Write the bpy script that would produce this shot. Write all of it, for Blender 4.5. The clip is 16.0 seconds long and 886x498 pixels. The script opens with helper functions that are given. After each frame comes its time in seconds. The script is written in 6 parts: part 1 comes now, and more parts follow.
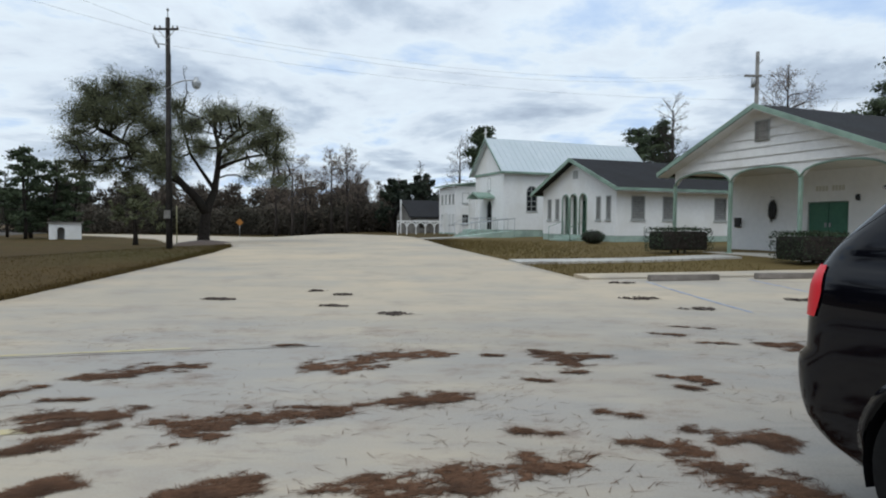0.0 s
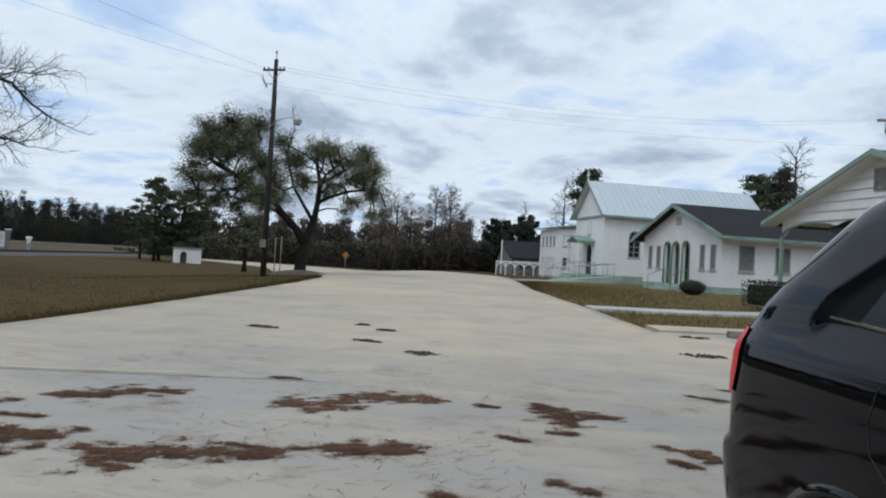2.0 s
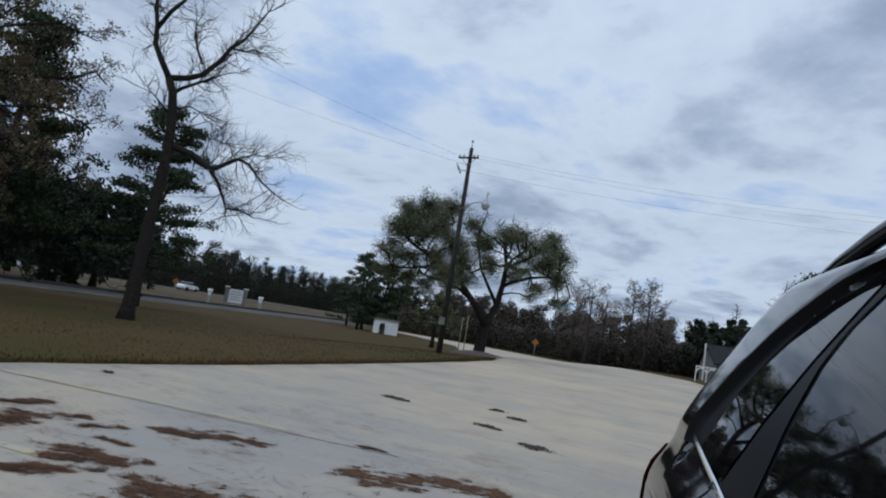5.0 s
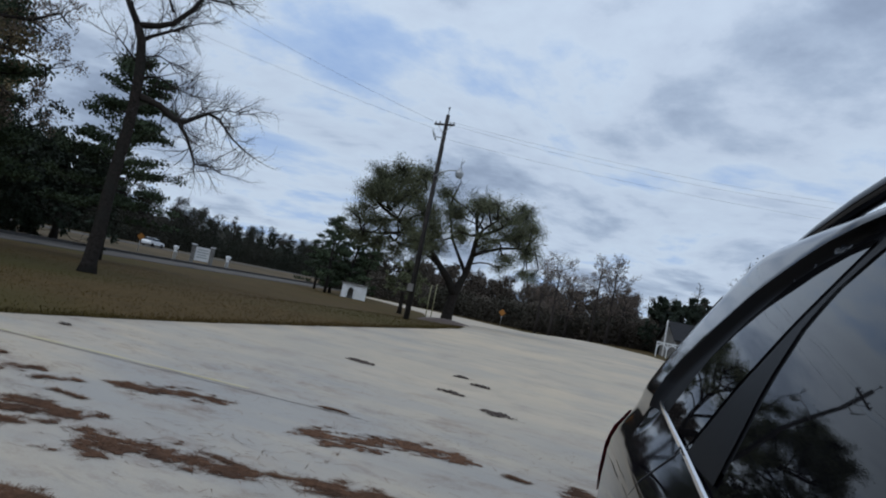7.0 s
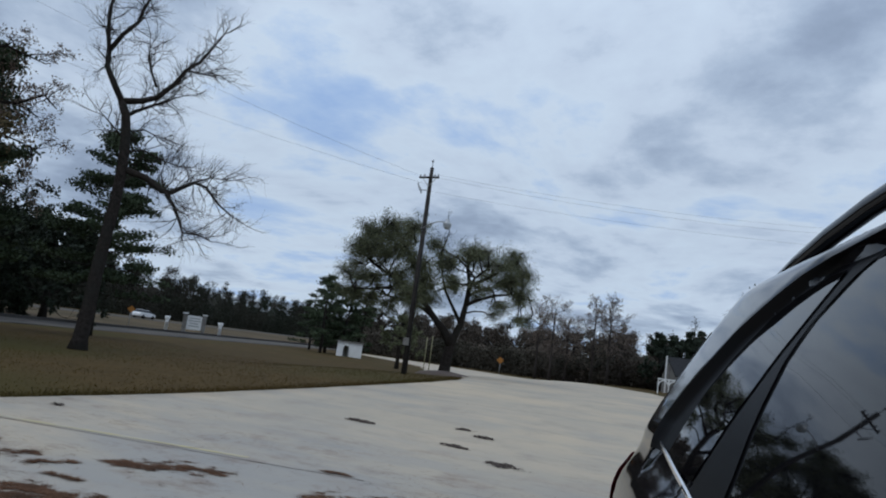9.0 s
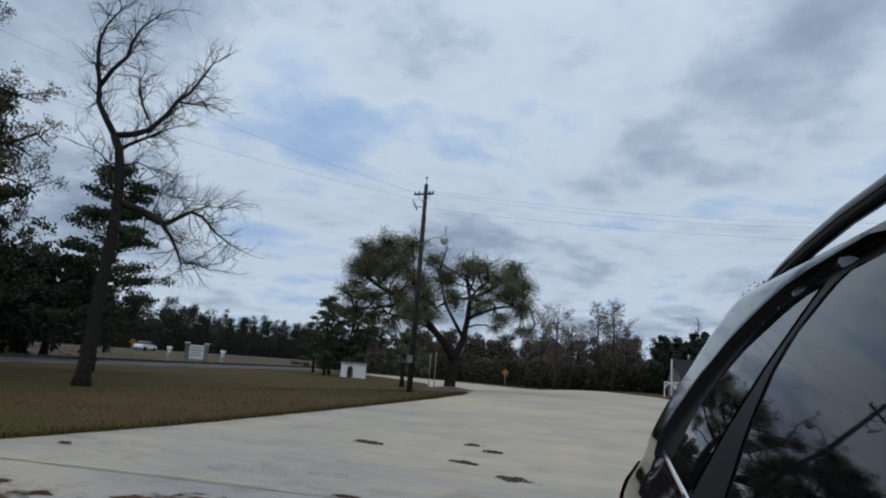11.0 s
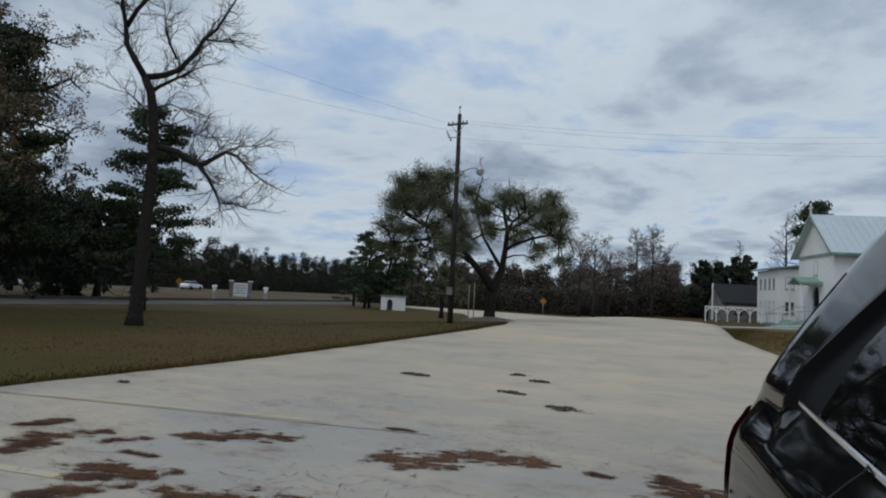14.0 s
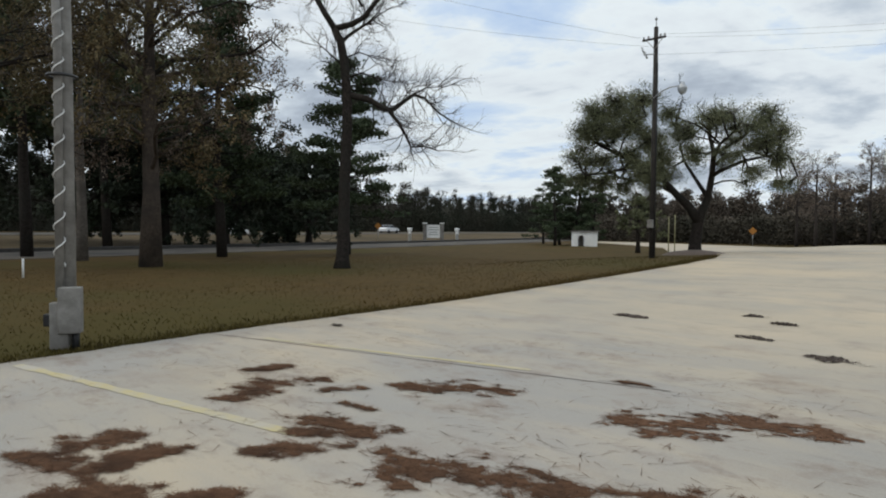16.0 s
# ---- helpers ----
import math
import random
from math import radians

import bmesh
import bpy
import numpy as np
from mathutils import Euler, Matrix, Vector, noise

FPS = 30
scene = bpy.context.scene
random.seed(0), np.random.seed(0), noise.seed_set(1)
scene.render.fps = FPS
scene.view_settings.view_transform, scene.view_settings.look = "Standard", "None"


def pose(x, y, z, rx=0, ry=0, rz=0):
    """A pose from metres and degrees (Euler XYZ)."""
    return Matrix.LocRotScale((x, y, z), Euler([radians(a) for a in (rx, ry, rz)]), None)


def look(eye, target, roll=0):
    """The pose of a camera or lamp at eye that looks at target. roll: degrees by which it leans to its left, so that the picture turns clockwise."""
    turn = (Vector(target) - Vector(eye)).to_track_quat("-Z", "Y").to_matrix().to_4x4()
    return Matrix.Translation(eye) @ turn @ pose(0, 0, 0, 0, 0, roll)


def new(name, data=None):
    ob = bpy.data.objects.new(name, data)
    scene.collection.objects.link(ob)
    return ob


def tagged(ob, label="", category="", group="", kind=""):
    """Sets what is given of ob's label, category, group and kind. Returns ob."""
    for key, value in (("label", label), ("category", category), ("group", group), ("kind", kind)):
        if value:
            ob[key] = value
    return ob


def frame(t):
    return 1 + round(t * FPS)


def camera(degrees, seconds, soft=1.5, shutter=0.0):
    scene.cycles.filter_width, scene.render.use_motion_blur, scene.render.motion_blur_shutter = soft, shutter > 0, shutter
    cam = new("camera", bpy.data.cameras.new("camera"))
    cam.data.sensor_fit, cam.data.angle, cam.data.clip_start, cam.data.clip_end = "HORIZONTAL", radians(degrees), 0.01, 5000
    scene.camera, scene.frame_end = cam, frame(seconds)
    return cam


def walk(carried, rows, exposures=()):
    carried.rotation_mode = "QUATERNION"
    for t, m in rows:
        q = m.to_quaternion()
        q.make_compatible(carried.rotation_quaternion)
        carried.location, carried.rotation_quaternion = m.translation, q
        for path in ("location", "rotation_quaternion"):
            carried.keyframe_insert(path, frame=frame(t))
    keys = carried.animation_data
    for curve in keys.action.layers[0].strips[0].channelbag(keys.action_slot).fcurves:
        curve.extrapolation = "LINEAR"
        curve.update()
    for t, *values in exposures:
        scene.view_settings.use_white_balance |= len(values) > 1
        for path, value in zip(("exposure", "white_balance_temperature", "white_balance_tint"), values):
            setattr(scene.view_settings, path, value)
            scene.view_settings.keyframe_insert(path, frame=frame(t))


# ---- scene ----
cam = camera(68.8, 16.0, soft=2.0)
PATH = [
    (0, (0.042, -0.329, 1.317), (0.032, 1.67, 1.242), 0.5),
    (0.5, (0.356, -0.074, 1.307), (0.385, 1.922, 1.191), -1.3),
    (1, (0.545, 0.066, 1.335), (0.611, 2.062, 1.24), -2.4),
    (1.5, (0.725, 0.104, 1.336), (0.674, 2.103, 1.289), -1.5),
    (2, (1.085, 0.158, 1.318), (0.737, 2.127, 1.356), 3.3),
    (2.5, (1.514, 0.443, 1.314), (1.197, 2.416, 1.406), 6.4),
    (3, (1.779, 0.548, 1.331), (1.115, 2.433, 1.398), 13.0),
    (3.5, (1.944, 0.646, 1.353), (1.104, 2.457, 1.468), 13.5),
    (4, (2.014, 0.645, 1.372), (1.124, 2.423, 1.59), 10.6),
    (6.5, (2.043, 0.668, 1.351), (1.067, 2.398, 1.587), 9.3),
    (7, (2.013, 0.72, 1.342), (1.154, 2.52, 1.499), 11.6),
    (7.5, (2.004, 0.769, 1.336), (1.185, 2.591, 1.433), 10.3),
    (8, (2.041, 0.733, 1.351), (1.181, 2.521, 1.598), 10.0),
    (8.5, (2.027, 0.719, 1.361), (1.172, 2.501, 1.664), 8.3),
    (9, (2.03, 0.685, 1.351), (1.179, 2.468, 1.666), 7.6),
    (11.5, (2.052, 0.633, 1.373), (1.166, 2.387, 1.746), 2.8),
    (12, (2.037, 0.673, 1.376), (1.039, 2.391, 1.604), 0.0),
    (12.5, (2.025, 0.665, 1.379), (0.993, 2.364, 1.598), 0.8),
    (13, (2.018, 0.664, 1.372), (0.968, 2.353, 1.576), 1.2),
    (13.5, (1.986, 0.67, 1.385), (0.922, 2.35, 1.6), 2.3),
    (14, (1.859, 0.776, 1.392), (0.917, 2.534, 1.538), 2.8),
    (14.5, (1.668, 0.882, 1.348), (0.812, 2.689, 1.356), -3.2),
    (15, (1.621, 1.016, 1.345), (0.759, 2.818, 1.259), -1.1),
    (15.5, (1.497, 1.209, 1.393), (0.245, 2.764, 1.272), -1.4),
    (16, (1.129, 1.322, 1.365), (-0.27, 2.751, 1.302), 0.5),
]
EXPOSURE = [(0.0, 0.0, 6380, 6), (1.5, -0.05, 6320, 6), (2.5, -0.11, 6180, 8), (3.5, -0.25, 6000, 10), (4.3, -0.38, 5850, 9), (7.0, -0.46, 5850, 8), (9.0, -0.46, 5850, 7), (12.5, -0.55, 6120, 6), (14.2, -0.55, 6250, 6), (15.0, -0.50, 6430, 6), (15.6, -0.22, 6680, 6), (16.0, -0.04, 6820, 6)]
walk(cam, [(t, look(eye, target, roll)) for t, eye, target, roll in PATH], EXPOSURE)

# ---- light ----
SUN_ELEV, SUN_AZ = 48, 200


def rgb(r, g, b):
    return (r, g, b, 1.0)


world = bpy.data.worlds.new("cloudy_sky")
scene.world = world
world.use_nodes = True


def sky_nodes():
    nt = world.node_tree
    n, l = nt.nodes, nt.links
    bg = n["Background"]
    tc = n.new("ShaderNodeTexCoord")
    sep = n.new("ShaderNodeSeparateXYZ")
    l.new(tc.outputs["Generated"], sep.inputs[0])
    add = n.new("ShaderNodeMath"); add.operation = "ADD"; add.inputs[1].default_value = 0.16
    mx = n.new("ShaderNodeMath"); mx.operation = "MAXIMUM"; mx.inputs[1].default_value = 0.0
    l.new(sep.outputs["Z"], mx.inputs[0]); l.new(mx.outputs[0], add.inputs[0])
    dx = n.new("ShaderNodeMath"); dx.operation = "DIVIDE"
    dy = n.new("ShaderNodeMath"); dy.operation = "DIVIDE"
    l.new(sep.outputs["X"], dx.inputs[0]); l.new(add.outputs[0], dx.inputs[1])
    l.new(sep.outputs["Y"], dy.inputs[0]); l.new(add.outputs[0], dy.inputs[1])
    comb = n.new("ShaderNodeCombineXYZ")
    l.new(dx.outputs[0], comb.inputs[0]); l.new(dy.outputs[0], comb.inputs[1])
    big = n.new("ShaderNodeTexNoise")
    big.inputs["Scale"].default_value = 0.95; big.inputs["Detail"].default_value = 8; big.inputs["Roughness"].default_value = 0.58
    big.inputs["Distortion"].default_value = 0.2
    l.new(comb.outputs[0], big.inputs["Vector"])
    ramp = n.new("ShaderNodeValToRGB")
    e = ramp.color_ramp.elements
    e[0].position, e[0].color = 0.33, rgb(0.47, 0.63, 0.94)
    e[1].position, e[1].color = 0.68, rgb(0.36, 0.42, 0.53)
    for pos, c in ((0.40, (0.62, 0.76, 1.0)), (0.46, (0.86, 0.94, 1.04)), (0.51, (0.80, 0.87, 0.98)), (0.56, (0.60, 0.68, 0.81)), (0.61, (0.46, 0.53, 0.66))):
        k = ramp.color_ramp.elements.new(pos); k.color = rgb(*c)
    l.new(big.outputs["Fac"], ramp.inputs[0])
    sky = n.new("ShaderNodeTexSky")
    sky.sky_type = "NISHITA"; sky.sun_disc = False
    sky.sun_elevation, sky.sun_rotation = radians(SUN_ELEV), radians(SUN_AZ)
    sk = n.new("ShaderNodeMixRGB"); sk.blend_type = "MULTIPLY"; sk.inputs[0].default_value = 1.0
    sk.inputs[2].default_value = rgb(0.05, 0.05, 0.05)
    l.new(sky.outputs[0], sk.inputs[1])
    mix = n.new("ShaderNodeMixRGB"); mix.inputs[0].default_value = 0.9
    l.new(sk.outputs[0], mix.inputs[1]); l.new(ramp.outputs[0], mix.inputs[2])
    # an overcast sky grows brighter towards the zenith
    z1 = n.new("ShaderNodeMapRange")
    z1.inputs["From Min"].default_value = 0.25; z1.inputs["From Max"].default_value = 1.0
    z1.inputs["To Min"].default_value = 1.0; z1.inputs["To Max"].default_value = 1.35
    l.new(sep.outputs["Z"], z1.inputs["Value"])
    bg.inputs["Strength"].default_value = 1.0
    l.new(mix.outputs[0], bg.inputs["Color"]); l.new(z1.outputs[0], bg.inputs["Strength"])


sky_nodes()
sun = new("sun", bpy.data.lights.new("sun", "SUN"))
sun.data.energy, sun.data.angle, sun.data.color = 0.75, radians(25), (1.0, 0.96, 0.9)
_az, _el = radians(SUN_AZ), radians(SUN_ELEV)
sun.matrix_world = look((30 * math.sin(_az), 30 * math.cos(_az), 30 * math.tan(_el)), (0, 0, 0))

# ---- materials ----


def mat(name, c1, c2=None, scale=6.0, rough=0.8, metal=0.0, bump=0.0, c3=None, big=0.6, spec=0.5, vary=0.0, coat=0.0):
    """A surface with grain and larger stains; c3 is the stains' colour."""
    m = bpy.data.materials.new(name)
    m.use_nodes = True
    n, l = m.node_tree.nodes, m.node_tree.links
    p = n["Principled BSDF"]
    p.inputs["Roughness"].default_value, p.inputs["Metallic"].default_value = rough, metal
    p.inputs["Specular IOR Level"].default_value = spec
    p.inputs["Coat Weight"].default_value = coat
    p.inputs["Base Color"].default_value = rgb(*c1)
    if c2 is None:
        return m
    tc = n.new("ShaderNodeTexCoord")
    ns = n.new("ShaderNodeTexNoise")
    ns.inputs["Scale"].default_value, ns.inputs["Detail"].default_value, ns.inputs["Roughness"].default_value = scale, 6, 0.62
    l.new(tc.outputs["Object"], ns.inputs["Vector"])
    r = n.new("ShaderNodeValToRGB")
    r.color_ramp.elements[0].position, r.color_ramp.elements[1].position = 0.34, 0.66
    r.color_ramp.elements[0].color, r.color_ramp.elements[1].color = rgb(*c1), rgb(*c2)
    l.new(ns.outputs["Fac"], r.inputs[0])
    col = r.outputs[0]
    if c3:
        n2 = n.new("ShaderNodeTexNoise")
        n2.inputs["Scale"].default_value, n2.inputs["Detail"].default_value = big, 4
        l.new(tc.outputs["Object"], n2.inputs["Vector"])
        r2 = n.new("ShaderNodeValToRGB")
        r2.color_ramp.elements[0].position, r2.color_ramp.elements[1].position = 0.46, 0.68
        l.new(n2.outputs["Fac"], r2.inputs[0])
        mx = n.new("ShaderNodeMixRGB")
        mx.inputs[2].default_value = rgb(*c3)
        l.new(r2.outputs[0], mx.inputs[0]); l.new(col, mx.inputs[1])
        col = mx.outputs[0]
    if vary:
        info = n.new("ShaderNodeNewGeometry")
        hsv = n.new("ShaderNodeHueSaturation")
        mr = n.new("ShaderNodeMapRange")
        mr.inputs["To Min"].default_value, mr.inputs["To Max"].default_value = 1 - vary, 1 + vary
        l.new(info.outputs["Random Per Island"], mr.inputs["Value"])
        l.new(mr.outputs[0], hsv.inputs["Value"]); l.new(col, hsv.inputs["Color"])
        col = hsv.outputs[0]
    l.new(col, p.inputs["Base Color"])
    if bump:
        b = n.new("ShaderNodeBump")
        b.inputs["Strength"].default_value, b.inputs["Distance"].default_value = bump, 0.02
        l.new(ns.outputs["Fac"], b.inputs["Height"]); l.new(b.outputs[0], p.inputs["Normal"])
    return m


def concrete_material():
    """Pale poured concrete with wide cool and warm stains, streaks of dirt and fine grit."""
    m = bpy.data.materials.new("pale_concrete")
    m.use_nodes = True
    n, l = m.node_tree.nodes, m.node_tree.links
    p = n["Principled BSDF"]
    p.inputs["Roughness"].default_value = 0.85
    p.inputs["Specular IOR Level"].default_value = 0.25
    tc = n.new("ShaderNodeTexCoord")

    def noise(scale, detail, stretch=(1, 1, 1), rough=0.6, turn=0.0):
        mp = n.new("ShaderNodeMapping")
        mp.inputs["Scale"].default_value = stretch
        mp.inputs["Rotation"].default_value = (0, 0, turn)
        l.new(tc.outputs["Object"], mp.inputs[0])
        k = n.new("ShaderNodeTexNoise")
        k.inputs["Scale"].default_value, k.inputs["Detail"].default_value, k.inputs["Roughness"].default_value = scale, detail, rough
        l.new(mp.outputs[0], k.inputs["Vector"])
        return k.outputs["Fac"]

    def ramp(v, a, b):
        r = n.new("ShaderNodeMapRange")
        r.inputs["From Min"].default_value, r.inputs["From Max"].default_value = a, b
        l.new(v, r.inputs["Value"])
        return r.outputs[0]

    def mixc(f, a, b, k=1.0):
        mx = n.new("ShaderNodeMixRGB")
        if k != 1.0:
            mu = n.new("ShaderNodeMath"); mu.operation = "MULTIPLY"; mu.inputs[1].default_value = k
            l.new(f, mu.inputs[0]); f = mu.outputs[0]
        l.new(f, mx.inputs[0])
        for i, c in ((1, a), (2, b)):
            if isinstance(c, tuple):
                mx.inputs[i].default_value = rgb(*c)
            else:
                l.new(c, mx.inputs[i])
        return mx.outputs[0]

    c = mixc(ramp(noise(0.22, 4), 0.38, 0.62), (0.535, 0.432, 0.300), (0.425, 0.362, 0.276))
    c = mixc(ramp(noise(0.42, 7, (0.55, 1.15, 1), 0.66, 0.25), 0.47, 0.68), c, (0.27, 0.265, 0.258), 0.6)
    sep = n.new("ShaderNodeSeparateXYZ")
    l.new(tc.outputs["Object"], sep.inputs[0])

    def times(a, b):
        k = n.new("ShaderNodeMath"); k.operation = "MULTIPLY"
        l.new(a, k.inputs[0]); l.new(b, k.inputs[1])
        return k.outputs[0]

    bays = ramp(sep.outputs["Y"], 11.5, 7.0)
    c = mixc(times(bays, ramp(noise(0.5, 5, (0.5, 1.3, 1), 0.6, 0.3), 0.36, 0.58)), c, (0.30, 0.292, 0.28), 0.68)
    soiled = times(times(bays, ramp(sep.outputs["X"], -1.0, 2.2)), ramp(noise(0.7, 5, (0.8, 1.2, 1), 0.6), 0.25, 0.6))
    c = mixc(soiled, c, (0.21, 0.198, 0.182), 0.6)
    c = mixc(ramp(noise(0.9, 7, (1, 1, 1), 0.7), 0.52, 0.7), c, (0.31, 0.25, 0.20), 0.6)
    c = mixc(times(bays, ramp(noise(1.5, 8, (0.8, 1.2, 1), 0.75, 0.2), 0.53, 0.68)), c, (0.20, 0.14, 0.105), 0.75)
    c = mixc(ramp(noise(5.0, 6, (0.3, 1.4, 1), 0.7, 0.4), 0.57, 0.71), c, (0.17, 0.155, 0.145), 0.42)
    c = mixc(ramp(noise(60, 3), 0.35, 0.7), c, (0.50, 0.46, 0.40), 0.25)
    l.new(c, p.inputs["Base Color"])
    b = n.new("ShaderNodeBump")
    b.inputs["Strength"].default_value, b.inputs["Distance"].default_value = 0.35, 0.01
    l.new(noise(45, 5), b.inputs["Height"]); l.new(b.outputs[0], p.inputs["Normal"])
    return m


CONCRETE = concrete_material()
GRASS = mat("dormant_grass", (0.062, 0.040, 0.014), (0.090, 0.059, 0.021), 1.6, 0.95, 0, 0.25, (0.060, 0.049, 0.014), 0.11, 0.1)
BLADE = mat("grass_blade", (0.066, 0.044, 0.015), (0.096, 0.065, 0.024), 3.0, 0.95, 0, 0, (0.064, 0.053, 0.016), 0.11, 0.1, vary=0.15)


def greener(m, colour):
    """The kept lawn before the buildings, east of the drive, is paler and greener."""
    n, l = m.node_tree.nodes, m.node_tree.links
    p = n["Principled BSDF"]
    old = p.inputs["Base Color"].links[0].from_socket
    tc, sep, mr = n.new("ShaderNodeTexCoord"), n.new("ShaderNodeSeparateXYZ"), n.new("ShaderNodeMapRange")
    l.new(tc.outputs["Object"], sep.inputs[0])
    mr.inputs["From Min"].default_value, mr.inputs["From Max"].default_value = 0.0, 1.0
    mr.inputs["To Max"].default_value = 0.7
    l.new(sep.outputs["X"], mr.inputs["Value"])
    mx = n.new("ShaderNodeMixRGB")
    mx.inputs[2].default_value = rgb(*colour)
    l.new(mr.outputs[0], mx.inputs[0]); l.new(old, mx.inputs[1])
    l.new(mx.outputs[0], p.inputs["Base Color"])


greener(GRASS, (0.150, 0.110, 0.044))
greener(BLADE, (0.158, 0.120, 0.048))
STOP = mat("stained_concrete_block", (0.15, 0.13, 0.11), (0.23, 0.20, 0.175), 8, 0.95, 0, 0.4, (0.10, 0.085, 0.07), 2.0)
WALK = mat("walk_concrete", (0.52, 0.49, 0.43), (0.42, 0.40, 0.37), 3, 0.9, 0, 0.2, (0.36, 0.34, 0.31), 0.8)
ASPHALT = mat("old_asphalt", (0.10, 0.089, 0.077), (0.135, 0.12, 0.105), 8, 0.95, 0, 0.3, (0.065, 0.062, 0.06), 0.3, 0.1)
KERB = mat("shadow_dark_kerb", (0.035, 0.033, 0.03), (0.06, 0.055, 0.05), 5, 0.95)
STRAW = mat("pine_straw", (0.098, 0.049, 0.026), (0.165, 0.086, 0.048), 22, 0.95, 0, 0.5, (0.072, 0.038, 0.022), 3.0, 0.2, vary=0.25)
LITTER = mat("dark_leaf_litter", (0.05, 0.038, 0.032), (0.10, 0.078, 0.066), 16, 0.95, 0, 1.0, None, 1, 0.2, vary=0.4)
DIRT = mat("dark_dirt", (0.10, 0.075, 0.06), (0.16, 0.12, 0.10), 9, 0.95, 0, 0.4)
YELLOW = mat("worn_yellow_paint", (0.51, 0.42, 0.20), (0.47, 0.41, 0.285), 9, 0.8, 0, 0, (0.455, 0.41, 0.335), 2.2)
BLUE = mat("worn_blue_paint", (0.16, 0.22, 0.36), (0.40, 0.42, 0.46), 5, 0.8)
WHITE = mat("white_paint", (0.80, 0.80, 0.79), (0.74, 0.74, 0.73), 4, 0.65, 0, 0.12, (0.70, 0.69, 0.66), 0.45)
BOARD = mat("white_board", (0.78, 0.77, 0.75), (0.70, 0.69, 0.67), 5, 0.7, 0, 0.15, (0.62, 0.60, 0.57), 0.7)
CREAM = mat("porch_ceiling_paint", (0.62, 0.60, 0.52), (0.55, 0.53, 0.46), 3, 0.75)
GREEN = mat("green_trim_paint", (0.21, 0.31, 0.25), (0.27, 0.37, 0.30), 5, 0.6, 0, 0.1, (0.16, 0.22, 0.18), 1.0)
GREENDOOR = mat("dark_green_door_paint", (0.035, 0.12, 0.075), (0.05, 0.15, 0.095), 5, 0.5)
SKIRT = mat("pale_green_block", (0.30, 0.40, 0.34), (0.38, 0.47, 0.41), 3, 0.8, 0, 0.2, (0.22, 0.29, 0.25), 0.9)
SHINGLE = mat("charcoal_shingle", (0.022, 0.022, 0.024), (0.045, 0.045, 0.047), 12, 0.95, 0, 0.5, (0.03, 0.029, 0.029), 0.7, 0.1)
METALROOF = mat("pale_metal_roof", (0.56, 0.60, 0.61), (0.50, 0.55, 0.57), 2, 0.45, 0.2, 0, (0.5, 0.55, 0.56), 0.4)
DARKGLASS = mat("dark_window_glass", (0.02, 0.022, 0.025), None, rough=0.06, spec=0.6)
GREYGLASS = mat("grey_louvre_glass", (0.20, 0.20, 0.20), (0.28, 0.28, 0.27), 6, 0.25)
FRAME = mat("grey_window_frame", (0.30, 0.31, 0.30), (0.38, 0.39, 0.37), 6, 0.6)
BLACK = mat("black_metal", (0.012, 0.012, 0.013), None, rough=0.45)
WOODPOLE = mat("weathered_pole_wood", (0.022, 0.018, 0.016), (0.046, 0.038, 0.032), 7, 0.9, 0, 0.5, (0.016, 0.014, 0.013), 1.2)
GREYWOOD = mat("grey_wood", (0.17, 0.16, 0.145), (0.26, 0.25, 0.23), 9, 0.9, 0, 0.4, (0.12, 0.11, 0.10), 1.5)
GALV = mat("galvanised_steel", (0.38, 0.39, 0.40), (0.48, 0.49, 0.5), 9, 0.45, 0.6)
PVC = mat("pale_plastic", (0.62, 0.62, 0.60), (0.7, 0.7, 0.68), 6, 0.5)
BARK = mat("oak_bark", (0.018, 0.015, 0.013), (0.042, 0.035, 0.030), 9, 0.95, 0, 0.9, (0.030, 0.029, 0.025), 1.0, 0.1)
PALEBARK = mat("grey_bark", (0.10, 0.085, 0.072), (0.18, 0.16, 0.14), 8, 0.95, 0, 0.9, (0.07, 0.062, 0.055), 1.0, 0.2)
BROWNBARK = mat("brown_bark", (0.05, 0.038, 0.03), (0.095, 0.075, 0.06), 8, 0.95, 0, 0.9, (0.035, 0.03, 0.026), 1.0, 0.15)
TWIG = mat("twig_bark", (0.034, 0.028, 0.025), (0.060, 0.050, 0.044), 8, 0.95, 0, 0, None, 1, 0.2)
LEAF_OAK = mat("live_oak_leaf", (0.070, 0.078, 0.036), (0.125, 0.13, 0.066), 0.5, 0.75, 0, 0, None, 1, 0.3, vary=0.4)
LEAF_PINE = mat("pine_needle", (0.028, 0.042, 0.019), (0.055, 0.072, 0.034), 0.4, 0.8, 0, 0, None, 1, 0.3, vary=0.4)
LEAF_DARK = mat("magnolia_leaf", (0.016, 0.023, 0.013), (0.028, 0.038, 0.02), 0.4, 0.7, 0, 0, None, 1, 0.3, vary=0.4)
LEAF_RUSSET = mat("russet_oak_leaf", (0.11, 0.082, 0.040), (0.175, 0.128, 0.064), 0.4, 0.8, 0, 0, (0.08, 0.082, 0.038), 0.3, 0.3, vary=0.4)
LEAF_BROWN = mat("dry_leaf", (0.13, 0.095, 0.07), (0.19, 0.15, 0.12), 0.5, 0.85, 0, 0, None, 1, 0.2, vary=0.4)
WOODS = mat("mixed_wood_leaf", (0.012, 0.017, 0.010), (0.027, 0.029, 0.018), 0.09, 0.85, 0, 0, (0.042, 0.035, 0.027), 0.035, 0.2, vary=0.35)
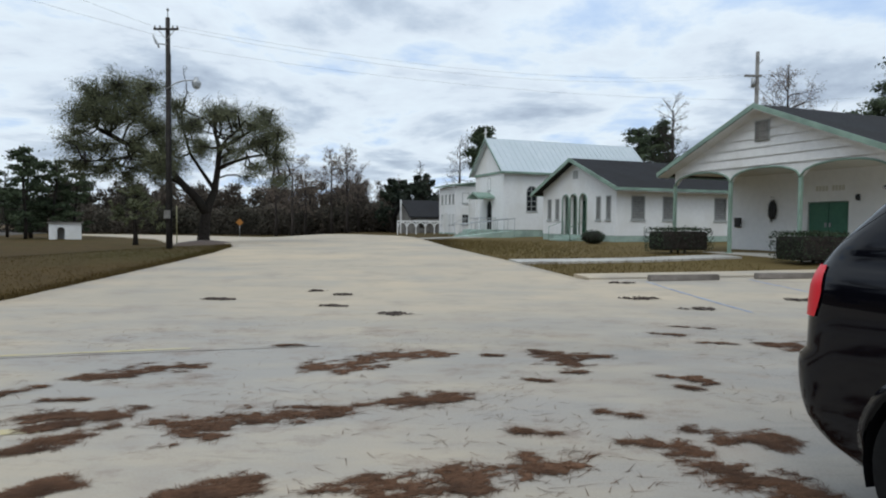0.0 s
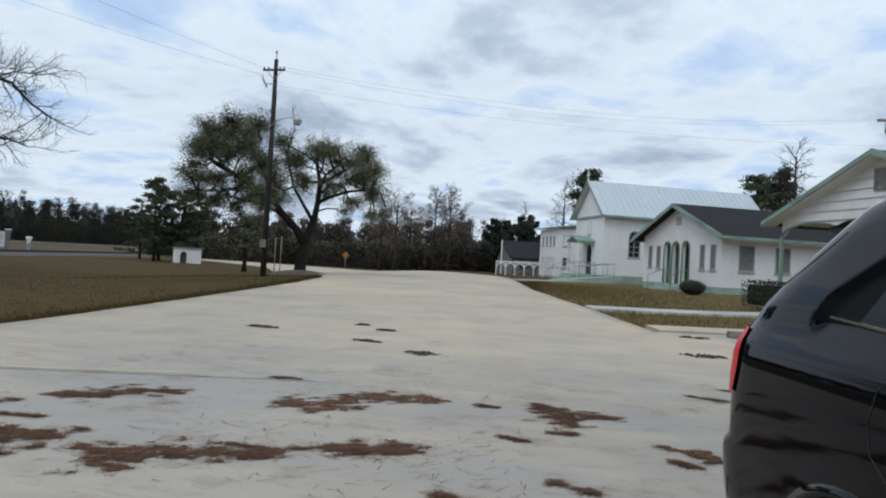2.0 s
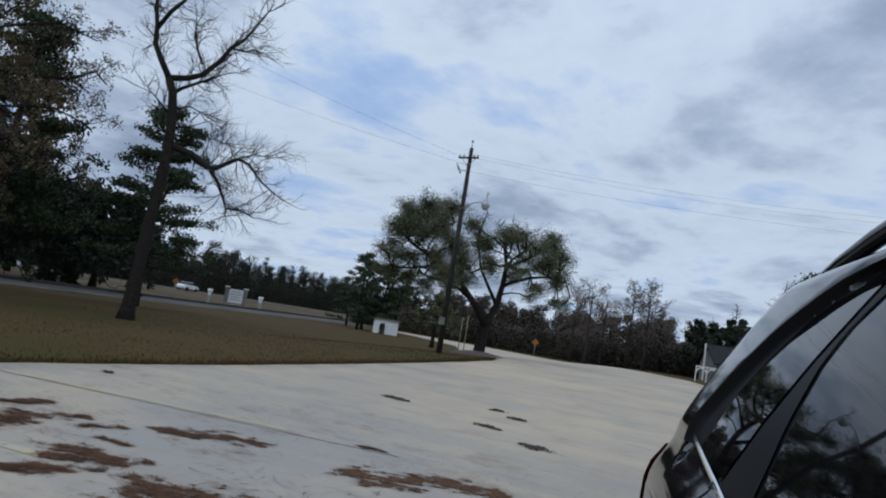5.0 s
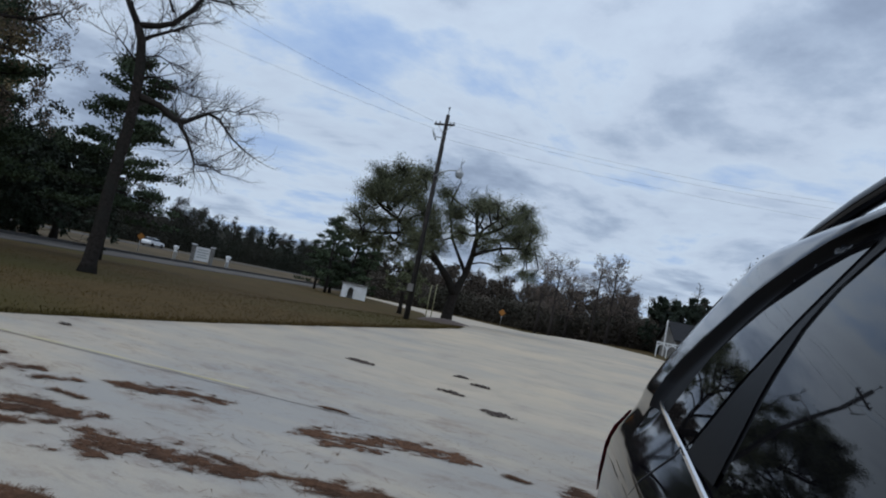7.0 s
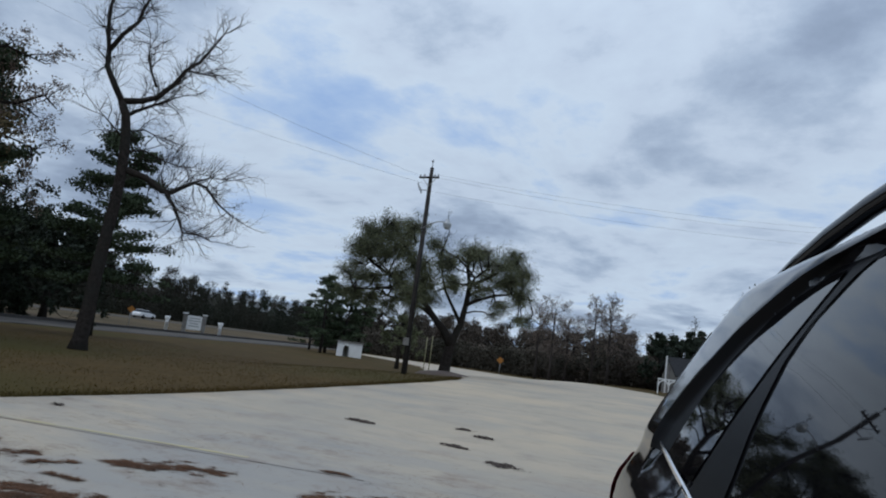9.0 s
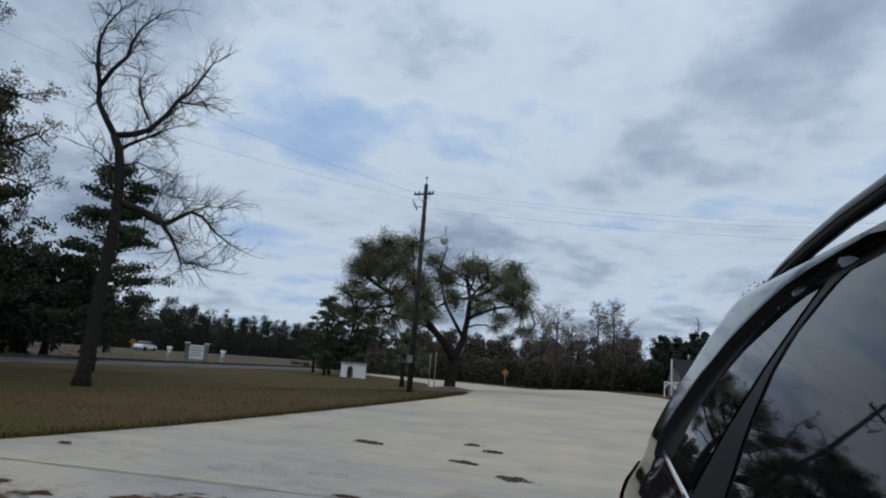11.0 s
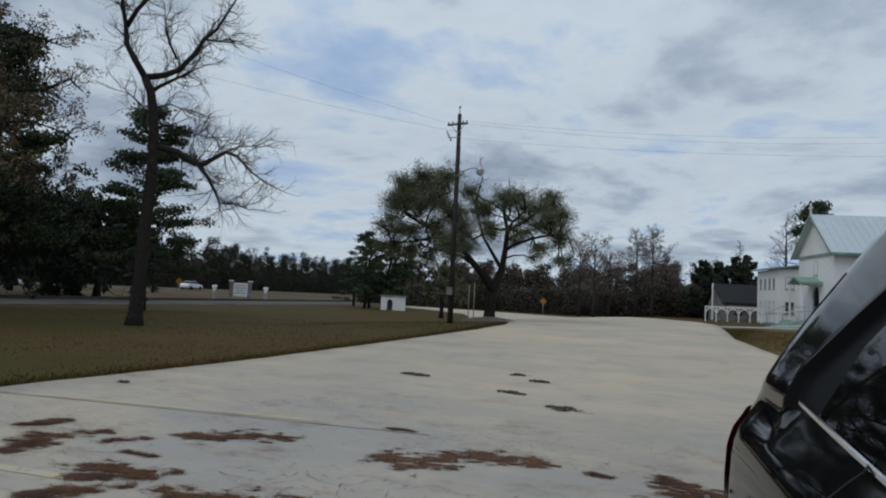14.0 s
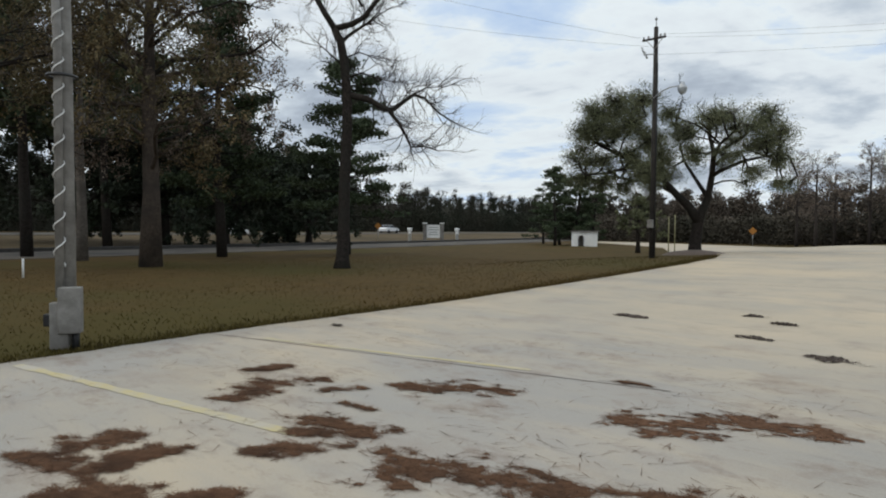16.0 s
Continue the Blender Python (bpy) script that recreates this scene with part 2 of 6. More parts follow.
SCRUB = mat("bare_hardwood_scrub", (0.033, 0.031, 0.021), (0.062, 0.051, 0.038), 0.12, 0.85, 0, 0, (0.085, 0.066, 0.051), 0.06, 0.2, vary=0.35)
FIELD = mat("pale_dry_field", (0.095, 0.068, 0.038), (0.135, 0.10, 0.058), 0.5, 0.95, 0, 0.3, (0.075, 0.058, 0.032), 0.06, 0.1)
HEDGE = mat("hedge_leaf", (0.018, 0.03, 0.014), (0.034, 0.05, 0.024), 2, 0.7, 0, 0, None, 1, 0.3, vary=0.45)
PAINT = mat("black_car_paint", (0.003, 0.003, 0.005), None, rough=0.05, spec=0.25)
PLASTIC = mat("matt_black_trim", (0.005, 0.005, 0.006), None, rough=0.45, spec=0.06)
TINT = mat("privacy_glass", (0.003, 0.003, 0.004), None, rough=0.02, spec=0.22)
CHROME = mat("bright_chrome", (0.78, 0.78, 0.80), None, rough=0.14, metal=1.0)
ALLOY = mat("polished_alloy", (0.32, 0.32, 0.33), None, rough=0.24, metal=0.9)
RUBBER = mat("tyre_rubber", (0.006, 0.006, 0.006), (0.011, 0.011, 0.011), 20, 0.9, 0, 0.2, spec=0.15)
REDLENS = mat("red_lamp_lens", (0.68, 0.018, 0.03), None, rough=0.35, spec=0.25)
YELLOWSIGN = mat("road_sign_yellow", (0.30, 0.12, 0.012), None, rough=0.5)
LAMPGLASS = mat("lamp_glass", (0.38, 0.41, 0.43), None, rough=0.2)
MARKER = mat("dull_yellow_plastic", (0.20, 0.19, 0.09), (0.27, 0.25, 0.13), 5, 0.6)
WHITECAR = mat("white_car_paint", (0.75, 0.75, 0.76), None, rough=0.2, coat=0.5)

# ---- helpers for shapes ----
TH = radians(21)


def S(t):
    t = min(1.0, max(0.0, t))
    return t * t * (3 - 2 * t)


def lie(x, y):
    """Height of the land."""
    q = -(x * 0.970 + y * 0.242)
    return ((0.28 + 0.12 * S((x + 8) / 8)) * S((y - 8) / 18) * (1 - S((-x - 13) / 9)) - 0.3 * S((-x - 9) / 11)
            + 0.08 * S((x - 4) / 6) * S((y - 14) / 8) + 0.9 * S((q - 50) / 25))


def mesh_object(name, bm, material, parent=None, smooth=False):
    me = bpy.data.meshes.new(name)
    bm.to_mesh(me)
    bm.free()
    me.materials.append(material)
    if smooth:
        me.polygons.foreach_set("use_smooth", [True] * len(me.polygons))
    ob = new(name, me)
    ob.parent = parent
    return ob


def part(name, bm, material, parent, label="", smooth=False):
    return tagged(mesh_object(name, bm, material, parent, smooth), label)


def raw(name, verts, faces, material, parent=None, smooth=False):
    me = bpy.data.meshes.new(name)
    me.from_pydata(verts, [], faces)
    me.materials.append(material)
    if smooth:
        me.polygons.foreach_set("use_smooth", [True] * len(me.polygons))
    ob = new(name, me)
    ob.parent = parent
    return ob


def thing(name, m, label, category, group="", kind=""):
    e = new(name)
    e.matrix_world = m
    e.empty_display_size = 0.2
    return tagged(e, label, category, group, kind)


def box(bm, x0, x1, y0, y1, z0, z1, bevel=0.0):
    r = bmesh.ops.create_cube(bm, size=1)
    for v in r["verts"]:
        v.co = ((x0 + x1) / 2 + v.co.x * (x1 - x0), (y0 + y1) / 2 + v.co.y * (y1 - y0), (z0 + z1) / 2 + v.co.z * (z1 - z0))
    if bevel:
        es = list({e for v in r["verts"] for e in v.link_edges})
        bmesh.ops.bevel(bm, geom=es, offset=bevel, segments=2, affect="EDGES", profile=0.6)
    return bm


def boxed(*a, bevel=0.0):
    return box(bmesh.new(), *a, bevel=bevel)


def tube(vs, fs, pts, radii, sides=6, cap=True):
    """Adds a tube along pts to the lists vs and fs."""
    base = len(vs)
    n = len(pts)
    side = None
    for i, p in enumerate(pts):
        d = (pts[min(i + 1, n - 1)] - pts[max(i - 1, 0)])
        if d.length < 1e-6:
            d = Vector((0, 0, 1))
        d.normalize()
        if side is None:
            side = d.orthogonal().normalized()
        side = (side - d * side.dot(d))
        side = side.normalized() if side.length > 1e-6 else d.orthogonal().normalized()
        up = d.cross(side)
        for k in range(sides):
            a = 2 * math.pi * k / sides
            q = p + (side * math.cos(a) + up * math.sin(a)) * radii[i]
            vs.append((q.x, q.y, q.z))
    for i in range(n - 1):
        for k in range(sides):
            a, b = base + i * sides + k, base + i * sides + (k + 1) % sides
            fs.append((a, b, b + sides, a + sides))
    if cap:
        fs.append(tuple(base + k for k in range(sides))[::-1])
        fs.append(tuple(base + (n - 1) * sides + k for k in range(sides)))


def tube_object(name, pts, radii, material, parent=None, sides=8, smooth=True):
    vs, fs = [], []
    pts = [Vector(p) for p in pts]
    tube(vs, fs, pts, radii if isinstance(radii, (list, tuple)) else [radii] * len(pts), sides)
    return raw(name, vs, fs, material, parent, smooth)


def lathe(name, prof, material, parent=None, seg=40, axis="z", smooth=True):
    """Turns the profile (radius, height) round an axis."""
    vs, fs = [], []
    for r, h in prof:
        for k in range(seg):
            a = 2 * math.pi * k / seg
            c, s = r * math.cos(a), r * math.sin(a)
            vs.append((c, s, h) if axis == "z" else (c, h, s))
    for i in range(len(prof) - 1):
        for k in range(seg):
            a, b = i * seg + k, i * seg + (k + 1) % seg
            fs.append((a, b, b + seg, a + seg))
    return raw(name, vs, fs, material, parent, smooth)


def prism(bm, pts, d):
    """A flat outline pts pushed along the vector d."""
    a = [bm.verts.new(p) for p in pts]
    b = [bm.verts.new(Vector(p) + Vector(d)) for p in pts]
    bm.faces.new(a)
    bm.faces.new(b[::-1])
    for i in range(len(pts)):
        j = (i + 1) % len(pts)
        bm.faces.new((a[j], a[i], b[i], b[j]))
    bmesh.ops.recalc_face_normals(bm, faces=bm.faces)
    return bm

# ---- ground ----


def steps(*runs):
    out = []
    for a, b, d in runs:
        k = max(1, round((b - a) / d))
        out += [a + (b - a) * i / k for i in range(k)]
    return out + [runs[-1][1]]


def ground_sheet():
    xs = steps((-900, -140, 95), (-140, -50, 6), (-50, 25, 1.0), (25, 120, 8), (120, 900, 95))
    ys = steps((-600, -60, 90), (-60, -5, 5), (-5, 60, 1.0), (60, 150, 6), (150, 1200, 105))
    vs = [(x, y, lie(x, y) - 0.05 + 0.03 * noise.noise((x * 0.35, y * 0.35, 0))) for y in ys for x in xs]
    w = len(xs)
    fs = [(j * w + i, j * w + i + 1, (j + 1) * w + i + 1, (j + 1) * w + i) for j in range(len(ys) - 1) for i in range(w - 1)]
    return tagged(raw("ground", vs, fs, GRASS, None, True), "brown dormant lawn with patches of dull green", "ground", kind="structure")


ground_sheet()

LEFT = [(-30, -6.1), (2.8, -6.4), (5.1, -6.78), (7.3, -6.98), (10.1, -7.22), (13.3, -7.5), (18, -7.8), (22.5, -8.2), (27.5, -9.2),
        (31.5, -10.6), (33.4, -11.2), (34.6, -12.6), (37, -14.8), (45, -19), (62, -28), (74, -40), (80, -48), (84, -52)]
RIGHT = [(-30, 24), (14.1, 24), (14.2, 3.15), (16.5, 2.55), (19, 1.9), (21.4, 1.2), (25.5, 0.26), (36, -0.9), (47.6, -2.3), (57, -4.5),
         (64, -8), (70, -14), (76, -24), (80, -32), (84, -44)]


def along(table, y):
    for (a, u), (b, v) in zip(table, table[1:]):
        if y <= b:
            return u + (v - u) * (y - a) / (b - a)
    return table[-1][1]


def strip(vs, fs, rows, cols, drop=0.12):
    """rows of (x0, y0, x1, y1); a sheet on the land with skirts at both ends of each row."""
    base = len(vs)
    w = cols + 3
    for x0, y0, x1, y1 in rows:
        for i in range(-1, cols + 2):
            k = min(max(i, 0), cols) / cols
            x, y = x0 + (x1 - x0) * k, y0 + (y1 - y0) * k
            vs.append((x, y, lie(x, y) - (drop if i in (-1, cols + 1) else 0)))
    for j in range(len(rows) - 1):
        for i in range(w - 1):
            a = base + j * w + i
            fs.append((a, a + 1, a + w + 1, a + w))


def pavement():
    vs, fs = [], []
    rows = []
    y = -30.0
    while y <= 84:
        if not 14.12 < y < 14.2:
            wob = 0.06 * noise.noise((y * 0.9, 3, 0)) + 0.05 * noise.noise((y * 3.1, 7, 0))
            rows.append((along(LEFT, y) + wob, y, along(RIGHT, y), y))
        y += 1.0 if y < 0 or y > 40 else 0.25
    low = [r for r in rows if r[1] <= 14.1] + [(along(LEFT, 14.1), 14.1, 24, 14.1)]
    high = [(along(LEFT, 14.1), 14.1, 3.15, 14.1)] + [r for r in rows if r[1] > 14.2]
    strip(vs, fs, low, 40)
    strip(vs, fs, high, 24)
    ob = raw("pavement", vs, fs, CONCRETE, None, True)
    # the wedge of parking ground up to the slanting kerb line
    vs, fs = [], []
    strip(vs, fs, [(x, 14.1, x, 14.2 + (x - 3.15) * 0.2) for x in steps((3.15, 24, 0.8))], 6)
    raw("parking_bay", vs, fs, CONCRETE, ob, True)
    return tagged(ob, "wide pale poured concrete drive, stained and swept", "pavement", kind="structure")


pavement()


def band(name, pts, width, lift, thick, material, label, category, kind="structure"):
    """A flat band along the line pts, laid on the land."""
    vs, fs = [], []
    line = []
    for (x0, y0), (x1, y1) in zip(pts, pts[1:]):
        k = max(1, int(math.hypot(x1 - x0, y1 - y0) / 0.8))
        line += [(x0 + (x1 - x0) * i / k, y0 + (y1 - y0) * i / k) for i in range(k)]
    line.append(pts[-1])
    for i, (x, y) in enumerate(line):
        a, b = line[max(i - 1, 0)], line[min(i + 1, len(line) - 1)]
        d = Vector((b[0] - a[0], b[1] - a[1], 0)).normalized()
        nrm = Vector((-d.y, d.x, 0)) * width / 2
        for s, dz in ((1, -thick), (1, 0), (-1, 0), (-1, -thick)):
            px, py = x + nrm.x * s, y + nrm.y * s
            vs.append((px, py, lie(px, py) + lift + dz))
    for i in range(len(line) - 1):
        for k in range(3):
            a = i * 4 + k
            fs.append((a, a + 4, a + 5, a + 1))
    fs += [(0, 1, 2, 3), tuple(len(vs) - 4 + k for k in (3, 2, 1, 0))]
    return tagged(raw(name, vs, fs, material), label, category, kind=kind)


band("walkway", [(2.05, 18.9), (6.2, 19.75), (9.3, 20.7)], 0.95, 0.012, 0.12, WALK, "narrow concrete walkway crossing the lawn", "walkway")
band("kerb_strip", [(3.2, 14.75), (12, 16.6), (22, 18.8)], 0.9, 0.03, 0.2, CONCRETE, "raised concrete strip along the parking bays", "pavement")
band("church_walk", [(-1.6, 43.5), (2.0, 48.6), (3.2, 52.0)], 1.3, 0.012, 0.12, WALK, "concrete walk leading to the church steps", "walkway")
ROADLINE = [(-33, -40), (-39, -8), (-42.0, 9), (-46.4, 31), (-52, 56), (-59.5, 84), (-75, 140), (-100, 230)]
band("road", [(x + 1.2, y) for x, y in ROADLINE], 8.8, -0.02, 0.1, ASPHALT, "grey two-lane asphalt road beyond the lawn", "road")
# the kerb's shadow line is put into its dark colour
band("road_kerb", [(x - 3.75, y) for x, y in ROADLINE], 0.7, 0.2, 0.36, KERB, "low kerb along the far side of the road, coloured dark for its shadow", "kerb")
band("field", [(x - 20, y) for x, y in ROADLINE], 18.0, 0.0, 0.1, FIELD, "pale dry field between the two roads", "field")
band("far_road", [(x - 33, y + 4) for x, y in ROADLINE], 5.0, 0.02, 0.1, ASPHALT, "far carriageway on a low bank", "road")


def stripe(x0, y0, x1, y1, width, material, label):
    n = 30
    vs, fs = [], []
    d = Vector((x1 - x0, y1 - y0, 0)).normalized()
    nx, ny = -d.y, d.x
    for i in range(n + 1):
        x, y = x0 + (x1 - x0) * i / n, y0 + (y1 - y0) * i / n
        w = width / 2 * (0.8 + 0.4 * noise.noise((x * 4, y * 4, 2)))
        for s in (-w, w):
            vs.append((x + nx * s, y + ny * s, lie(x, y) + 0.004))
    fs = [(2 * i, 2 * i + 1, 2 * i + 3, 2 * i + 2) for i in range(n)]
    return tagged(raw("painted_line", vs, fs, material), label, "line", kind="structure")


stripe(-6.2, 2.9, -2.5, 3.68, 0.135, YELLOW, "worn yellow parking line on the concrete")
stripe(-5.95, 5.43, -2.62, 6.38, 0.10, YELLOW, "faded yellow parking line on the concrete")
stripe(4.45, 13.9, 4.75, 9.6, 0.08, BLUE, "worn blue parking line on the concrete")
stripe(7.0, 14.5, 7.3, 10.0, 0.08, BLUE, "worn blue parking line on the concrete")
stripe(-6.75, 5.12, -1.3, 6.57, 0.022, DIRT, "dark joint across the concrete")
stripe(-8.3, 16.0, 2.6, 17.5, 0.02, DIRT, "dark joint across the concrete")


# ---- pine straw swept into drifts ----
def drift(nodes, name, label, needles=900, lift=0.035, stray=0.6):
    """A ragged low heap along nodes of (x, y, radius), with loose needles over and round it."""
    rnd = random.Random(int(nodes[0][0] * 971 + nodes[0][1] * 577))
    cx = sum(n[0] for n in nodes) / len(nodes)
    cy = sum(n[1] for n in nodes) / len(nodes)

    def depth(x, y):
        best = -9
        for (ax, ay, ar), (bx, by, br) in zip(nodes, nodes[1:]):
            l2 = (bx - ax) ** 2 + (by - ay) ** 2 + 1e-9
            k = min(1, max(0, ((x - ax) * (bx - ax) + (y - ay) * (by - ay)) / l2))
            r = ar + (br - ar) * k
            best = max(best, 1 - math.hypot(x - ax - (bx - ax) * k, y - ay - (by - ay) * k) / r)
        u, v = x * 0.94 + y * 0.34, y * 0.94 - x * 0.34
        return best + 0.75 * noise.noise((u * 3.2, v * 6.0, 1)) + 0.95 * noise.noise((u * 6.5, v * 15, 4)) + 0.55 * noise.noise((u * 16, v * 42, 4)) - 0.52

    rm = max(n[2] for n in nodes)
    x0, x1 = min(n[0] for n in nodes) - rm, max(n[0] for n in nodes) + rm
    y0, y1 = min(n[1] for n in nodes) - rm, max(n[1] for n in nodes) + rm
    st = max(0.014, (x1 - x0) / 105)
    nx, ny = int((x1 - x0) / st) + 1, int((y1 - y0) / st) + 1
    val = {}
    for j in range(ny + 1):
        for i in range(nx + 1):
            val[i, j] = depth(x0 + i * st, y0 + j * st)
    ids, vs, fs = {}, [], []

    def vert(i, j):
        if (i, j) not in ids:
            x, y = x0 + i * st, y0 + j * st
            d = max(0, val[i, j])
            ids[i, j] = len(vs)
            jx, jy = rnd.uniform(-0.4, 0.4) * st, rnd.uniform(-0.4, 0.4) * st
            vs.append((x + jx - cx, y + jy - cy, lie(x, y) + 0.004 + lift * min(1, d * 2.2) * rnd.uniform(0.4, 1.1)))
        return ids[i, j]

    for j in range(ny):
        for i in range(nx):
            c = [(i, j), (i + 1, j), (i + 1, j + 1), (i, j + 1)]
            inside = [k for k in c if val[k] > 0]
            if len(inside) == 4:
                fs.append(tuple(vert(*k) for k in c))
            elif len(inside) == 3:
                fs.append(tuple(vert(*k) for k in inside))
    if not fs:
        return None
    e = thing(name, pose(cx, cy, 0), label, "pine straw", "pine straw drifts on the drive")
    stuff = LITTER if name == "leaf_litter" else STRAW
    tagged(raw("straw_mat", vs, fs, stuff, e, False), kind="stuff")
    nv, nf = [], []
    tries = 0
    while len(nf) < needles and tries < needles * 30:
        tries += 1
        x, y = rnd.uniform(x0 - 0.12, x1 + 0.12), rnd.uniform(y0 - 0.12, y1 + 0.12)
        d = depth(x, y)
        if d < -stray or rnd.random() > (1.0 if d > 0 else math.exp(d * 20)):
            continue
        a = rnd.gauss(0.35, 0.9)
        ln = rnd.uniform(0.03, 0.085)
        z = lie(x, y) + 0.005 + lift * min(1, max(0, d) * 2.2) * rnd.uniform(0.4, 1.1)
        dx, dy = math.cos(a) * ln, math.sin(a) * ln
        wx, wy = -math.sin(a) * 0.002, math.cos(a) * 0.002
        b = len(nv)
        dz = rnd.uniform(-0.002, 0.004)
        nv += [(x - dx - wx - cx, y - dy - wy - cy, z), (x - dx + wx - cx, y - dy + wy - cy, z), (x + dx - cx, y + dy - cy, z + dz)]
        nf.append((b, b + 1, b + 2))
    tagged(raw("loose_needles", nv, nf, stuff, e), kind="stuff")
    return e


STRAWLABEL = "drift of reddish-brown pine straw on pale concrete"
DRIFTS = [
    [(-1.13, 5.49, 0.12), (-0.96, 5.57, 0.40), (-0.75, 5.75, 0.38), (-0.52, 6.1, 0.28), (-0.18, 6.23, 0.28), (0.08, 6.21, 0.12)],
    [(-3.03, 5.06, 0.12), (-2.88, 5.14, 0.24), (-2.71, 5.18, 0.18), (-2.6, 5.38, 0.22), (-2.41, 5.5, 0.22), (-2.21, 5.49, 0.10)],
    [(-2.76, 3.96, 0.10), (-2.6, 3.95, 0.26), (-2.4, 3.85, 0.36), (-2.29, 4.0, 0.28), (-2.09, 3.98, 0.08)],
    [(-2.4, 3.36, 0.08), (-2.2, 3.55, 0.13)],
    [(-1.85, 3.75, 0.08), (-1.63, 3.80, 0.32), (-1.42, 3.86, 0.36), (-1.24, 3.98, 0.25), (-1.08, 4.1, 0.17), (-0.85, 4.15, 0.25), (-0.67, 4.22, 0.13)],
    [(-0.58, 4.31, 0.07), (-0.37, 4.46, 0.16), (-0.14, 4.44, 0.26), (0.09, 4.54, 0.20), (0.27, 4.52, 0.06)],
    [(1.02, 6.38, 0.16), (1.16, 6.2, 0.24), (1.2, 5.85, 0.28), (1.18, 6.1, 0.2), (1.45, 6.19, 0.24), (1.67, 6.12, 0.14)],
    [(-0.6, 2.78, 0.06), (-0.34, 2.8, 0.19), (-0.06, 2.87, 0.24), (0.23, 2.98, 0.22), (0.51, 3.12, 0.27), (0.71, 3.18, 0.22)],
    [(1.15, 3.59, 0.07), (1.44, 3.53, 0.13), (1.54, 3.22, 0.22), (1.65, 2.99, 0.27), (1.9, 2.8, 0.18)],
    [(1.66, 3.82, 0.12), (1.84, 3.70, 0.14), (2.02, 3.66, 0.19), (2.06, 3.5, 0.08)],
    [(-1.99, 2.70, 0.08), (-1.9, 2.87, 0.14), (-1.86, 3.0, 0.06)],
    [(-1.27, 2.70, 0.14), (-1.08, 2.79, 0.2), (-0.94, 2.87, 0.13)],
    [(-3.35, 2.24, 0.1), (-3.11, 2.39, 0.22), (-3.22, 2.63, 0.25), (-3.27, 2.81, 0.19), (-3.19, 2.97, 0.07)],
    [(-2.76, 2.43, 0.1), (-2.79, 2.65, 0.22), (-2.79, 2.87, 0.17), (-2.73, 3.05, 0.06)],
    [(-2.57, 2.2, 0.12), (-2.43, 2.37, 0.2), (-2.25, 2.57, 0.17)],
    [(-3.67, 3.76, 0.12), (-3.70, 3.94, 0.26), (-3.83, 4.3, 0.22), (-3.68, 4.71, 0.12)],
    [(-4.45, 4.45, 0.14), (-4.38, 4.73, 0.14)],
    [(3.70, 6.97, 0.2), (4.0, 6.75, 0.42)],
]
for nodes in DRIFTS:
    drift(nodes, "pine_straw_drift", STRAWLABEL, 1700, 0.006)
for nodes in ([(-3.3, 4.5, 0.09), (-3.2, 4.75, 0.09)], [(2.0, 5.32, 0.09), (2.25, 5.15, 0.14)], [(1.16, 4.2, 0.06), (1.37, 4.1, 0.08)],
              [(-1.74, 6.57, 0.06), (-1.47, 6.61, 0.06)], [(2.6, 7.6, 0.09), (2.9, 7.5, 0.1)], [(1.95, 5.0, 0.05), (2.1, 4.9, 0.07)],
              [(0.45, 6.17, 0.05), (0.62, 6.15, 0.06)], [(0.75, 5.15, 0.035), (0.95, 5.1, 0.045)], [(1.12, 5.42, 0.04), (1.3, 5.46, 0.06)],
              [(0.5, 3.76, 0.04), (0.72, 3.72, 0.06)], [(-2.9, 4.35, 0.04), (-2.6, 4.4, 0.05)], [(2.9, 7.0, 0.06), (3.3, 6.95, 0.1)], [(3.0, 8.2, 0.05), (3.5, 8.0, 0.07)]):
    drift(nodes, "straw_wisp", "thin wisp of brown pine straw on concrete", 260, 0.012)
for x, y, w, r in ((-3.8, 10.57, 0.5, 0.15), (-2.42, 11.82, 0.27, 0.13), (-1.79, 11.29, 0.27, 0.14), (-1.73, 9.86, 0.36, 0.12), (-0.65, 9.08, 0.5, 0.16),
                   (3.55, 11.16, 0.6, 0.22), (4.05, 9.9, 0.65, 0.15), (3.8, 13.6, 0.5, 0.16), (6.31, 11.13, 0.5, 0.18), (-6.19, 6.72, 0.16, 0.09)):
    drift([(x - w / 2, y - w * 0.02, r * 0.55), (x - w / 6, y, r * 1.1), (x + w / 6, y, r * 1.1), (x + w / 2, y - w * 0.08, r * 0.55)], "leaf_litter", "small dark clump of leaf litter on concrete", 160, 0.03)


def scatter_needles():
    """Single needles lying all over the near concrete."""
    rnd = random.Random(11)
    vs, fs = [], []
    for _ in range(5200):
        x, y = rnd.uniform(-5.5, 4.5), rnd.uniform(1.2, 8.5)
        if noise.noise((x * 0.8, y * 0.8, 5)) < rnd.uniform(-0.35, 0.45):
            continue
        a, ln = rnd.gauss(0.3, 0.8), rnd.uniform(0.03, 0.1)
        dx, dy = math.cos(a) * ln, math.sin(a) * ln
        wx, wy = -math.sin(a) * 0.0025, math.cos(a) * 0.0025
        b = len(vs)
        vs += [(x - dx - wx, y - dy - wy, 0.004), (x - dx + wx, y - dy + wy, 0.004), (x + dx, y + dy, 0.007)]
        fs.append((b, b + 1, b + 2))
    tagged(raw("fallen_needles", vs, fs, STRAW), "single brown pine needles strewn over the concrete", "pine needles", kind="stuff")


scatter_needles()


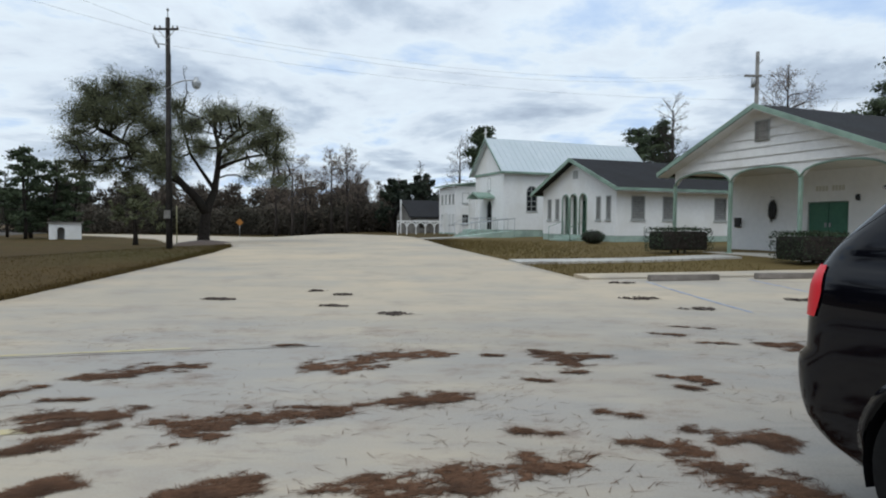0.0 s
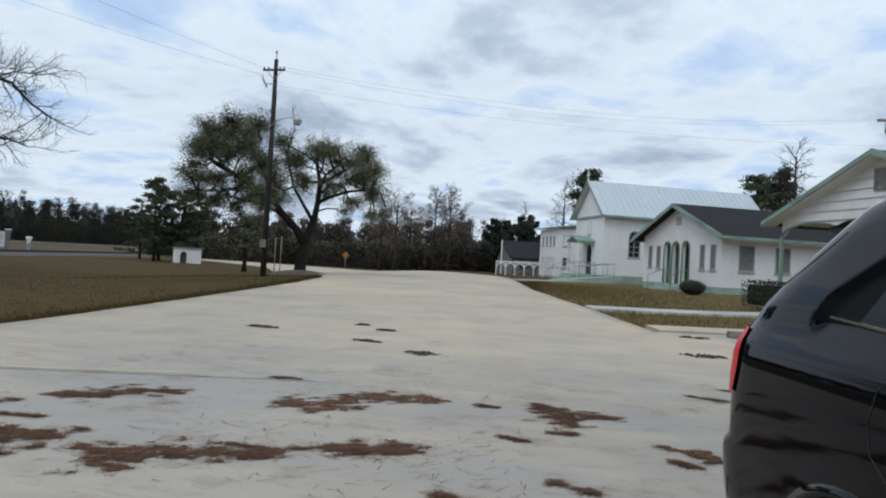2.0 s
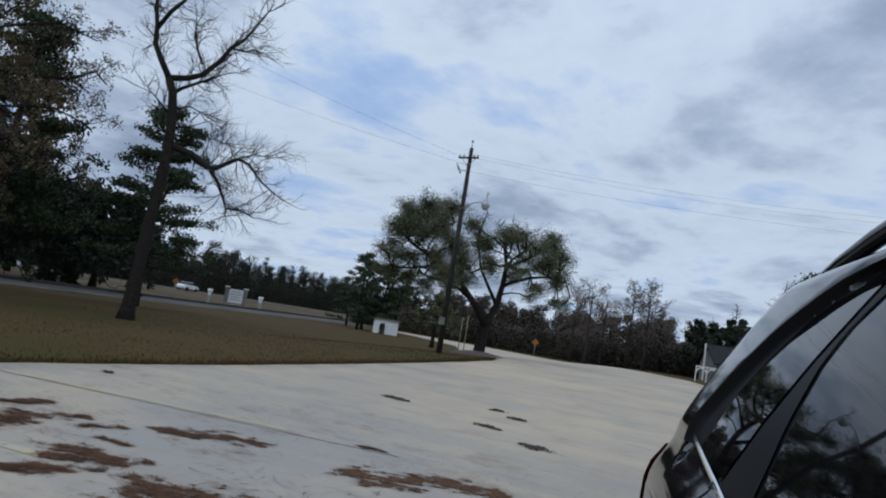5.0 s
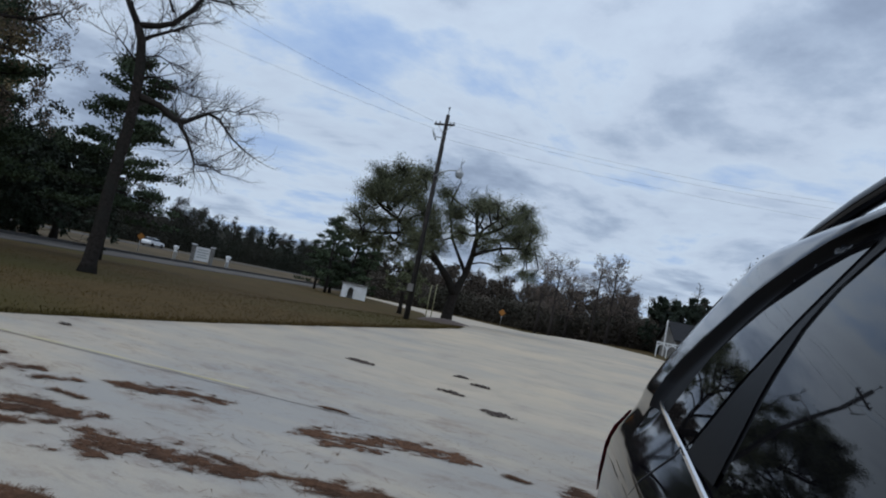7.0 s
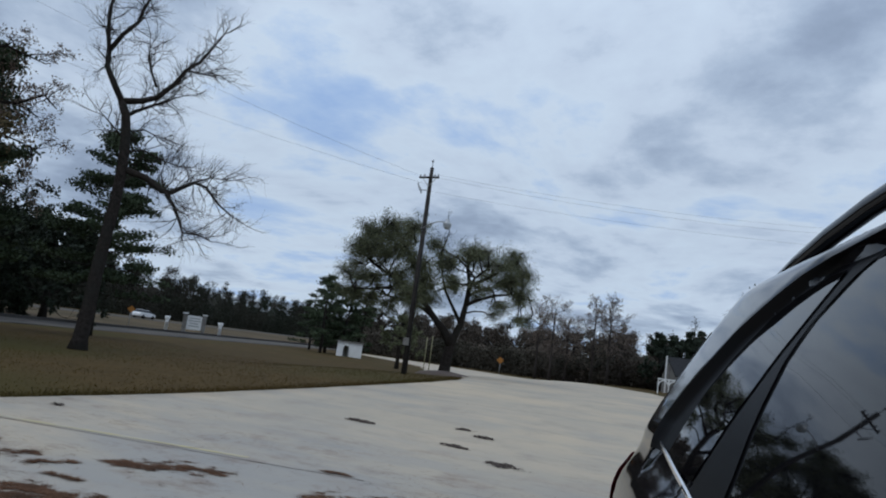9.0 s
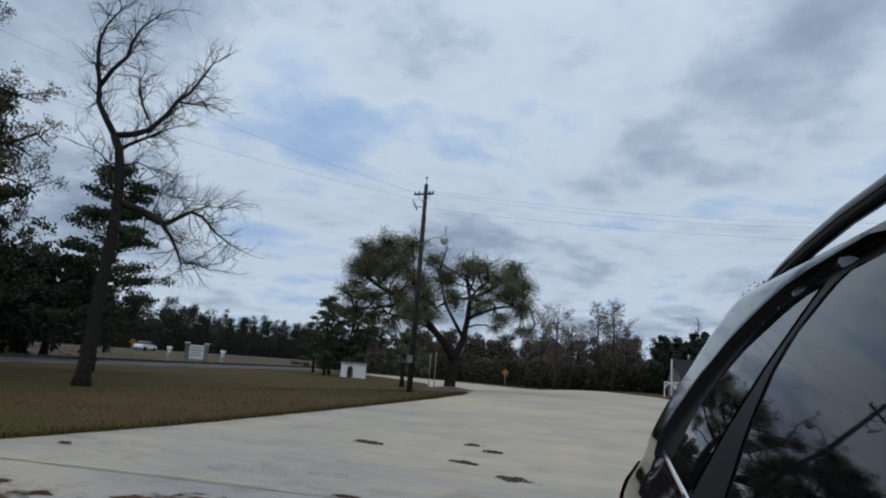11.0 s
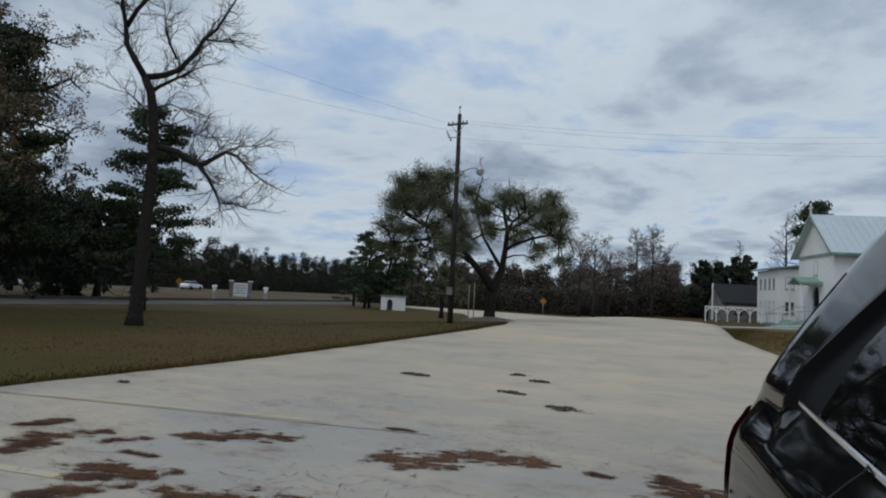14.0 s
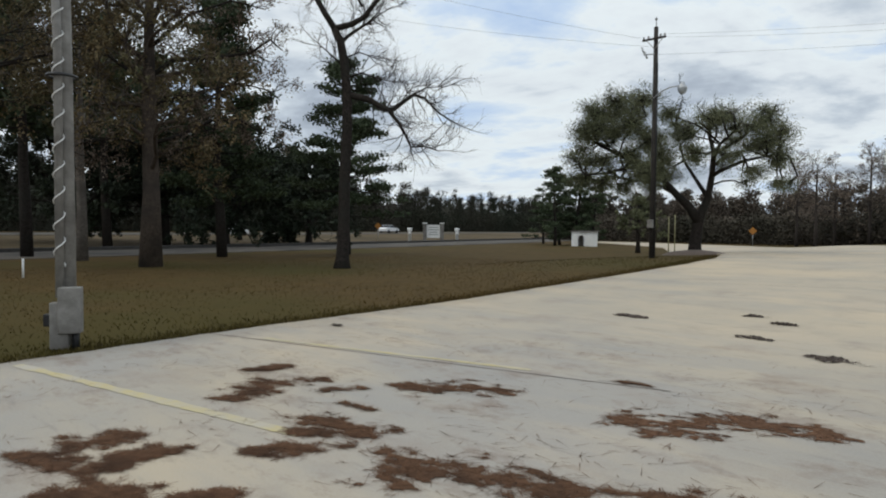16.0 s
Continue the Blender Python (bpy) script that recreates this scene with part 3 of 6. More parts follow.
def grass_blades():
    """Short dry blades: dense along the edge of the drive, thinner over the lawn."""
    rnd = random.Random(5)
    vs, fs = [], []

    def blade(x, y, h):
        a = rnd.uniform(0, 6.28)
        w = rnd.uniform(0.006, 0.014)
        lx, ly = rnd.gauss(0, 0.5) * h, rnd.gauss(0, 0.5) * h
        z = lie(x, y) - 0.05
        b = len(vs)
        vs.extend([(x - math.cos(a) * w, y - math.sin(a) * w, z), (x + math.cos(a) * w, y + math.sin(a) * w, z), (x + lx, y + ly, z + h)])
        fs.append((b, b + 1, b + 2))

    for _ in range(22000):
        y = rnd.uniform(-1, 32)
        x = along(LEFT, y) - abs(rnd.gauss(0, 0.35)) + 0.05
        blade(x, y, rnd.uniform(0.04, 0.075))
    for _ in range(24000):
        y = rnd.uniform(0, 30)
        x = along(LEFT, y) - 22 * rnd.random() ** 1.7
        blade(x, y, rnd.uniform(0.025, 0.05))
    for _ in range(16000):
        y = rnd.uniform(14.6, 40)
        x = along(RIGHT, y) + abs(rnd.gauss(0, 3.5))
        if abs(y - (18.9 + (x - 2.05) * 0.235)) < 0.6 or y < 15.4 + (x - 3.2) * 0.21 or x > 9:
            continue
        blade(x, y, rnd.uniform(0.06, 0.12))
    tagged(raw("grass", vs, fs, BLADE), "short dry brown and olive lawn grass", "grass", kind="stuff")


grass_blades()

# ---- buildings ----


def weld(bm):
    """Join the lengths of a wall and drop the faces shut between them."""
    bmesh.ops.remove_doubles(bm, verts=bm.verts[:], dist=0.0005)
    seen = {}
    for f in bm.faces:
        seen.setdefault(frozenset(v.index for v in f.verts), []).append(f)
    twice = [f for group in seen.values() if len(group) > 1 for f in group]
    if twice:
        bmesh.ops.delete(bm, geom=twice, context="FACES_ONLY")
    return bm


def wall(bm, p0, p1, thick, zb, top, openings=()):
    """A wall from p0 to p1 (thickness to the left of that way); top: height at a distance along it; openings: (from, to, sill, head, arch)."""
    p0, p1 = Vector((*p0, 0)), Vector((*p1, 0))
    d = p1 - p0
    length = d.length
    d.normalize()
    nrm = Vector((-d.y, d.x, 0)) * thick
    cuts = {0.0, length}
    k = 0.5
    while k < length:
        cuts.add(round(k, 3)); k += 1.2
    for a, b, s, h, arch in openings:
        cuts |= {a, b}
        if arch:
            cuts |= {a + (b - a) * i / 10 for i in range(11)}
    if top(0) != top(length / 2):
        cuts.add(length / 2)
    cuts = sorted(cuts)

    def head(o, c):
        a, b, s, h, arch = o
        if not arch:
            return h
        r = (b - a) / 2
        q = min(1, abs(c - (a + b) / 2) / r)
        return h - arch + arch * math.sqrt(max(0, 1 - q * q))

    for c0, c1 in zip(cuts, cuts[1:]):
        if c1 - c0 < 1e-4:
            continue
        mid = (c0 + c1) / 2
        o = next((o for o in openings if o[0] < mid < o[1]), None)
        spans = [(zb, zb, top(c0), top(c1))] if o is None else [(zb, zb, o[2], o[2]), (head(o, c0), head(o, c1), top(c0), top(c1))]
        for a0, a1, t0, t1 in spans:
            if t0 - a0 < 1e-3 and t1 - a1 < 1e-3:
                continue
            q0, q1 = p0 + d * c0, p0 + d * c1
            prism(bm, [q0 + Vector((0, 0, a0)), q1 + Vector((0, 0, a1)), q1 + Vector((0, 0, t1)), q0 + Vector((0, 0, t0))], nrm)
    return bm


def gable_roof(name, x0, x1, y0, y1, ze, zr, material, parent, thick=0.14, label=""):
    ym = (y0 + y1) / 2
    bm = bmesh.new()
    for ye in (y0, y1):
        prism(bm, [(x0, ye, ze), (x0, ym, zr), (x0, ym, zr - thick), (x0, ye, ze - thick)], (x1 - x0, 0, 0))
    return part(name, bm, material, parent, label)


def window(parent, at, along_x, w, z0, z1, style="louvre", arch=0.0):
    """A window set in a wall; at: its middle on the wall's outer face, local to parent; along_x: whether the wall runs along x."""
    e = new("window")
    e.parent = parent
    e.matrix_local = pose(at[0], at[1], 0, 0, 0, 0 if along_x else -90)
    h = z1 - z0
    bm = bmesh.new()
    f = 0.06
    if not arch:
        for a in ((-w / 2, -w / 2 + f, z0, z1), (w / 2 - f, w / 2, z0, z1), (-w / 2, w / 2, z1 - f, z1), (-w / 2, w / 2, z0, z0 + f)):
            box(bm, a[0], a[1], -0.025, 0.07, a[2], a[3])
    else:
        n = 14
        out = [(-w / 2, z0)] + [(-w / 2 * math.cos(math.pi * i / n), z1 - arch + arch * math.sin(math.pi * i / n)) for i in range(n + 1)] + [(w / 2, z0)]
        inn = [(x * (1 - 2 * f / w), z0 + f + (z - z0) * (1 - 2 * f / h)) for x, z in out]
        for (a, b), (c, d), (g, k), (m, o) in zip(out, out[1:], inn[1:], inn):
            prism(bm, [(a, -0.025, b), (c, -0.025, d), (g, -0.025, k), (m, -0.025, o)], (0, 0.09, 0))
        prism(bm, [(-w / 2, -0.025, z0), (w / 2, -0.025, z0), (w / 2, -0.025, z0 + f), (-w / 2, -0.025, z0 + f)], (0, 0.09, 0))
    part("window_frame", bm, FRAME, e)
    part("pane", boxed(-w / 2 + 0.01, w / 2 - 0.01, 0.075, 0.09, z0 + 0.01, z1 - 0.01), GREYGLASS if style == "louvre" else DARKGLASS, e)
    part("window_sill", boxed(-w / 2 - 0.05, w / 2 + 0.05, -0.07, 0.02, z0 - 0.07, z0 - 0.003), FRAME, e)
    bm = bmesh.new()
    if style == "louvre":
        k = int(h / 0.14)
        for i in range(k):
            z = z0 + f + (h - 2 * f) * (i + 0.5) / k
            prism(bm, [(-w / 2 + f, 0.0, z - 0.05), (-w / 2 + f, 0.06, z + 0.04), (-w / 2 + f, 0.066, z + 0.034), (-w / 2 + f, 0.006, z - 0.056)], (w - 2 * f, 0, 0))
        part("louvres", bm, GREYGLASS, e, "grey glass louvres")
    else:
        box(bm, -0.02, 0.02, 0.02, 0.07, z0 + f, z1 - f)
        k = max(2, round(h / 0.45))
        for i in range(1, k):
            z = z0 + h * i / k
            box(bm, -w / 2 + f, w / 2 - f, 0.02, 0.065, z - 0.02, z + 0.02)
        part("glazing_bars", bm, FRAME, e)
    return e


def house(name, at, label, category="building"):
    return thing(name, Matrix.Translation((at[0], at[1], 0)) @ Matrix.Rotation(TH, 4, "Z"), label, category)


def hall():
    b = house("parish_hall", (10.08, 22.69), "white gabled hall with a scalloped green-trimmed porch")
    y0, y1, ym = -5.75, 2.9, -1.42
    zf = 0.40
    part("porch_floor", boxed(-0.25, 3.0, y0 - 0.1, y1 + 0.1, -0.2, zf, bevel=0.015), WALK, b, "bare concrete porch floor")
    slope = (5.58 - 3.5) / 5.02
    ridge = 5.38

    def roofz(y):
        return ridge - abs(y - ym) * slope - 0.15

    bm = bmesh.new()
    # front wall runs from y1 down to y0, at x = 3
    wall(bm, (3.2, y0), (3.2, y1), 0.2, -0.2, lambda c: roofz(y0 + c), [(-2.2 - y0, -0.62 - y0, zf, 2.25, 0)])
    wall(bm, (16.0, y0), (3.2, y0), -0.2, -0.2, lambda c: roofz(y0))
    wall(bm, (3.2, y1), (16.0, y1), -0.2, -0.2, lambda c: roofz(y1))
    wall(bm, (16.0, y1), (16.0, y0), -0.2, -0.2, lambda c: roofz(y1 - c))
    part("wall", weld(bm), WHITE, b)
    # porch gable with three arches between the posts
    posts = [2.85, 0.0, -2.85, -5.7]
    bm = bmesh.new()
    cols = []
    for a, c in zip(posts, posts[1:]):
        n = 12
        for i in range(n + (1 if c == posts[-1] else 0)):
            y = a + (c - a) * i / n
            q = abs(y - (a + c) / 2) / abs(a - c) * 2
            cols.append((y, 2.9 + 0.43 * math.sqrt(max(0, 1 - q ** 2.2))))
    for (ya, za), (yb, zb) in zip(cols, cols[1:]):
        ta, tb = roofz(ya), roofz(yb)
        if ya > ym > yb:
            prism(bm, [(0, ya, za), (0, yb, zb), (0, yb, tb), (0, ym, roofz(ym)), (0, ya, ta)], (0.12, 0, 0))
        else:
            prism(bm, [(0, ya, za), (0, yb, zb), (0, yb, tb), (0, ya, ta)], (0.12, 0, 0))
    gable = part("porch_gable", weld(bm), BOARD, b, "white boarded gable")
    z = 3.40
    while z < 4.95:
        bm = bmesh.new()
        h1 = min(z + 0.3, 5.08)
        lo, hi = (roofz(ym) - z) / slope, (roofz(ym) - h1) / slope
        prism(bm, [(-0.055, ym + min(lo, 4.27), z), (-0.055, ym - min(lo, 4.27), z), (-0.012, ym - min(hi, 4.27), h1), (-0.012, ym + min(hi, 4.27), h1)], (0.01, 0, 0))
        part("board", bm, BOARD, gable)
        z += 0.305
    # green edging along the arches
    for a, c in zip(posts, posts[1:]):
        pts = []
        for i in range(25):
            y = a + (c - a) * i / 24
            q = abs(y - (a + c) / 2) / abs(a - c) * 2
            pts.append((-0.02, y, 2.9 + 0.43 * math.sqrt(max(0, 1 - q ** 2.2))))
        tube_object("arch_trim", pts, 0.035, GREEN, b, 6)
    for y in posts:
        bm = boxed(-0.04, 0.07, y - 0.05, y + 0.05, zf, 2.95, bevel=0.008)
        box(bm, -0.09, 0.12, y - 0.1, y + 0.1, zf, zf + 0.025)
        part("post", bm, GREEN, b, "slim green steel porch post")
    part("porch_ceiling", boxed(0.12, 3.0, y0, y1, 3.36, 3.42), CREAM, b, "cream boarded porch ceiling")
    # vent in the gable
    e = new("vent"); e.parent = b
    part("frame", boxed(-0.08, -0.058, -1.68, -1.08, 4.20, 4.88), FRAME, e)
    bm = bmesh.new()
    for i in range(7):
        zz = 4.25 + i * 0.088
        prism(bm, [(-0.082, -1.63, zz), (-0.105, -1.63, zz - 0.03), (-0.105, -1.63, zz + 0.03), (-0.082, -1.63, zz + 0.07)], (0, 0.5, 0))
    part("slats", bm, GREYWOOD, e)
    gable_roof("roof", -0.5, 16.5, -6.14, 3.30, 3.425, ridge, SHINGLE, b, 0.1, "charcoal shingle roof")
    bm = bmesh.new()
    for s in (-1, 1):
        ye = ym + s * 4.74
        prism(bm, [(-0.53, ye, 3.445), (-0.53, ym, 5.41), (-0.53, ym, 5.24), (-0.53, ye, 3.275)], (0.04, 0, 0))
        prism(bm, [(-0.50, ye - 0.01, 3.27), (-0.50, ye + 0.01, 3.27), (-0.50, ye + 0.01, 3.40), (-0.50, ye - 0.01, 3.40)], (17, 0, 0))
    part("fascia", bm, GREEN, b, "pale green barge boards")
    bm = bmesh.new()
    for s in (-1, 1):
        prism(bm, [(-0.49, ym + s * 4.69, 3.285), (-0.49, ym, 5.23), (-0.49, ym, 5.20), (-0.49, ym + s * 4.69, 3.255)], (0.48, 0, 0))
    part("soffit", bm, BOARD, b)
    # double door, fittings
    d = new("door"); d.parent = b
    for k in (0, 1):
        yy = -1.41 + (0.0 if k else -0.79)
        lf = part("door_leaf", boxed(3.06, 3.11, yy + 0.01, yy + 0.775, zf + 0.01, 2.22, bevel=0.006), GREENDOOR, d)
        bm = bmesh.new()
        for a, c in ((0.62, 1.25), (1.4, 2.08)):
            box(bm, 3.05, 3.06, yy + 0.12, yy + 0.66, a, c, bevel=0.004)
        part("panel", bm, GREENDOOR, lf)
        part("door_handle", boxed(3.0, 3.06, yy + (0.06 if k else 0.68), yy + (0.1 if k else 0.72), 1.35, 1.5), GALV, d)
    part("door_frame", wall(bmesh.new(), (3.02, -2.27), (3.02, -0.55), -0.03, zf, lambda c: 2.33, [(0.07, 1.65, zf, 2.24, 0)]), GREEN, b)
    for i in range(9):
        if i != 4:
            part("letter_bar", boxed(2.985, 3.0, -0.95 - i * 0.125 - 0.08, -0.95 - i * 0.125, 2.62, 2.80), CREAM, b, "faint raised letter too worn to read")
    return b


HALL = hall()
M_HALL = HALL.matrix_world.copy()


def on_hall(x, y, z, rz=0):
    return M_HALL @ pose(x, y, z, 0, 0, rz)


def wreath():
    e = thing("wall_wreath", on_hall(2.93, 0.86, 1.98), "dark dried wreath hung on the white wall", "wreath")
    vs, fs = [], []
    rnd = random.Random(3)
    for i in range(900):
        a = rnd.uniform(0, 6.283)
        r = 0.12 + rnd.gauss(0, 0.06)
        p = Vector((rnd.uniform(-0.05, 0.05), math.cos(a) * r * 0.75, math.sin(a) * r * 1.8))
        d = Vector((rnd.gauss(0, 1), rnd.gauss(0, 1), rnd.gauss(0, 1))).normalized() * 0.07
        tube(vs, fs, [p, p + d], [0.012, 0.004], 3, False)
    raw("twigs", vs, fs, BARK, e)
    vs, fs = [], []
    tube(vs, fs, [Vector((0, math.cos(i * 0.3927) * 0.08, math.sin(i * 0.3927) * 0.26)) for i in range(17)], [0.085] * 17, 8)
    raw("ring", vs, fs, BLACK, e)


wreath()
e = thing("notice_box", on_hall(2.94, 2.55, 1.32), "small black mailbox on the porch wall", "mailbox")
part("body", boxed(-0.06, 0.055, -0.13, 0.13, 0.0, 0.36, bevel=0.015), BLACK, e)
part("lid", boxed(-0.08, 0.055, -0.14, 0.14, 0.362, 0.39, bevel=0.008), BLACK, e)
e = thing("porch_lamp", on_hall(2.95, -2.55, 2.25), "small dark wall lantern beside the green door", "lamp")
part("backplate", boxed(0.02, 0.045, -0.05, 0.05, 0.0, 0.2), BLACK, e)
lathe("shade", [(0.02, 0.02), (0.07, 0.04), (0.075, 0.17), (0.03, 0.21)], BLACK, e, 12)


def parish_house():
    b = house("parish_house", (9.59, 36.2), "white single-storey church house with triple arched entrance")
    W, L = 8.25, 19.0
    zs, ze = 0.78, 3.45
    slope = (5.5 - 3.5) / (W / 2 + 0.75)

    def roofz(y):
        return 5.5 - abs(y - W / 2) * slope - 0.14

    part("skirt", weld(wall(bmesh.new(), (0.02, 0.02), (L, 0.02), 0.2, -0.2, lambda c: zs)), SKIRT, b, "pale green painted block base")
    part("skirt", weld(wall(bmesh.new(), (0.02, W - 0.02), (0.02, 0.22), 0.2, -0.2, lambda c: zs, [(2.5, 5.1, -0.2, zs - 0.001, 0)])), SKIRT, b, "pale green painted block base")
    bm = bmesh.new()
    sw = [(1.02, 1.95), (3.2, 4.12), (7.0, 7.93), (10.2, 11.1)]
    wall(bm, (0, 0), (L, 0), 0.2, zs, lambda c: roofz(0), [(a, c, 1.68, 3.07, 0) for a, c in sw])
    ww = [0.72, 1.72, 6.38, 7.38]
    ar = [5.35, 4.42, 3.35]
    # the west wall runs from y = W to y = 0.2
    ops = [(W - y - 0.24, W - y + 0.24, 1.68, 3.07, 0) for y in ww] + [(W - y - 0.37, W - y + 0.37, zs + 0.001, 3.28, 0.37) for y in ar]
    wall(bm, (0, W), (0, 0.2), 0.2, zs, lambda c: roofz(W - c), ops)
    wall(bm, (L, W), (0.2, W), 0.2, -0.2, lambda c: roofz(W))
    wall(bm, (L, 0.2), (L, W - 0.2), 0.2, -0.2, lambda c: roofz(0.2 + c))
    part("wall", weld(bm), WHITE, b)
    bm = bmesh.new()
    wall(bm, (1.5, 6.0), (1.5, 2.7), 0.1, zs, lambda c: 3.4)
    box(bm, 0.2, 1.6, 2.6, 2.7, zs, 3.4); box(bm, 0.2, 1.6, 6.0, 6.1, zs, 3.4); box(bm, 0.2, 1.6, 2.6, 6.1, 3.4, 3.45)
    box(bm, 0.2, 1.6, 2.6, 6.1, zs - 0.1, zs)
    part("entry_recess", weld(bm), SKIRT, b, "pale green recessed entry")
    part("door", boxed(1.38, 1.44, 2.95, 4.2, zs + 0.01, 2.95, bevel=0.01), DARKGLASS, b, "dark entrance door")
    part("door", boxed(1.38, 1.44, 4.55, 5.75, zs + 0.01, 2.95, bevel=0.01), GREENDOOR, b, "dark green entrance door")
    for y in ar:
        pts = [(-0.02, y - 0.39, zs)] + [(-0.02, y - 0.39 * math.cos(math.pi * i / 12), 2.91 + 0.39 * math.sin(math.pi * i / 12)) for i in range(13)] + [(-0.02, y + 0.39, zs)]
        tube_object("arch_trim", pts, 0.04, GREEN, b, 6)
    for y in ww:
        window(b, (0.0, y), False, 0.48, 1.68, 3.07)
    for a, c in sw:
        window(b, ((a + c) / 2, 0), True, c - a, 1.68, 3.07)
    gable_roof("roof", -0.55, L + 0.5, -0.75, W + 0.75, 3.5, 5.5, SHINGLE, b, 0.1, "charcoal shingle roof")
    bm = bmesh.new()
    for s in (-1, 1):
        ye = W / 2 + s * (W / 2 + 0.77)
        prism(bm, [(-0.59, ye, 3.51), (-0.59, W / 2, 5.52), (-0.59, W / 2, 5.28), (-0.59, ye, 3.27)], (0.04, 0, 0))
        box(bm, -0.55, L + 0.5, ye - 0.015, ye + 0.015, 3.32, 3.48)
    part("fascia", bm, GREEN, b, "green barge boards")
    part("soffit", boxed(-0.05, L, -0.72, -0.01, 3.26, 3.30), BOARD, b)
    e = new("vent"); e.parent = b
    part("frame", boxed(-0.05, -0.003, 4.0, 4.5, 4.25, 4.75), FRAME, e)
    # steps, rails
    st = new("steps"); st.parent = b
    for i in range(3):
        part("step", boxed(-0.35 - 0.32 * i, 0.0 if i == 0 else -0.35 - 0.32 * (i - 1) - 0.002, 3.0, 5.6, -0.1, zs - 0.02 - 0.13 * i, bevel=0.01), SKIRT, st)
    for y in (3.05, 5.55):
        tube_object("rail", [(-0.05, y, zs), (-0.05, y, zs + 0.85), (-1.1, y, zs + 0.45), (-1.1, y, 0.3)], 0.025, GREEN, st, 6)
    for x in (2.4, 6.0):
        part("foundation_vent", boxed(x, x + 0.35, -0.004, 0.018, 0.5, 0.68), BLACK, b)
    return b


parish_house()


def church():
    b = house("church", (4.59, 51.69), "tall white church with pale metal roof and arched windows")
    W, L = 5.6, 14.0
    zs, ze = 0.95, 5.55
    slope = (8.6 - 5.62) / (W / 2 + 0.45)

    def roofz(y):
        return 8.6 - abs(y - W / 2) * slope - 0.12

    part("skirt", weld(wall(bmesh.new(), (0.02, 0.03), (L, 0.03), 0.2, -0.2, lambda c: zs)), SKIRT, b, "pale green painted base")
    part("skirt", weld(wall(bmesh.new(), (0.02, W), (0.02, 0.25), 0.2, -0.2, lambda c: zs)), SKIRT, b, "pale green painted base")
    bm = bmesh.new()
    wins = [2.57, 6.2, 9.8]
    wall(bm, (0, 0), (L, 0), 0.25, zs, lambda c: roofz(0), [(x - 0.5, x + 0.5, 2.45, 4.55, 0.5) for x in wins])
    wall(bm, (0, W), (0, 0.25), 0.25, zs, lambda c: roofz(W - c), [(W - 3.3, W - 2.2, zs + 0.001, 3.4, 0.55), (W - 3.05, W - 2.45, 4.2, 5.3, 0.3)])
    wall(bm, (L, W), (0.25, W), 0.25, -0.2, lambda c: roofz(W))
    wall(bm, (L, 0.25), (L, W - 0.25), 0.25, -0.2, lambda c: roofz(0.25 + c))
    part("wall", weld(bm), WHITE, b)
    for x in wins:
        window(b, (x, 0.02), True, 1.0, 2.45, 4.55, "bars", 0.5)
    window(b, (0.02, 2.75), False, 0.6, 4.2, 5.3, "bars", 0.3)
    part("door", boxed(0.1, 0.16, 2.22, 3.28, zs + 0.01, 3.38), DARKGLASS, b, "dark arched church door")
    gable_roof("roof", -0.4, L + 0.4, -0.45, W + 0.45, 5.62, 8.6, METALROOF, b, 0.1, "pale blue-white standing seam metal roof")
    bm = bmesh.new()
    for i in range(30):
        x = -0.3 + i * 0.5
        for s in (-1, 1):
            ye = W / 2 + s * (W / 2 + 0.45)
            prism(bm, [(x, ye, 5.622), (x, W / 2, 8.602), (x, W / 2, 8.63), (x, ye, 5.65)], (0.03, 0, 0))
    part("roof_seams", bm, METALROOF, b)
    bm = bmesh.new()
    box(bm, -0.4, L + 0.4, -0.5, -0.455, 5.45, 5.62)
    for s in (-1, 1):
        ye = W / 2 + s * (W / 2 + 0.45)
        prism(bm, [(-0.45, ye, 5.64), (-0.45, W / 2, 8.62), (-0.45, W / 2, 8.42), (-0.45, ye, 5.44)], (0.045, 0, 0))
    box(bm, -0.1, -0.003, 0.0, W, 5.5, 5.68)
    part("fascia", bm, GREEN, b, "green eaves and barge boards")
    bm = boxed(-0.4, -0.3, W / 2 - 0.04, W / 2 + 0.04, 8.5, 9.4)
    box(bm, -0.4, -0.3, W / 2 - 0.28, W / 2 + 0.28, 9.02, 9.11)
    part("cross", bm, WHITE, b, "small white gable cross")
    # hood, landing, steps and rails at the west door
    hd = new("door_hood"); hd.parent = b
    bm = bmesh.new()
    prism(bm, [(-1.5, 1.6, 3.65), (-1.5, 2.75, 4.05), (-1.5, 3.9, 3.65), (-1.5, 3.9, 3.5), (-1.5, 2.75, 3.9), (-1.5, 1.6, 3.5)], (1.5, 0, 0))
    part("canopy", bm, GREEN, hd)
    for y in (1.75, 3.75):
        part("post", boxed(-1.42, -1.3, y - 0.06, y + 0.06, zs, 3.6), WHITE, hd)
    part("landing", boxed(-1.7, -0.005, 1.2, 4.3, -0.2, zs, bevel=0.02), SKIRT, b, "green painted landing")
    for i in range(4):
        part("step", boxed(-1.7 - 0.3 * (i + 1), -1.702 - 0.3 * i, 1.6, 3.9, -0.2, zs - 0.15 * (i + 1)), SKIRT, b)
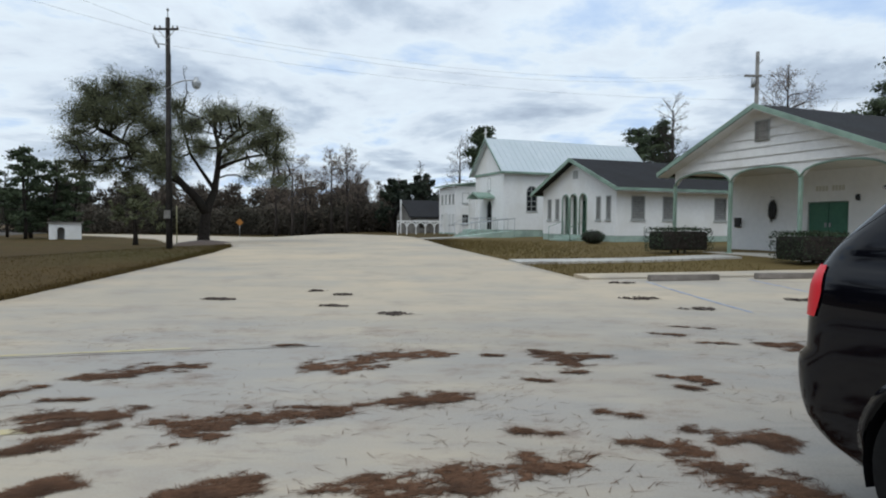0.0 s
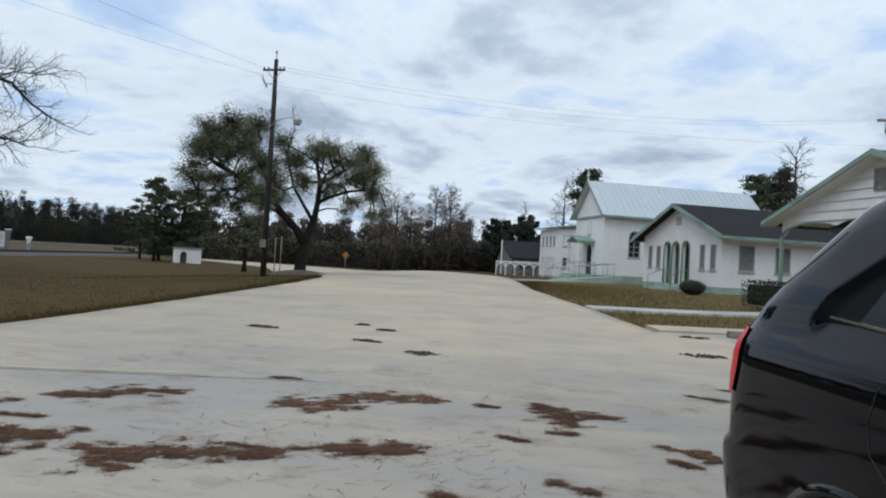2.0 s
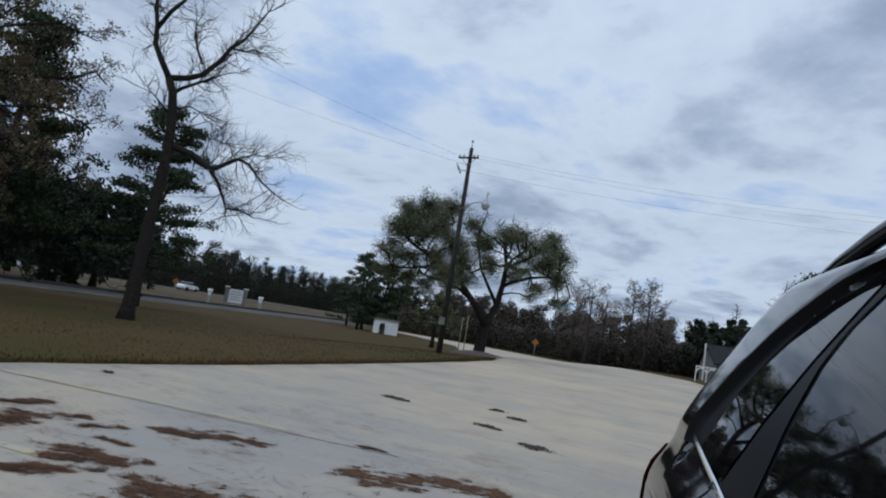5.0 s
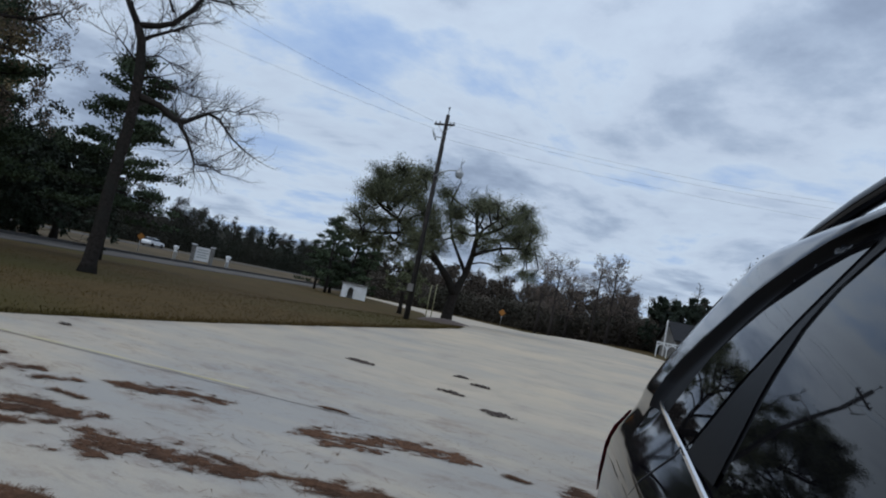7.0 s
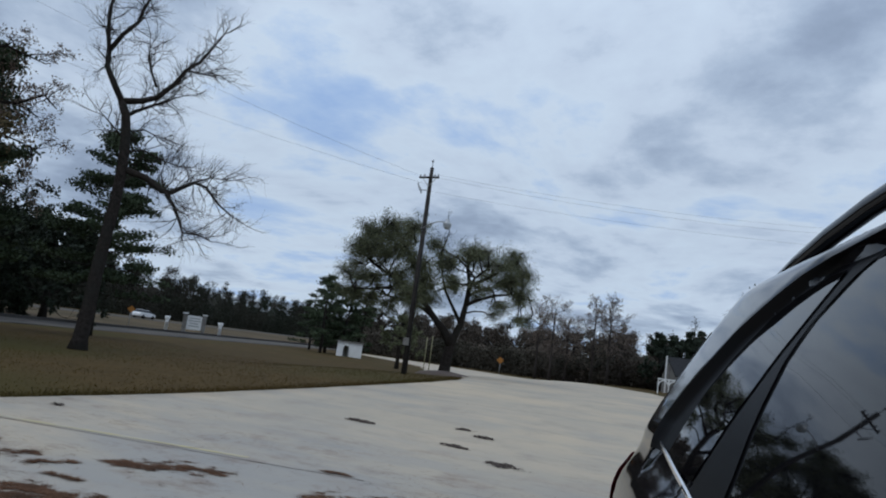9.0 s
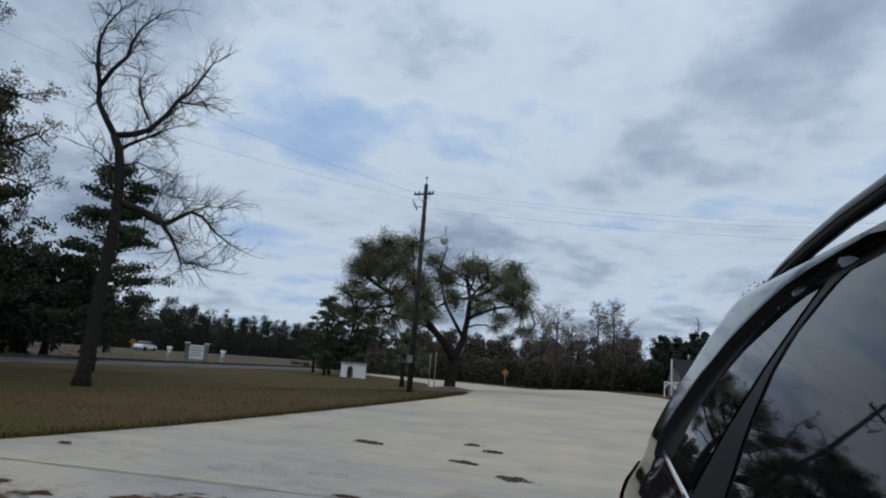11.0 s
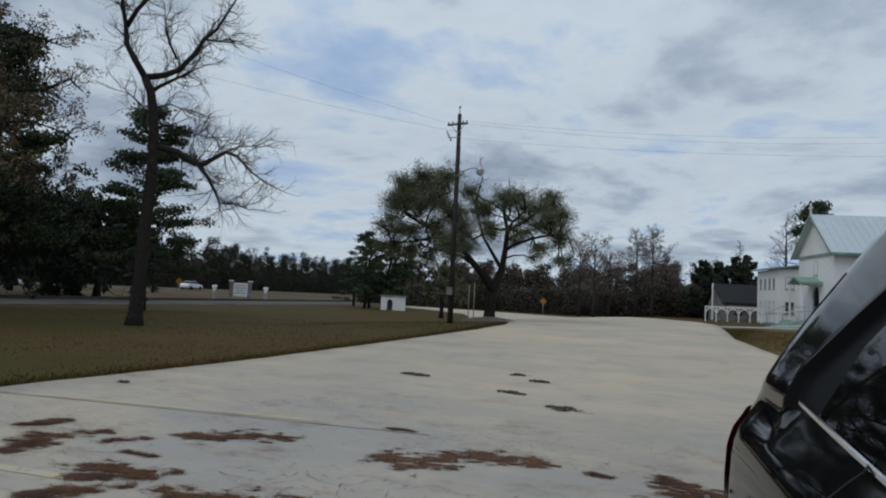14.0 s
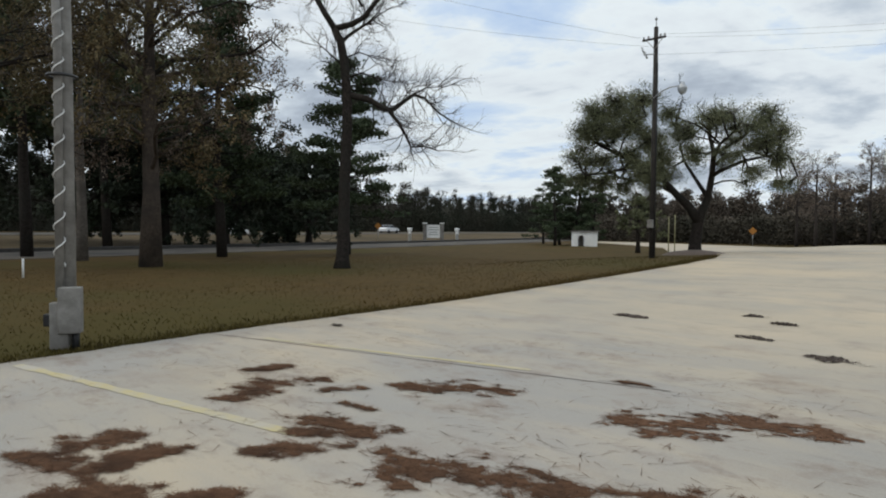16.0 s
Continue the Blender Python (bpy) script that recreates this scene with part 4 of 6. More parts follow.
    for y in (1.25, 4.25):
        r = new("railing"); r.parent = b
        tube_object("top_rail", [(-0.05, y, zs + 0.95), (-1.65, y, zs + 0.95), (-3.0, y, 0.3 + 0.9)], 0.03, GALV, r, 6)
        for x, z in ((-0.1, zs), (-0.6, zs), (-1.1, zs), (-1.65, zs)):
            tube_object("baluster", [(x, y, z), (x, y, zs + 0.95)], 0.02, GALV, r, 6)
        tube_object("baluster", [(-3.0, y, 0.1), (-3.0, y, 1.2)], 0.02, GALV, r, 6)
    # long ramp railing on the south side of the landing
    r = new("ramp"); r.parent = b
    part("ramp_slab", prism(bmesh.new(), [(0.3, -1.6, -0.2), (0.3, -1.6, 0.9), (-4.5, -1.6, 0.42), (-4.5, -1.6, -0.2)], (0, 1.3, 0)), SKIRT, r)
    for y in (-1.55, -0.35):
        tube_object("top_rail", [(0.3, y, 1.85), (-4.4, y, 1.35)], 0.03, GALV, r, 6)
        for i in range(6):
            x = 0.25 - i * 0.92
            tube_object("baluster", [(x, y, 0.85 + x * 0.1), (x, y, 1.83 + x * 0.105)], 0.02, GALV, r, 6)
    return b


church()


def annex():
    b = house("two_storey_house", (1.0, 65.6), "white two-storey house with low green roof")
    W, L = 4.9, 9.0
    bm = bmesh.new()
    ny = [0.75, 1.75, 2.85, 3.95]
    wall(bm, (0, W), (0, 0.2), 0.2, -0.2, lambda c: 5.25, [(W - y - 0.22, W - y + 0.22, 3.5, 4.5, 0) for y in ny] + [(W - y - 0.22, W - y + 0.22, 1.3, 2.4, 0) for y in ny[:2] + ny[3:]] + [(W - 2.85 - 0.4, W - 2.85 + 0.4, 0.45, 2.5, 0)])
    wall(bm, (0, 0), (L, 0), 0.2, -0.2, lambda c: 5.25, [(a - 0.38, a + 0.38, z, z + 1.1, 0) for a in (1.05, 3.2) for z in (1.3, 3.5)])
    wall(bm, (L, W), (0.2, W), 0.2, -0.2, lambda c: 5.25)
    wall(bm, (L, 0.2), (L, W - 0.2), 0.2, -0.2, lambda c: 5.25)
    part("wall", weld(bm), WHITE, b)
    for y in ny:
        window(b, (0, y), False, 0.44, 3.5, 4.5, "bars")
        if y != 2.85:
            window(b, (0, y), False, 0.44, 1.3, 2.4, "bars")
    part("door", boxed(0.08, 0.13, 2.46, 3.24, 0.45, 2.49), GREENDOOR, b, "dark green door")
    for a in (1.05, 3.2):
        for z in (1.3, 3.5):
            window(b, (a, 0), True, 0.76, z, z + 1.1, "bars")
    bm = bmesh.new()
    prism(bm, [(-0.45, -0.45, 5.26), (-0.45, W + 0.45, 5.26), (L + 0.4, W + 0.45, 6.6), (L + 0.4, -0.45, 6.6)], (0, 0, 0.14))
    part("roof", bm, GREEN, b, "low green sheet roof")
    part("wall", prism(bmesh.new(), [(0.05, 0.02, 5.25), (L, 0.02, 5.25), (L, 0.02, 6.5), (0.05, 0.02, 5.28)], (0, 0.12, 0)), SKIRT, b, "green boarded gable strip")
    part("skirt", boxed(-0.02, -0.002, 0, W, -0.2, 0.5), SKIRT, b)
    return b


annex()


def far_cottage():
    b = house("far_cottage", (-4.1, 76), "low house with a dark shingle roof behind a white arched fence")
    wl = bmesh.new()
    wall(wl, (0, 0), (6.5, 0), 0.2, -0.2, lambda c: 2.3, [(1.0, 1.9, 0.9, 2.0, 0), (3.8, 4.7, 0.9, 2.0, 0)])
    wall(wl, (0, 6), (0, 0.2), 0.2, -0.2, lambda c: 2.3 + 1.9 * (1 - abs(c - 2.9) / 2.9))
    part("wall", weld(wl), GREYWOOD, b)
    gable_roof("roof", -0.4, 7.0, -0.6, 6.6, 2.25, 4.3, SHINGLE, b)
    part("porch_rail", boxed(0.0, 6.5, -1.2, -1.1, 1.6, 1.9), FRAME, b)
    part("vent_pipe", boxed(-0.75, -0.6, 2.0, 2.15, -0.2, 4.3), WHITE, b)
    f = thing("garden_fence", Matrix.Translation((-5.0, 66.5, lie(-5.0, 66.5))) @ Matrix.Rotation(radians(4), 4, "Z"), "white arched garden fence panels beside the drive", "fence")
    for i in range(6):
        x = i * 0.95
        part("post", boxed(x - 0.05, x + 0.05, -0.05, 0.05, -0.2, 1.35), WHITE, f)
        if i < 5:
            tube_object("arch", [(x + 0.475 - 0.42 * math.cos(math.pi * k / 10), 0, 0.75 + 0.45 * math.sin(math.pi * k / 10)) for k in range(11)], 0.06, WHITE, f, 5)
    part("rail", boxed(-0.05, 4.8, -0.03, 0.03, 1.28, 1.4), WHITE, f)


far_cottage()


def pump_house():
    e = thing("pump_house", Matrix.Translation((-35.5, 59.8, lie(-35.5, 59.8))) @ Matrix.Rotation(radians(32), 4, "Z"), "small white flat-roofed shelter with a dark arched opening", "shelter")
    bm = bmesh.new()
    wall(bm, (-1.3, -0.9), (1.3, -0.9), 0.2, -0.3, lambda c: 1.45, [(0.65, 1.25, -0.29, 1.1, 0.3)])
    wall(bm, (1.3, -0.7), (1.3, 0.9), 0.2, -0.3, lambda c: 1.45)
    wall(bm, (-1.1, 0.7), (1.1, 0.7), 0.2, -0.3, lambda c: 1.45)
    wall(bm, (-1.1, -0.7), (-1.1, 0.9), 0.2, -0.3, lambda c: 1.45)
    part("wall", weld(bm), WHITE, e)
    part("roof", boxed(-1.45, 1.45, -1.05, 1.05, 1.452, 1.55, bevel=0.02), GREYWOOD, e)


pump_house()


def monument_sign():
    e = thing("monument_sign", Matrix.Translation((-60.5, 62.4, lie(-60.5, 62.4))) @ Matrix.Rotation(radians(45), 4, "Z"), "white sign board between grey piers across the road", "sign")
    for x in (-1.15, 1.15):
        part("pier", boxed(x - 0.25, x + 0.25, -0.25, 0.25, -0.2, 2.3, bevel=0.02), GREYWOOD, e)
        part("cap", boxed(x - 0.32, x + 0.32, -0.32, 0.32, 2.302, 2.45), WHITE, e)
    part("board", boxed(-0.88, 0.88, -0.08, 0.08, 0.4, 2.15, bevel=0.02), WHITE, e)
    bm = bmesh.new()
    for i, w in enumerate((0.6, 0.7, 0.5, 0.62)):
        box(bm, -w, w, -0.092, -0.082, 1.75 - i * 0.32, 1.88 - i * 0.32)
    part("lettering", bm, FRAME, e, "grey lettering too small to read")
    for x in (-3.2, 3.2):
        q = thing("garden_statue", Matrix.Translation((-60.5 + x * 0.7, 62.4 + x * 0.7, lie(-60.5, 62.4))), "small white urn on a post beside the sign", "urn")
        lathe("urn", [(0.0, -0.1), (0.2, 0.0), (0.2, 0.9), (0.28, 0.95), (0.12, 1.05), (0.3, 1.4), (0.34, 1.7), (0.0, 1.75)], WHITE, q, 14)


monument_sign()

# ---- parked car ----


def lerp_table(tab, z):
    if z <= tab[0][0]:
        return tab[0][1]
    for (a, u), (b, v) in zip(tab, tab[1:]):
        if z <= b:
            return u + (v - u) * (z - a) / (b - a)
    return tab[-1][1]


CAR_W = [(0.26, 0.83), (0.34, 0.885), (0.45, 0.92), (0.60, 0.935), (0.75, 0.95), (0.88, 0.958), (0.98, 0.960), (1.06, 0.956), (1.10, 0.945), (1.145, 0.916), (1.19, 0.884),
         (1.215, 0.876), (1.30, 0.842), (1.40, 0.797), (1.50, 0.748), (1.56, 0.716), (1.59, 0.69), (1.615, 0.645), (1.645, 0.56), (1.675, 0.43), (1.697, 0.27), (1.705, 0.02)]
CAR_R = [(0.26, 0.24), (0.34, 0.08), (0.42, 0.01), (0.52, -0.025), (0.62, -0.032), (0.70, -0.028), (0.735, -0.01), (0.76, 0.03), (0.90, 0.045), (1.05, 0.06), (1.15, 0.075), (1.20, 0.105),
         (1.30, 0.19), (1.46, 0.335), (1.545, 0.42), (1.59, 0.48), (1.615, 0.53), (1.645, 0.60), (1.675, 0.70), (1.697, 0.8), (1.705, 0.85)]
CAR_F = [(0.26, 4.60), (0.40, 4.78), (0.70, 4.82), (0.85, 4.78), (0.95, 4.68), (1.02, 4.45), (1.07, 4.05), (1.11, 3.70), (1.15, 3.58), (1.30, 3.36), (1.46, 3.05), (1.55, 2.88), (1.62, 2.70), (1.66, 2.5), (1.69, 2.4), (1.705, 2.27)]
CORNER = 0.37
# rear edge of the window area at each height
OPENING = [(1.205, 0.60), (1.28, 0.63), (1.39, 0.79), (1.463, 0.90), (1.52, 1.05), (1.54, 1.12), (1.557, 1.25), (1.57, 1.5)]


def car_half(z, s):
    """Half width of the body at height z and s metres from its rear."""
    w = lerp_table(CAR_W, z) - 0.012 * S((1.0 - s) / 0.9)
    if 1.13 < z < 1.66:
        e = lerp_table(OPENING, z)
        w += 0.024 * S((z - 1.13) / 0.12) * (S((e + 0.07 - s) / 0.075) if z < 1.572 else S((1.66 - z) / 0.09))
    r, f = lerp_table(CAR_R, z), lerp_table(CAR_F, z)
    c = max(0.0, 1 - (s - r) / CORNER)
    c2 = max(0.0, 1 - (f - s) / 1.0)
    c = min(1.0, max(c, c2))
    return w * max(0.0, 1 - c ** 4.2) ** (1 / 4.2)


def suv():
    e = thing("suv", Matrix.Translation((2.587, 3.07, 0)) @ Matrix.Rotation(radians(-77), 4, "Z"), "glossy black sport utility vehicle parked on the concrete", "car")
    zs = steps((0.26, 0.90, 0.035), (0.90, 1.2, 0.03), (1.2, 1.62, 0.02), (1.62, 1.705, 0.01))
    cs = [0, .08, .16, .24, .32, .4, .48, .55, .62, .68, .74, .79, .84, .88, .915, .945, .965, .98, .99, .996, 1.0]
    vs = []
    ring = None
    wheels = (0.89, 3.80)
    for z in zs:
        r, f = lerp_table(CAR_R, z), lerp_table(CAR_F, z)
        pts = [r + CORNER * (1 - c) for c in cs[::-1]]
        a, b = r + CORNER, f - 1.0
        n = 72
        pts += [a + (b - a) * (i / n) ** 1.5 for i in range(1, n)]
        pts += [f - 1.0 * (1 - c) for c in cs]
        half = [(s, car_half(z, s)) for s in pts]
        loop = [(s, -w) for s, w in half] + [(s, w) for s, w in half[::-1]][1:-1]
        ring = len(loop)
        for s, y in loop:
            zz = z
            if abs(y) > 0.55:
                for wc in wheels:
                    dx, dz = s - wc, z - 0.348
                    d = math.hypot(dx, dz)
                    if 0.37 < d < 0.44:
                        s, zz = wc + dx / d * 0.405, 0.348 + dz / d * 0.405
            vs.append((s, y, zz))
    fs = []
    for j in range(len(zs) - 1):
        for i in range(ring):
            q = (j * ring + i, j * ring + (i + 1) % ring, (j + 1) * ring + (i + 1) % ring, (j + 1) * ring + i)
            if all(abs(vs[k][1]) > 0.5 for k in q):
                if any(all(math.hypot(vs[k][0] - wc, vs[k][2] - 0.348) < 0.4065 for k in q) for wc in wheels):
                    continue
            fs.append(q)
    fs.append(tuple(range((len(zs) - 1) * ring, len(zs) * ring)))
    fs.append(tuple(range(ring))[::-1])
    raw("body", vs, fs, PAINT, e, True)

    def on(s, z, off, side=-1):
        back = max(0.0, 1 - (s - lerp_table(CAR_R, z)) / 0.2)
        return (s - 1.3 * off * back, side * (car_half(z, s) + off), z)

    def sheet(name, rows, off, material, side=-1, label="", cols=8, parent=e):
        """A skin on the body's side; rows of (height, from, to)."""
        v, f = [], []
        for z, a, b in rows:
            for i in range(cols + 1):
                v.append(on(a + (b - a) * i / cols, z, off, side))
        w = cols + 1
        for j in range(len(rows) - 1):
            for i in range(cols):
                k = j * w + i
                f.append((k, k + 1, k + w + 1, k + w) if side < 0 else (k, k + w, k + w + 1, k + 1))
        return tagged(raw(name, v, f, material, parent, True), label)

    belt = [(0.0, 1.236), (0.667, 1.233), (1.052, 1.204), (1.30, 1.188), (2.0, 1.145), (3.2, 1.12), (3.5, 1.11)]
    arch = [(1.205, 0.785), (1.262, 0.815), (1.345, 0.85), (1.42, 0.93), (1.485, 1.03), (1.515, 1.12), (1.535, 1.25), (1.55, 1.45)]
    div1 = [(1.16, 1.075), (1.217, 1.105), (1.32, 1.152), (1.42, 1.205), (1.51, 1.262), (1.56, 1.29)]
    div2 = [(1.17, 1.325), (1.246, 1.305), (1.334, 1.27), (1.40, 1.258), (1.453, 1.27), (1.518, 1.335), (1.55, 1.40)]
    hs = steps((1.205, 1.53, 0.023))
    for side in (-1, 1):
        sheet("window_surround", [(z, lerp_table(OPENING, z) + 0.004, 3.42 - (z - 1.2) * 1.55) for z in steps((1.205, 1.565, 0.012))], 0.003, PLASTIC, side, "matt black window surround", 110)
        sheet("quarter_window", [(z, lerp_table(arch, z), lerp_table(div1, z) - 0.012) for z in hs if lerp_table(div1, z) - 0.012 > lerp_table(arch, z)], 0.006, TINT, side, "dark tinted quarter window")
        low = [1.188] + steps((1.202, 1.535, 0.02))
        sheet("pillar_trim", [(z, lerp_table(div1, z) + 0.006, lerp_table(div2, z) - 0.022) for z in low], 0.006, PLASTIC, side, "satin black pillar panel", 4)
        sheet("door_window", [(z, lerp_table(div2, z), 2.12 - (z - 1.2) * 0.05) for z in low], 0.006, TINT, side, "dark tinted rear door glass", 16)
        sheet("door_window", [(z, 2.24 - (z - 1.2) * 0.05, 3.30 - (z - 1.2) * 1.5) for z in low], 0.006, TINT, side, "dark tinted front door glass", 16)
        # bright strip under the windows
        pts = []
        for i in range(49):
            s = 0.667 + (3.35 - 0.667) * i / 48
            pts.append(Vector(on(s, lerp_table(belt, s) - 0.012, 0.006, side)))
        v, f = [], []
        for p in pts:
            for dy, dz in ((0.0, -0.0048), (0.004, -0.0036), (0.004, 0.0036), (0.0, 0.0048)):
                v.append((p.x, p.y + side * dy, p.z + dz))
        for i in range(len(pts) - 1):
            for k in range(3):
                a = i * 4 + k
                f.append((a, a + 4, a + 5, a + 1))
        tagged(raw("belt_moulding", v, f, CHROME, e), "bright chrome strip")
        v = [on(1.066, z, k, side) for z, k in ((1.1815, 0.0105), (1.1945, 0.0105))]
        tube_object("belt_joint", v, 0.002, BLACK, e, 5)
        # panel gaps
        gap = [(1.06, 1.205), (1.052, 1.19), (1.025, 1.155), (1.0, 1.115), (0.968, 1.06), (0.945, 0.98), (0.955, 0.90), (1.02, 0.845), (1.15, 0.76), (1.27, 0.62), (1.33, 0.45), (1.335, 0.36)]
        tube_object("door_gap", [on(s, z, 0.0005, side) for s, z in gap], 0.0017, BLACK, e, 5)
        tube_object("door_gap", [on(2.17, z, 0.0005, side) for z in steps((0.36, 1.15, 0.05))], 0.0017, BLACK, e, 5)
        tube_object("door_gap", [on(3.3 - 0.05 * (z < 0.8), z, 0.0005, side) for z in steps((0.36, 1.1, 0.05))], 0.0017, BLACK, e, 5)
        tube_object("sill_gap", [on(s, 0.375, 0.0005, side) for s in steps((1.34, 3.35, 0.1))], 0.0016, BLACK, e, 5)
        tube_object("tailgate_gap", [on(lerp_table(CAR_R, z) + 0.10 + 0.12 * S((z - 1.15) / 0.3), z, 0.0005, side) for z in steps((0.80, 1.48, 0.04))], 0.0016, BLACK, e, 5)
        # tail lamp round the corner
        rows = []
        for z in steps((0.915, 1.15, 0.0235)):
            k = (z - 0.915) / 0.235
            rows.append((z, lerp_table(CAR_R, z) + 0.012, 0.25 + 0.015 * k + 0.03 * math.sin(k * 3.14)))
        lamp = sheet("tail_lamp", rows, 0.008, REDLENS, side, "red tail lamp", 22)
        # handles
        for s0, zc in ((1.05, 1.005), (2.33, 0.965)):
            pts = [on(s0 + 0.2 * i / 8, zc + 0.004 * math.sin(i / 8 * 3.14), 0.012 + 0.028 * math.sin(i / 8 * 3.14) ** 0.5, side) for i in range(9)]
            tube_object("door_handle", pts, [0.012, 0.016, 0.017, 0.017, 0.017, 0.017, 0.017, 0.016, 0.012], CHROME, e, 10)
            # flat dark ellipse painted for the shade in the handle's hollow
            sheet("handle_recess_shade", [(zc + 0.036 * k, s0 + 0.10 - 0.075 * math.sqrt(1 - k * k), s0 + 0.10 + 0.075 * math.sqrt(1 - k * k)) for k in (-0.99, -0.85, -0.5, 0.0, 0.5, 0.85, 0.99)], 0.002, PLASTIC, side)
        # roof rails
        rail = new("roof_rail"); rail.parent = e
        pts = [(0.58, side * 0.66, 1.585), (0.68, side * 0.658, 1.604), (0.80, side * 0.655, 1.624), (0.95, side * 0.65, 1.65), (1.1, side * 0.645, 1.668), (1.9, side * 0.64, 1.70), (2.4, side * 0.64, 1.675), (2.58, side * 0.645, 1.63), (2.66, side * 0.65, 1.595)]
        tube_object("bar", pts, [0.006, 0.014, 0.018, 0.018, 0.018, 0.018, 0.018, 0.02, 0.014], PAINT, rail, 10)
        part("foot", boxed(0.74, 0.86, side * 0.662 - 0.012, side * 0.662 + 0.018, 1.56, 1.605, bevel=0.008), PLASTIC, rail)
        for s in (1.9,):
            part("foot", boxed(s - 0.06, s + 0.06, side * 0.64 - 0.02, side * 0.64 + 0.02, 1.58, 1.685, bevel=0.01), PLASTIC, rail)
        # wheel arch linings and lips
        for wc in wheels:
            v, f = [], []
            n = 26
            for i in range(n + 1):
                a = math.pi * (-0.12 + 1.24 * i / n)
                for r, dy in ((0.405, 0.004), (0.437, 0.002), (0.437, -0.02), (0.405, -0.03)):
                    s, z = wc + r * math.cos(a), 0.348 + r * math.sin(a)
                    v.append((s, side * (car_half(max(0.27, z), s) + dy), max(0.24, z)))
            for i in range(n):
                for k in range(3):
                    q = i * 4 + k
                    f.append((q, q + 4, q + 5, q + 1))
            tagged(raw("arch_lip", v, f, PAINT, e, True), "")
            v, f = [], []
            for i in range(n + 1):
                a = math.pi * (-0.1 + 1.2 * i / n)
                for y in (0.97, 0.62):
                    v.append((wc + 0.404 * math.cos(a), side * (y - 0.07), 0.348 + 0.404 * math.sin(a)))
            for i in range(n):
                f.append((2 * i, 2 * i + 1, 2 * i + 3, 2 * i + 2))
            raw("arch_lining", v, f, PLASTIC, e, True)
            wheel(e, wc, side)
    # rear pieces
    v, f = [], []
    sec = [(0.60, 1.612), (0.38, 1.598), (0.285, 1.575), (0.28, 1.565), (0.34, 1.55), (0.52, 1.555)]
    ys = steps((-0.66, 0.66, 0.06))
    for y in ys:
        k = 0.03 * (abs(y) / 0.66) ** 3
        for s, z in sec:
            v.append((s + k, y, z - 0.065 * (abs(y) / 0.66) ** 2))
    m = len(sec)
    for i in range(len(ys) - 1):
        for q in range(m):
            f.append((i * m + q, i * m + (q + 1) % m, (i + 1) * m + (q + 1) % m, (i + 1) * m + q))
    f += [tuple(range(m)), tuple((len(ys) - 1) * m + q for q in range(m))[::-1]]
    tagged(raw("spoiler", v, f, PAINT, e, True), "roof spoiler over the tailgate")
    v, f = [], []
    for z in steps((1.24, 1.50, 0.04)):
        for i in range(13):
            y = -0.6 + 0.1 * i
            v.append((lerp_table(CAR_R, z) - 0.004 + CORNER * (1 - max(0.0, 1 - (abs(y) / (lerp_table(CAR_W, z) - 0.05)) ** 4.2) ** (1 / 4.2)), y, z))
    for j in range(len(v) // 13 - 1):
        for i in range(12):
            a = j * 13 + i
            f.append((a, a + 13, a + 14, a + 1))
    tagged(raw("rear_window", v, f, TINT, e, True), "dark tinted rear window")
    part("number_plate", boxed(0.045, 0.058, -0.27, 0.27, 0.84, 0.97), WHITECAR, e)
    part("underbody", boxed(0.4, 4.5, -0.68, 0.68, 0.24, 0.45), PLASTIC, e)
    tube_object("exhaust", [(0.5, -0.5, 0.28), (0.14, -0.5, 0.29)], 0.035, CHROME, e, 12)
    for side in (-1, 1):
        pts = boxed(3.12, 3.3, side * 1.08 - 0.1, side * 1.08 + 0.1, 1.14, 1.34, bevel=0.05)
        box(pts, 3.18, 3.26, side * 0.90 - 0.06, side * 0.90 + 0.09, 1.15, 1.2)
        part("door_mirror", pts, PAINT, e, smooth=True)
    return e


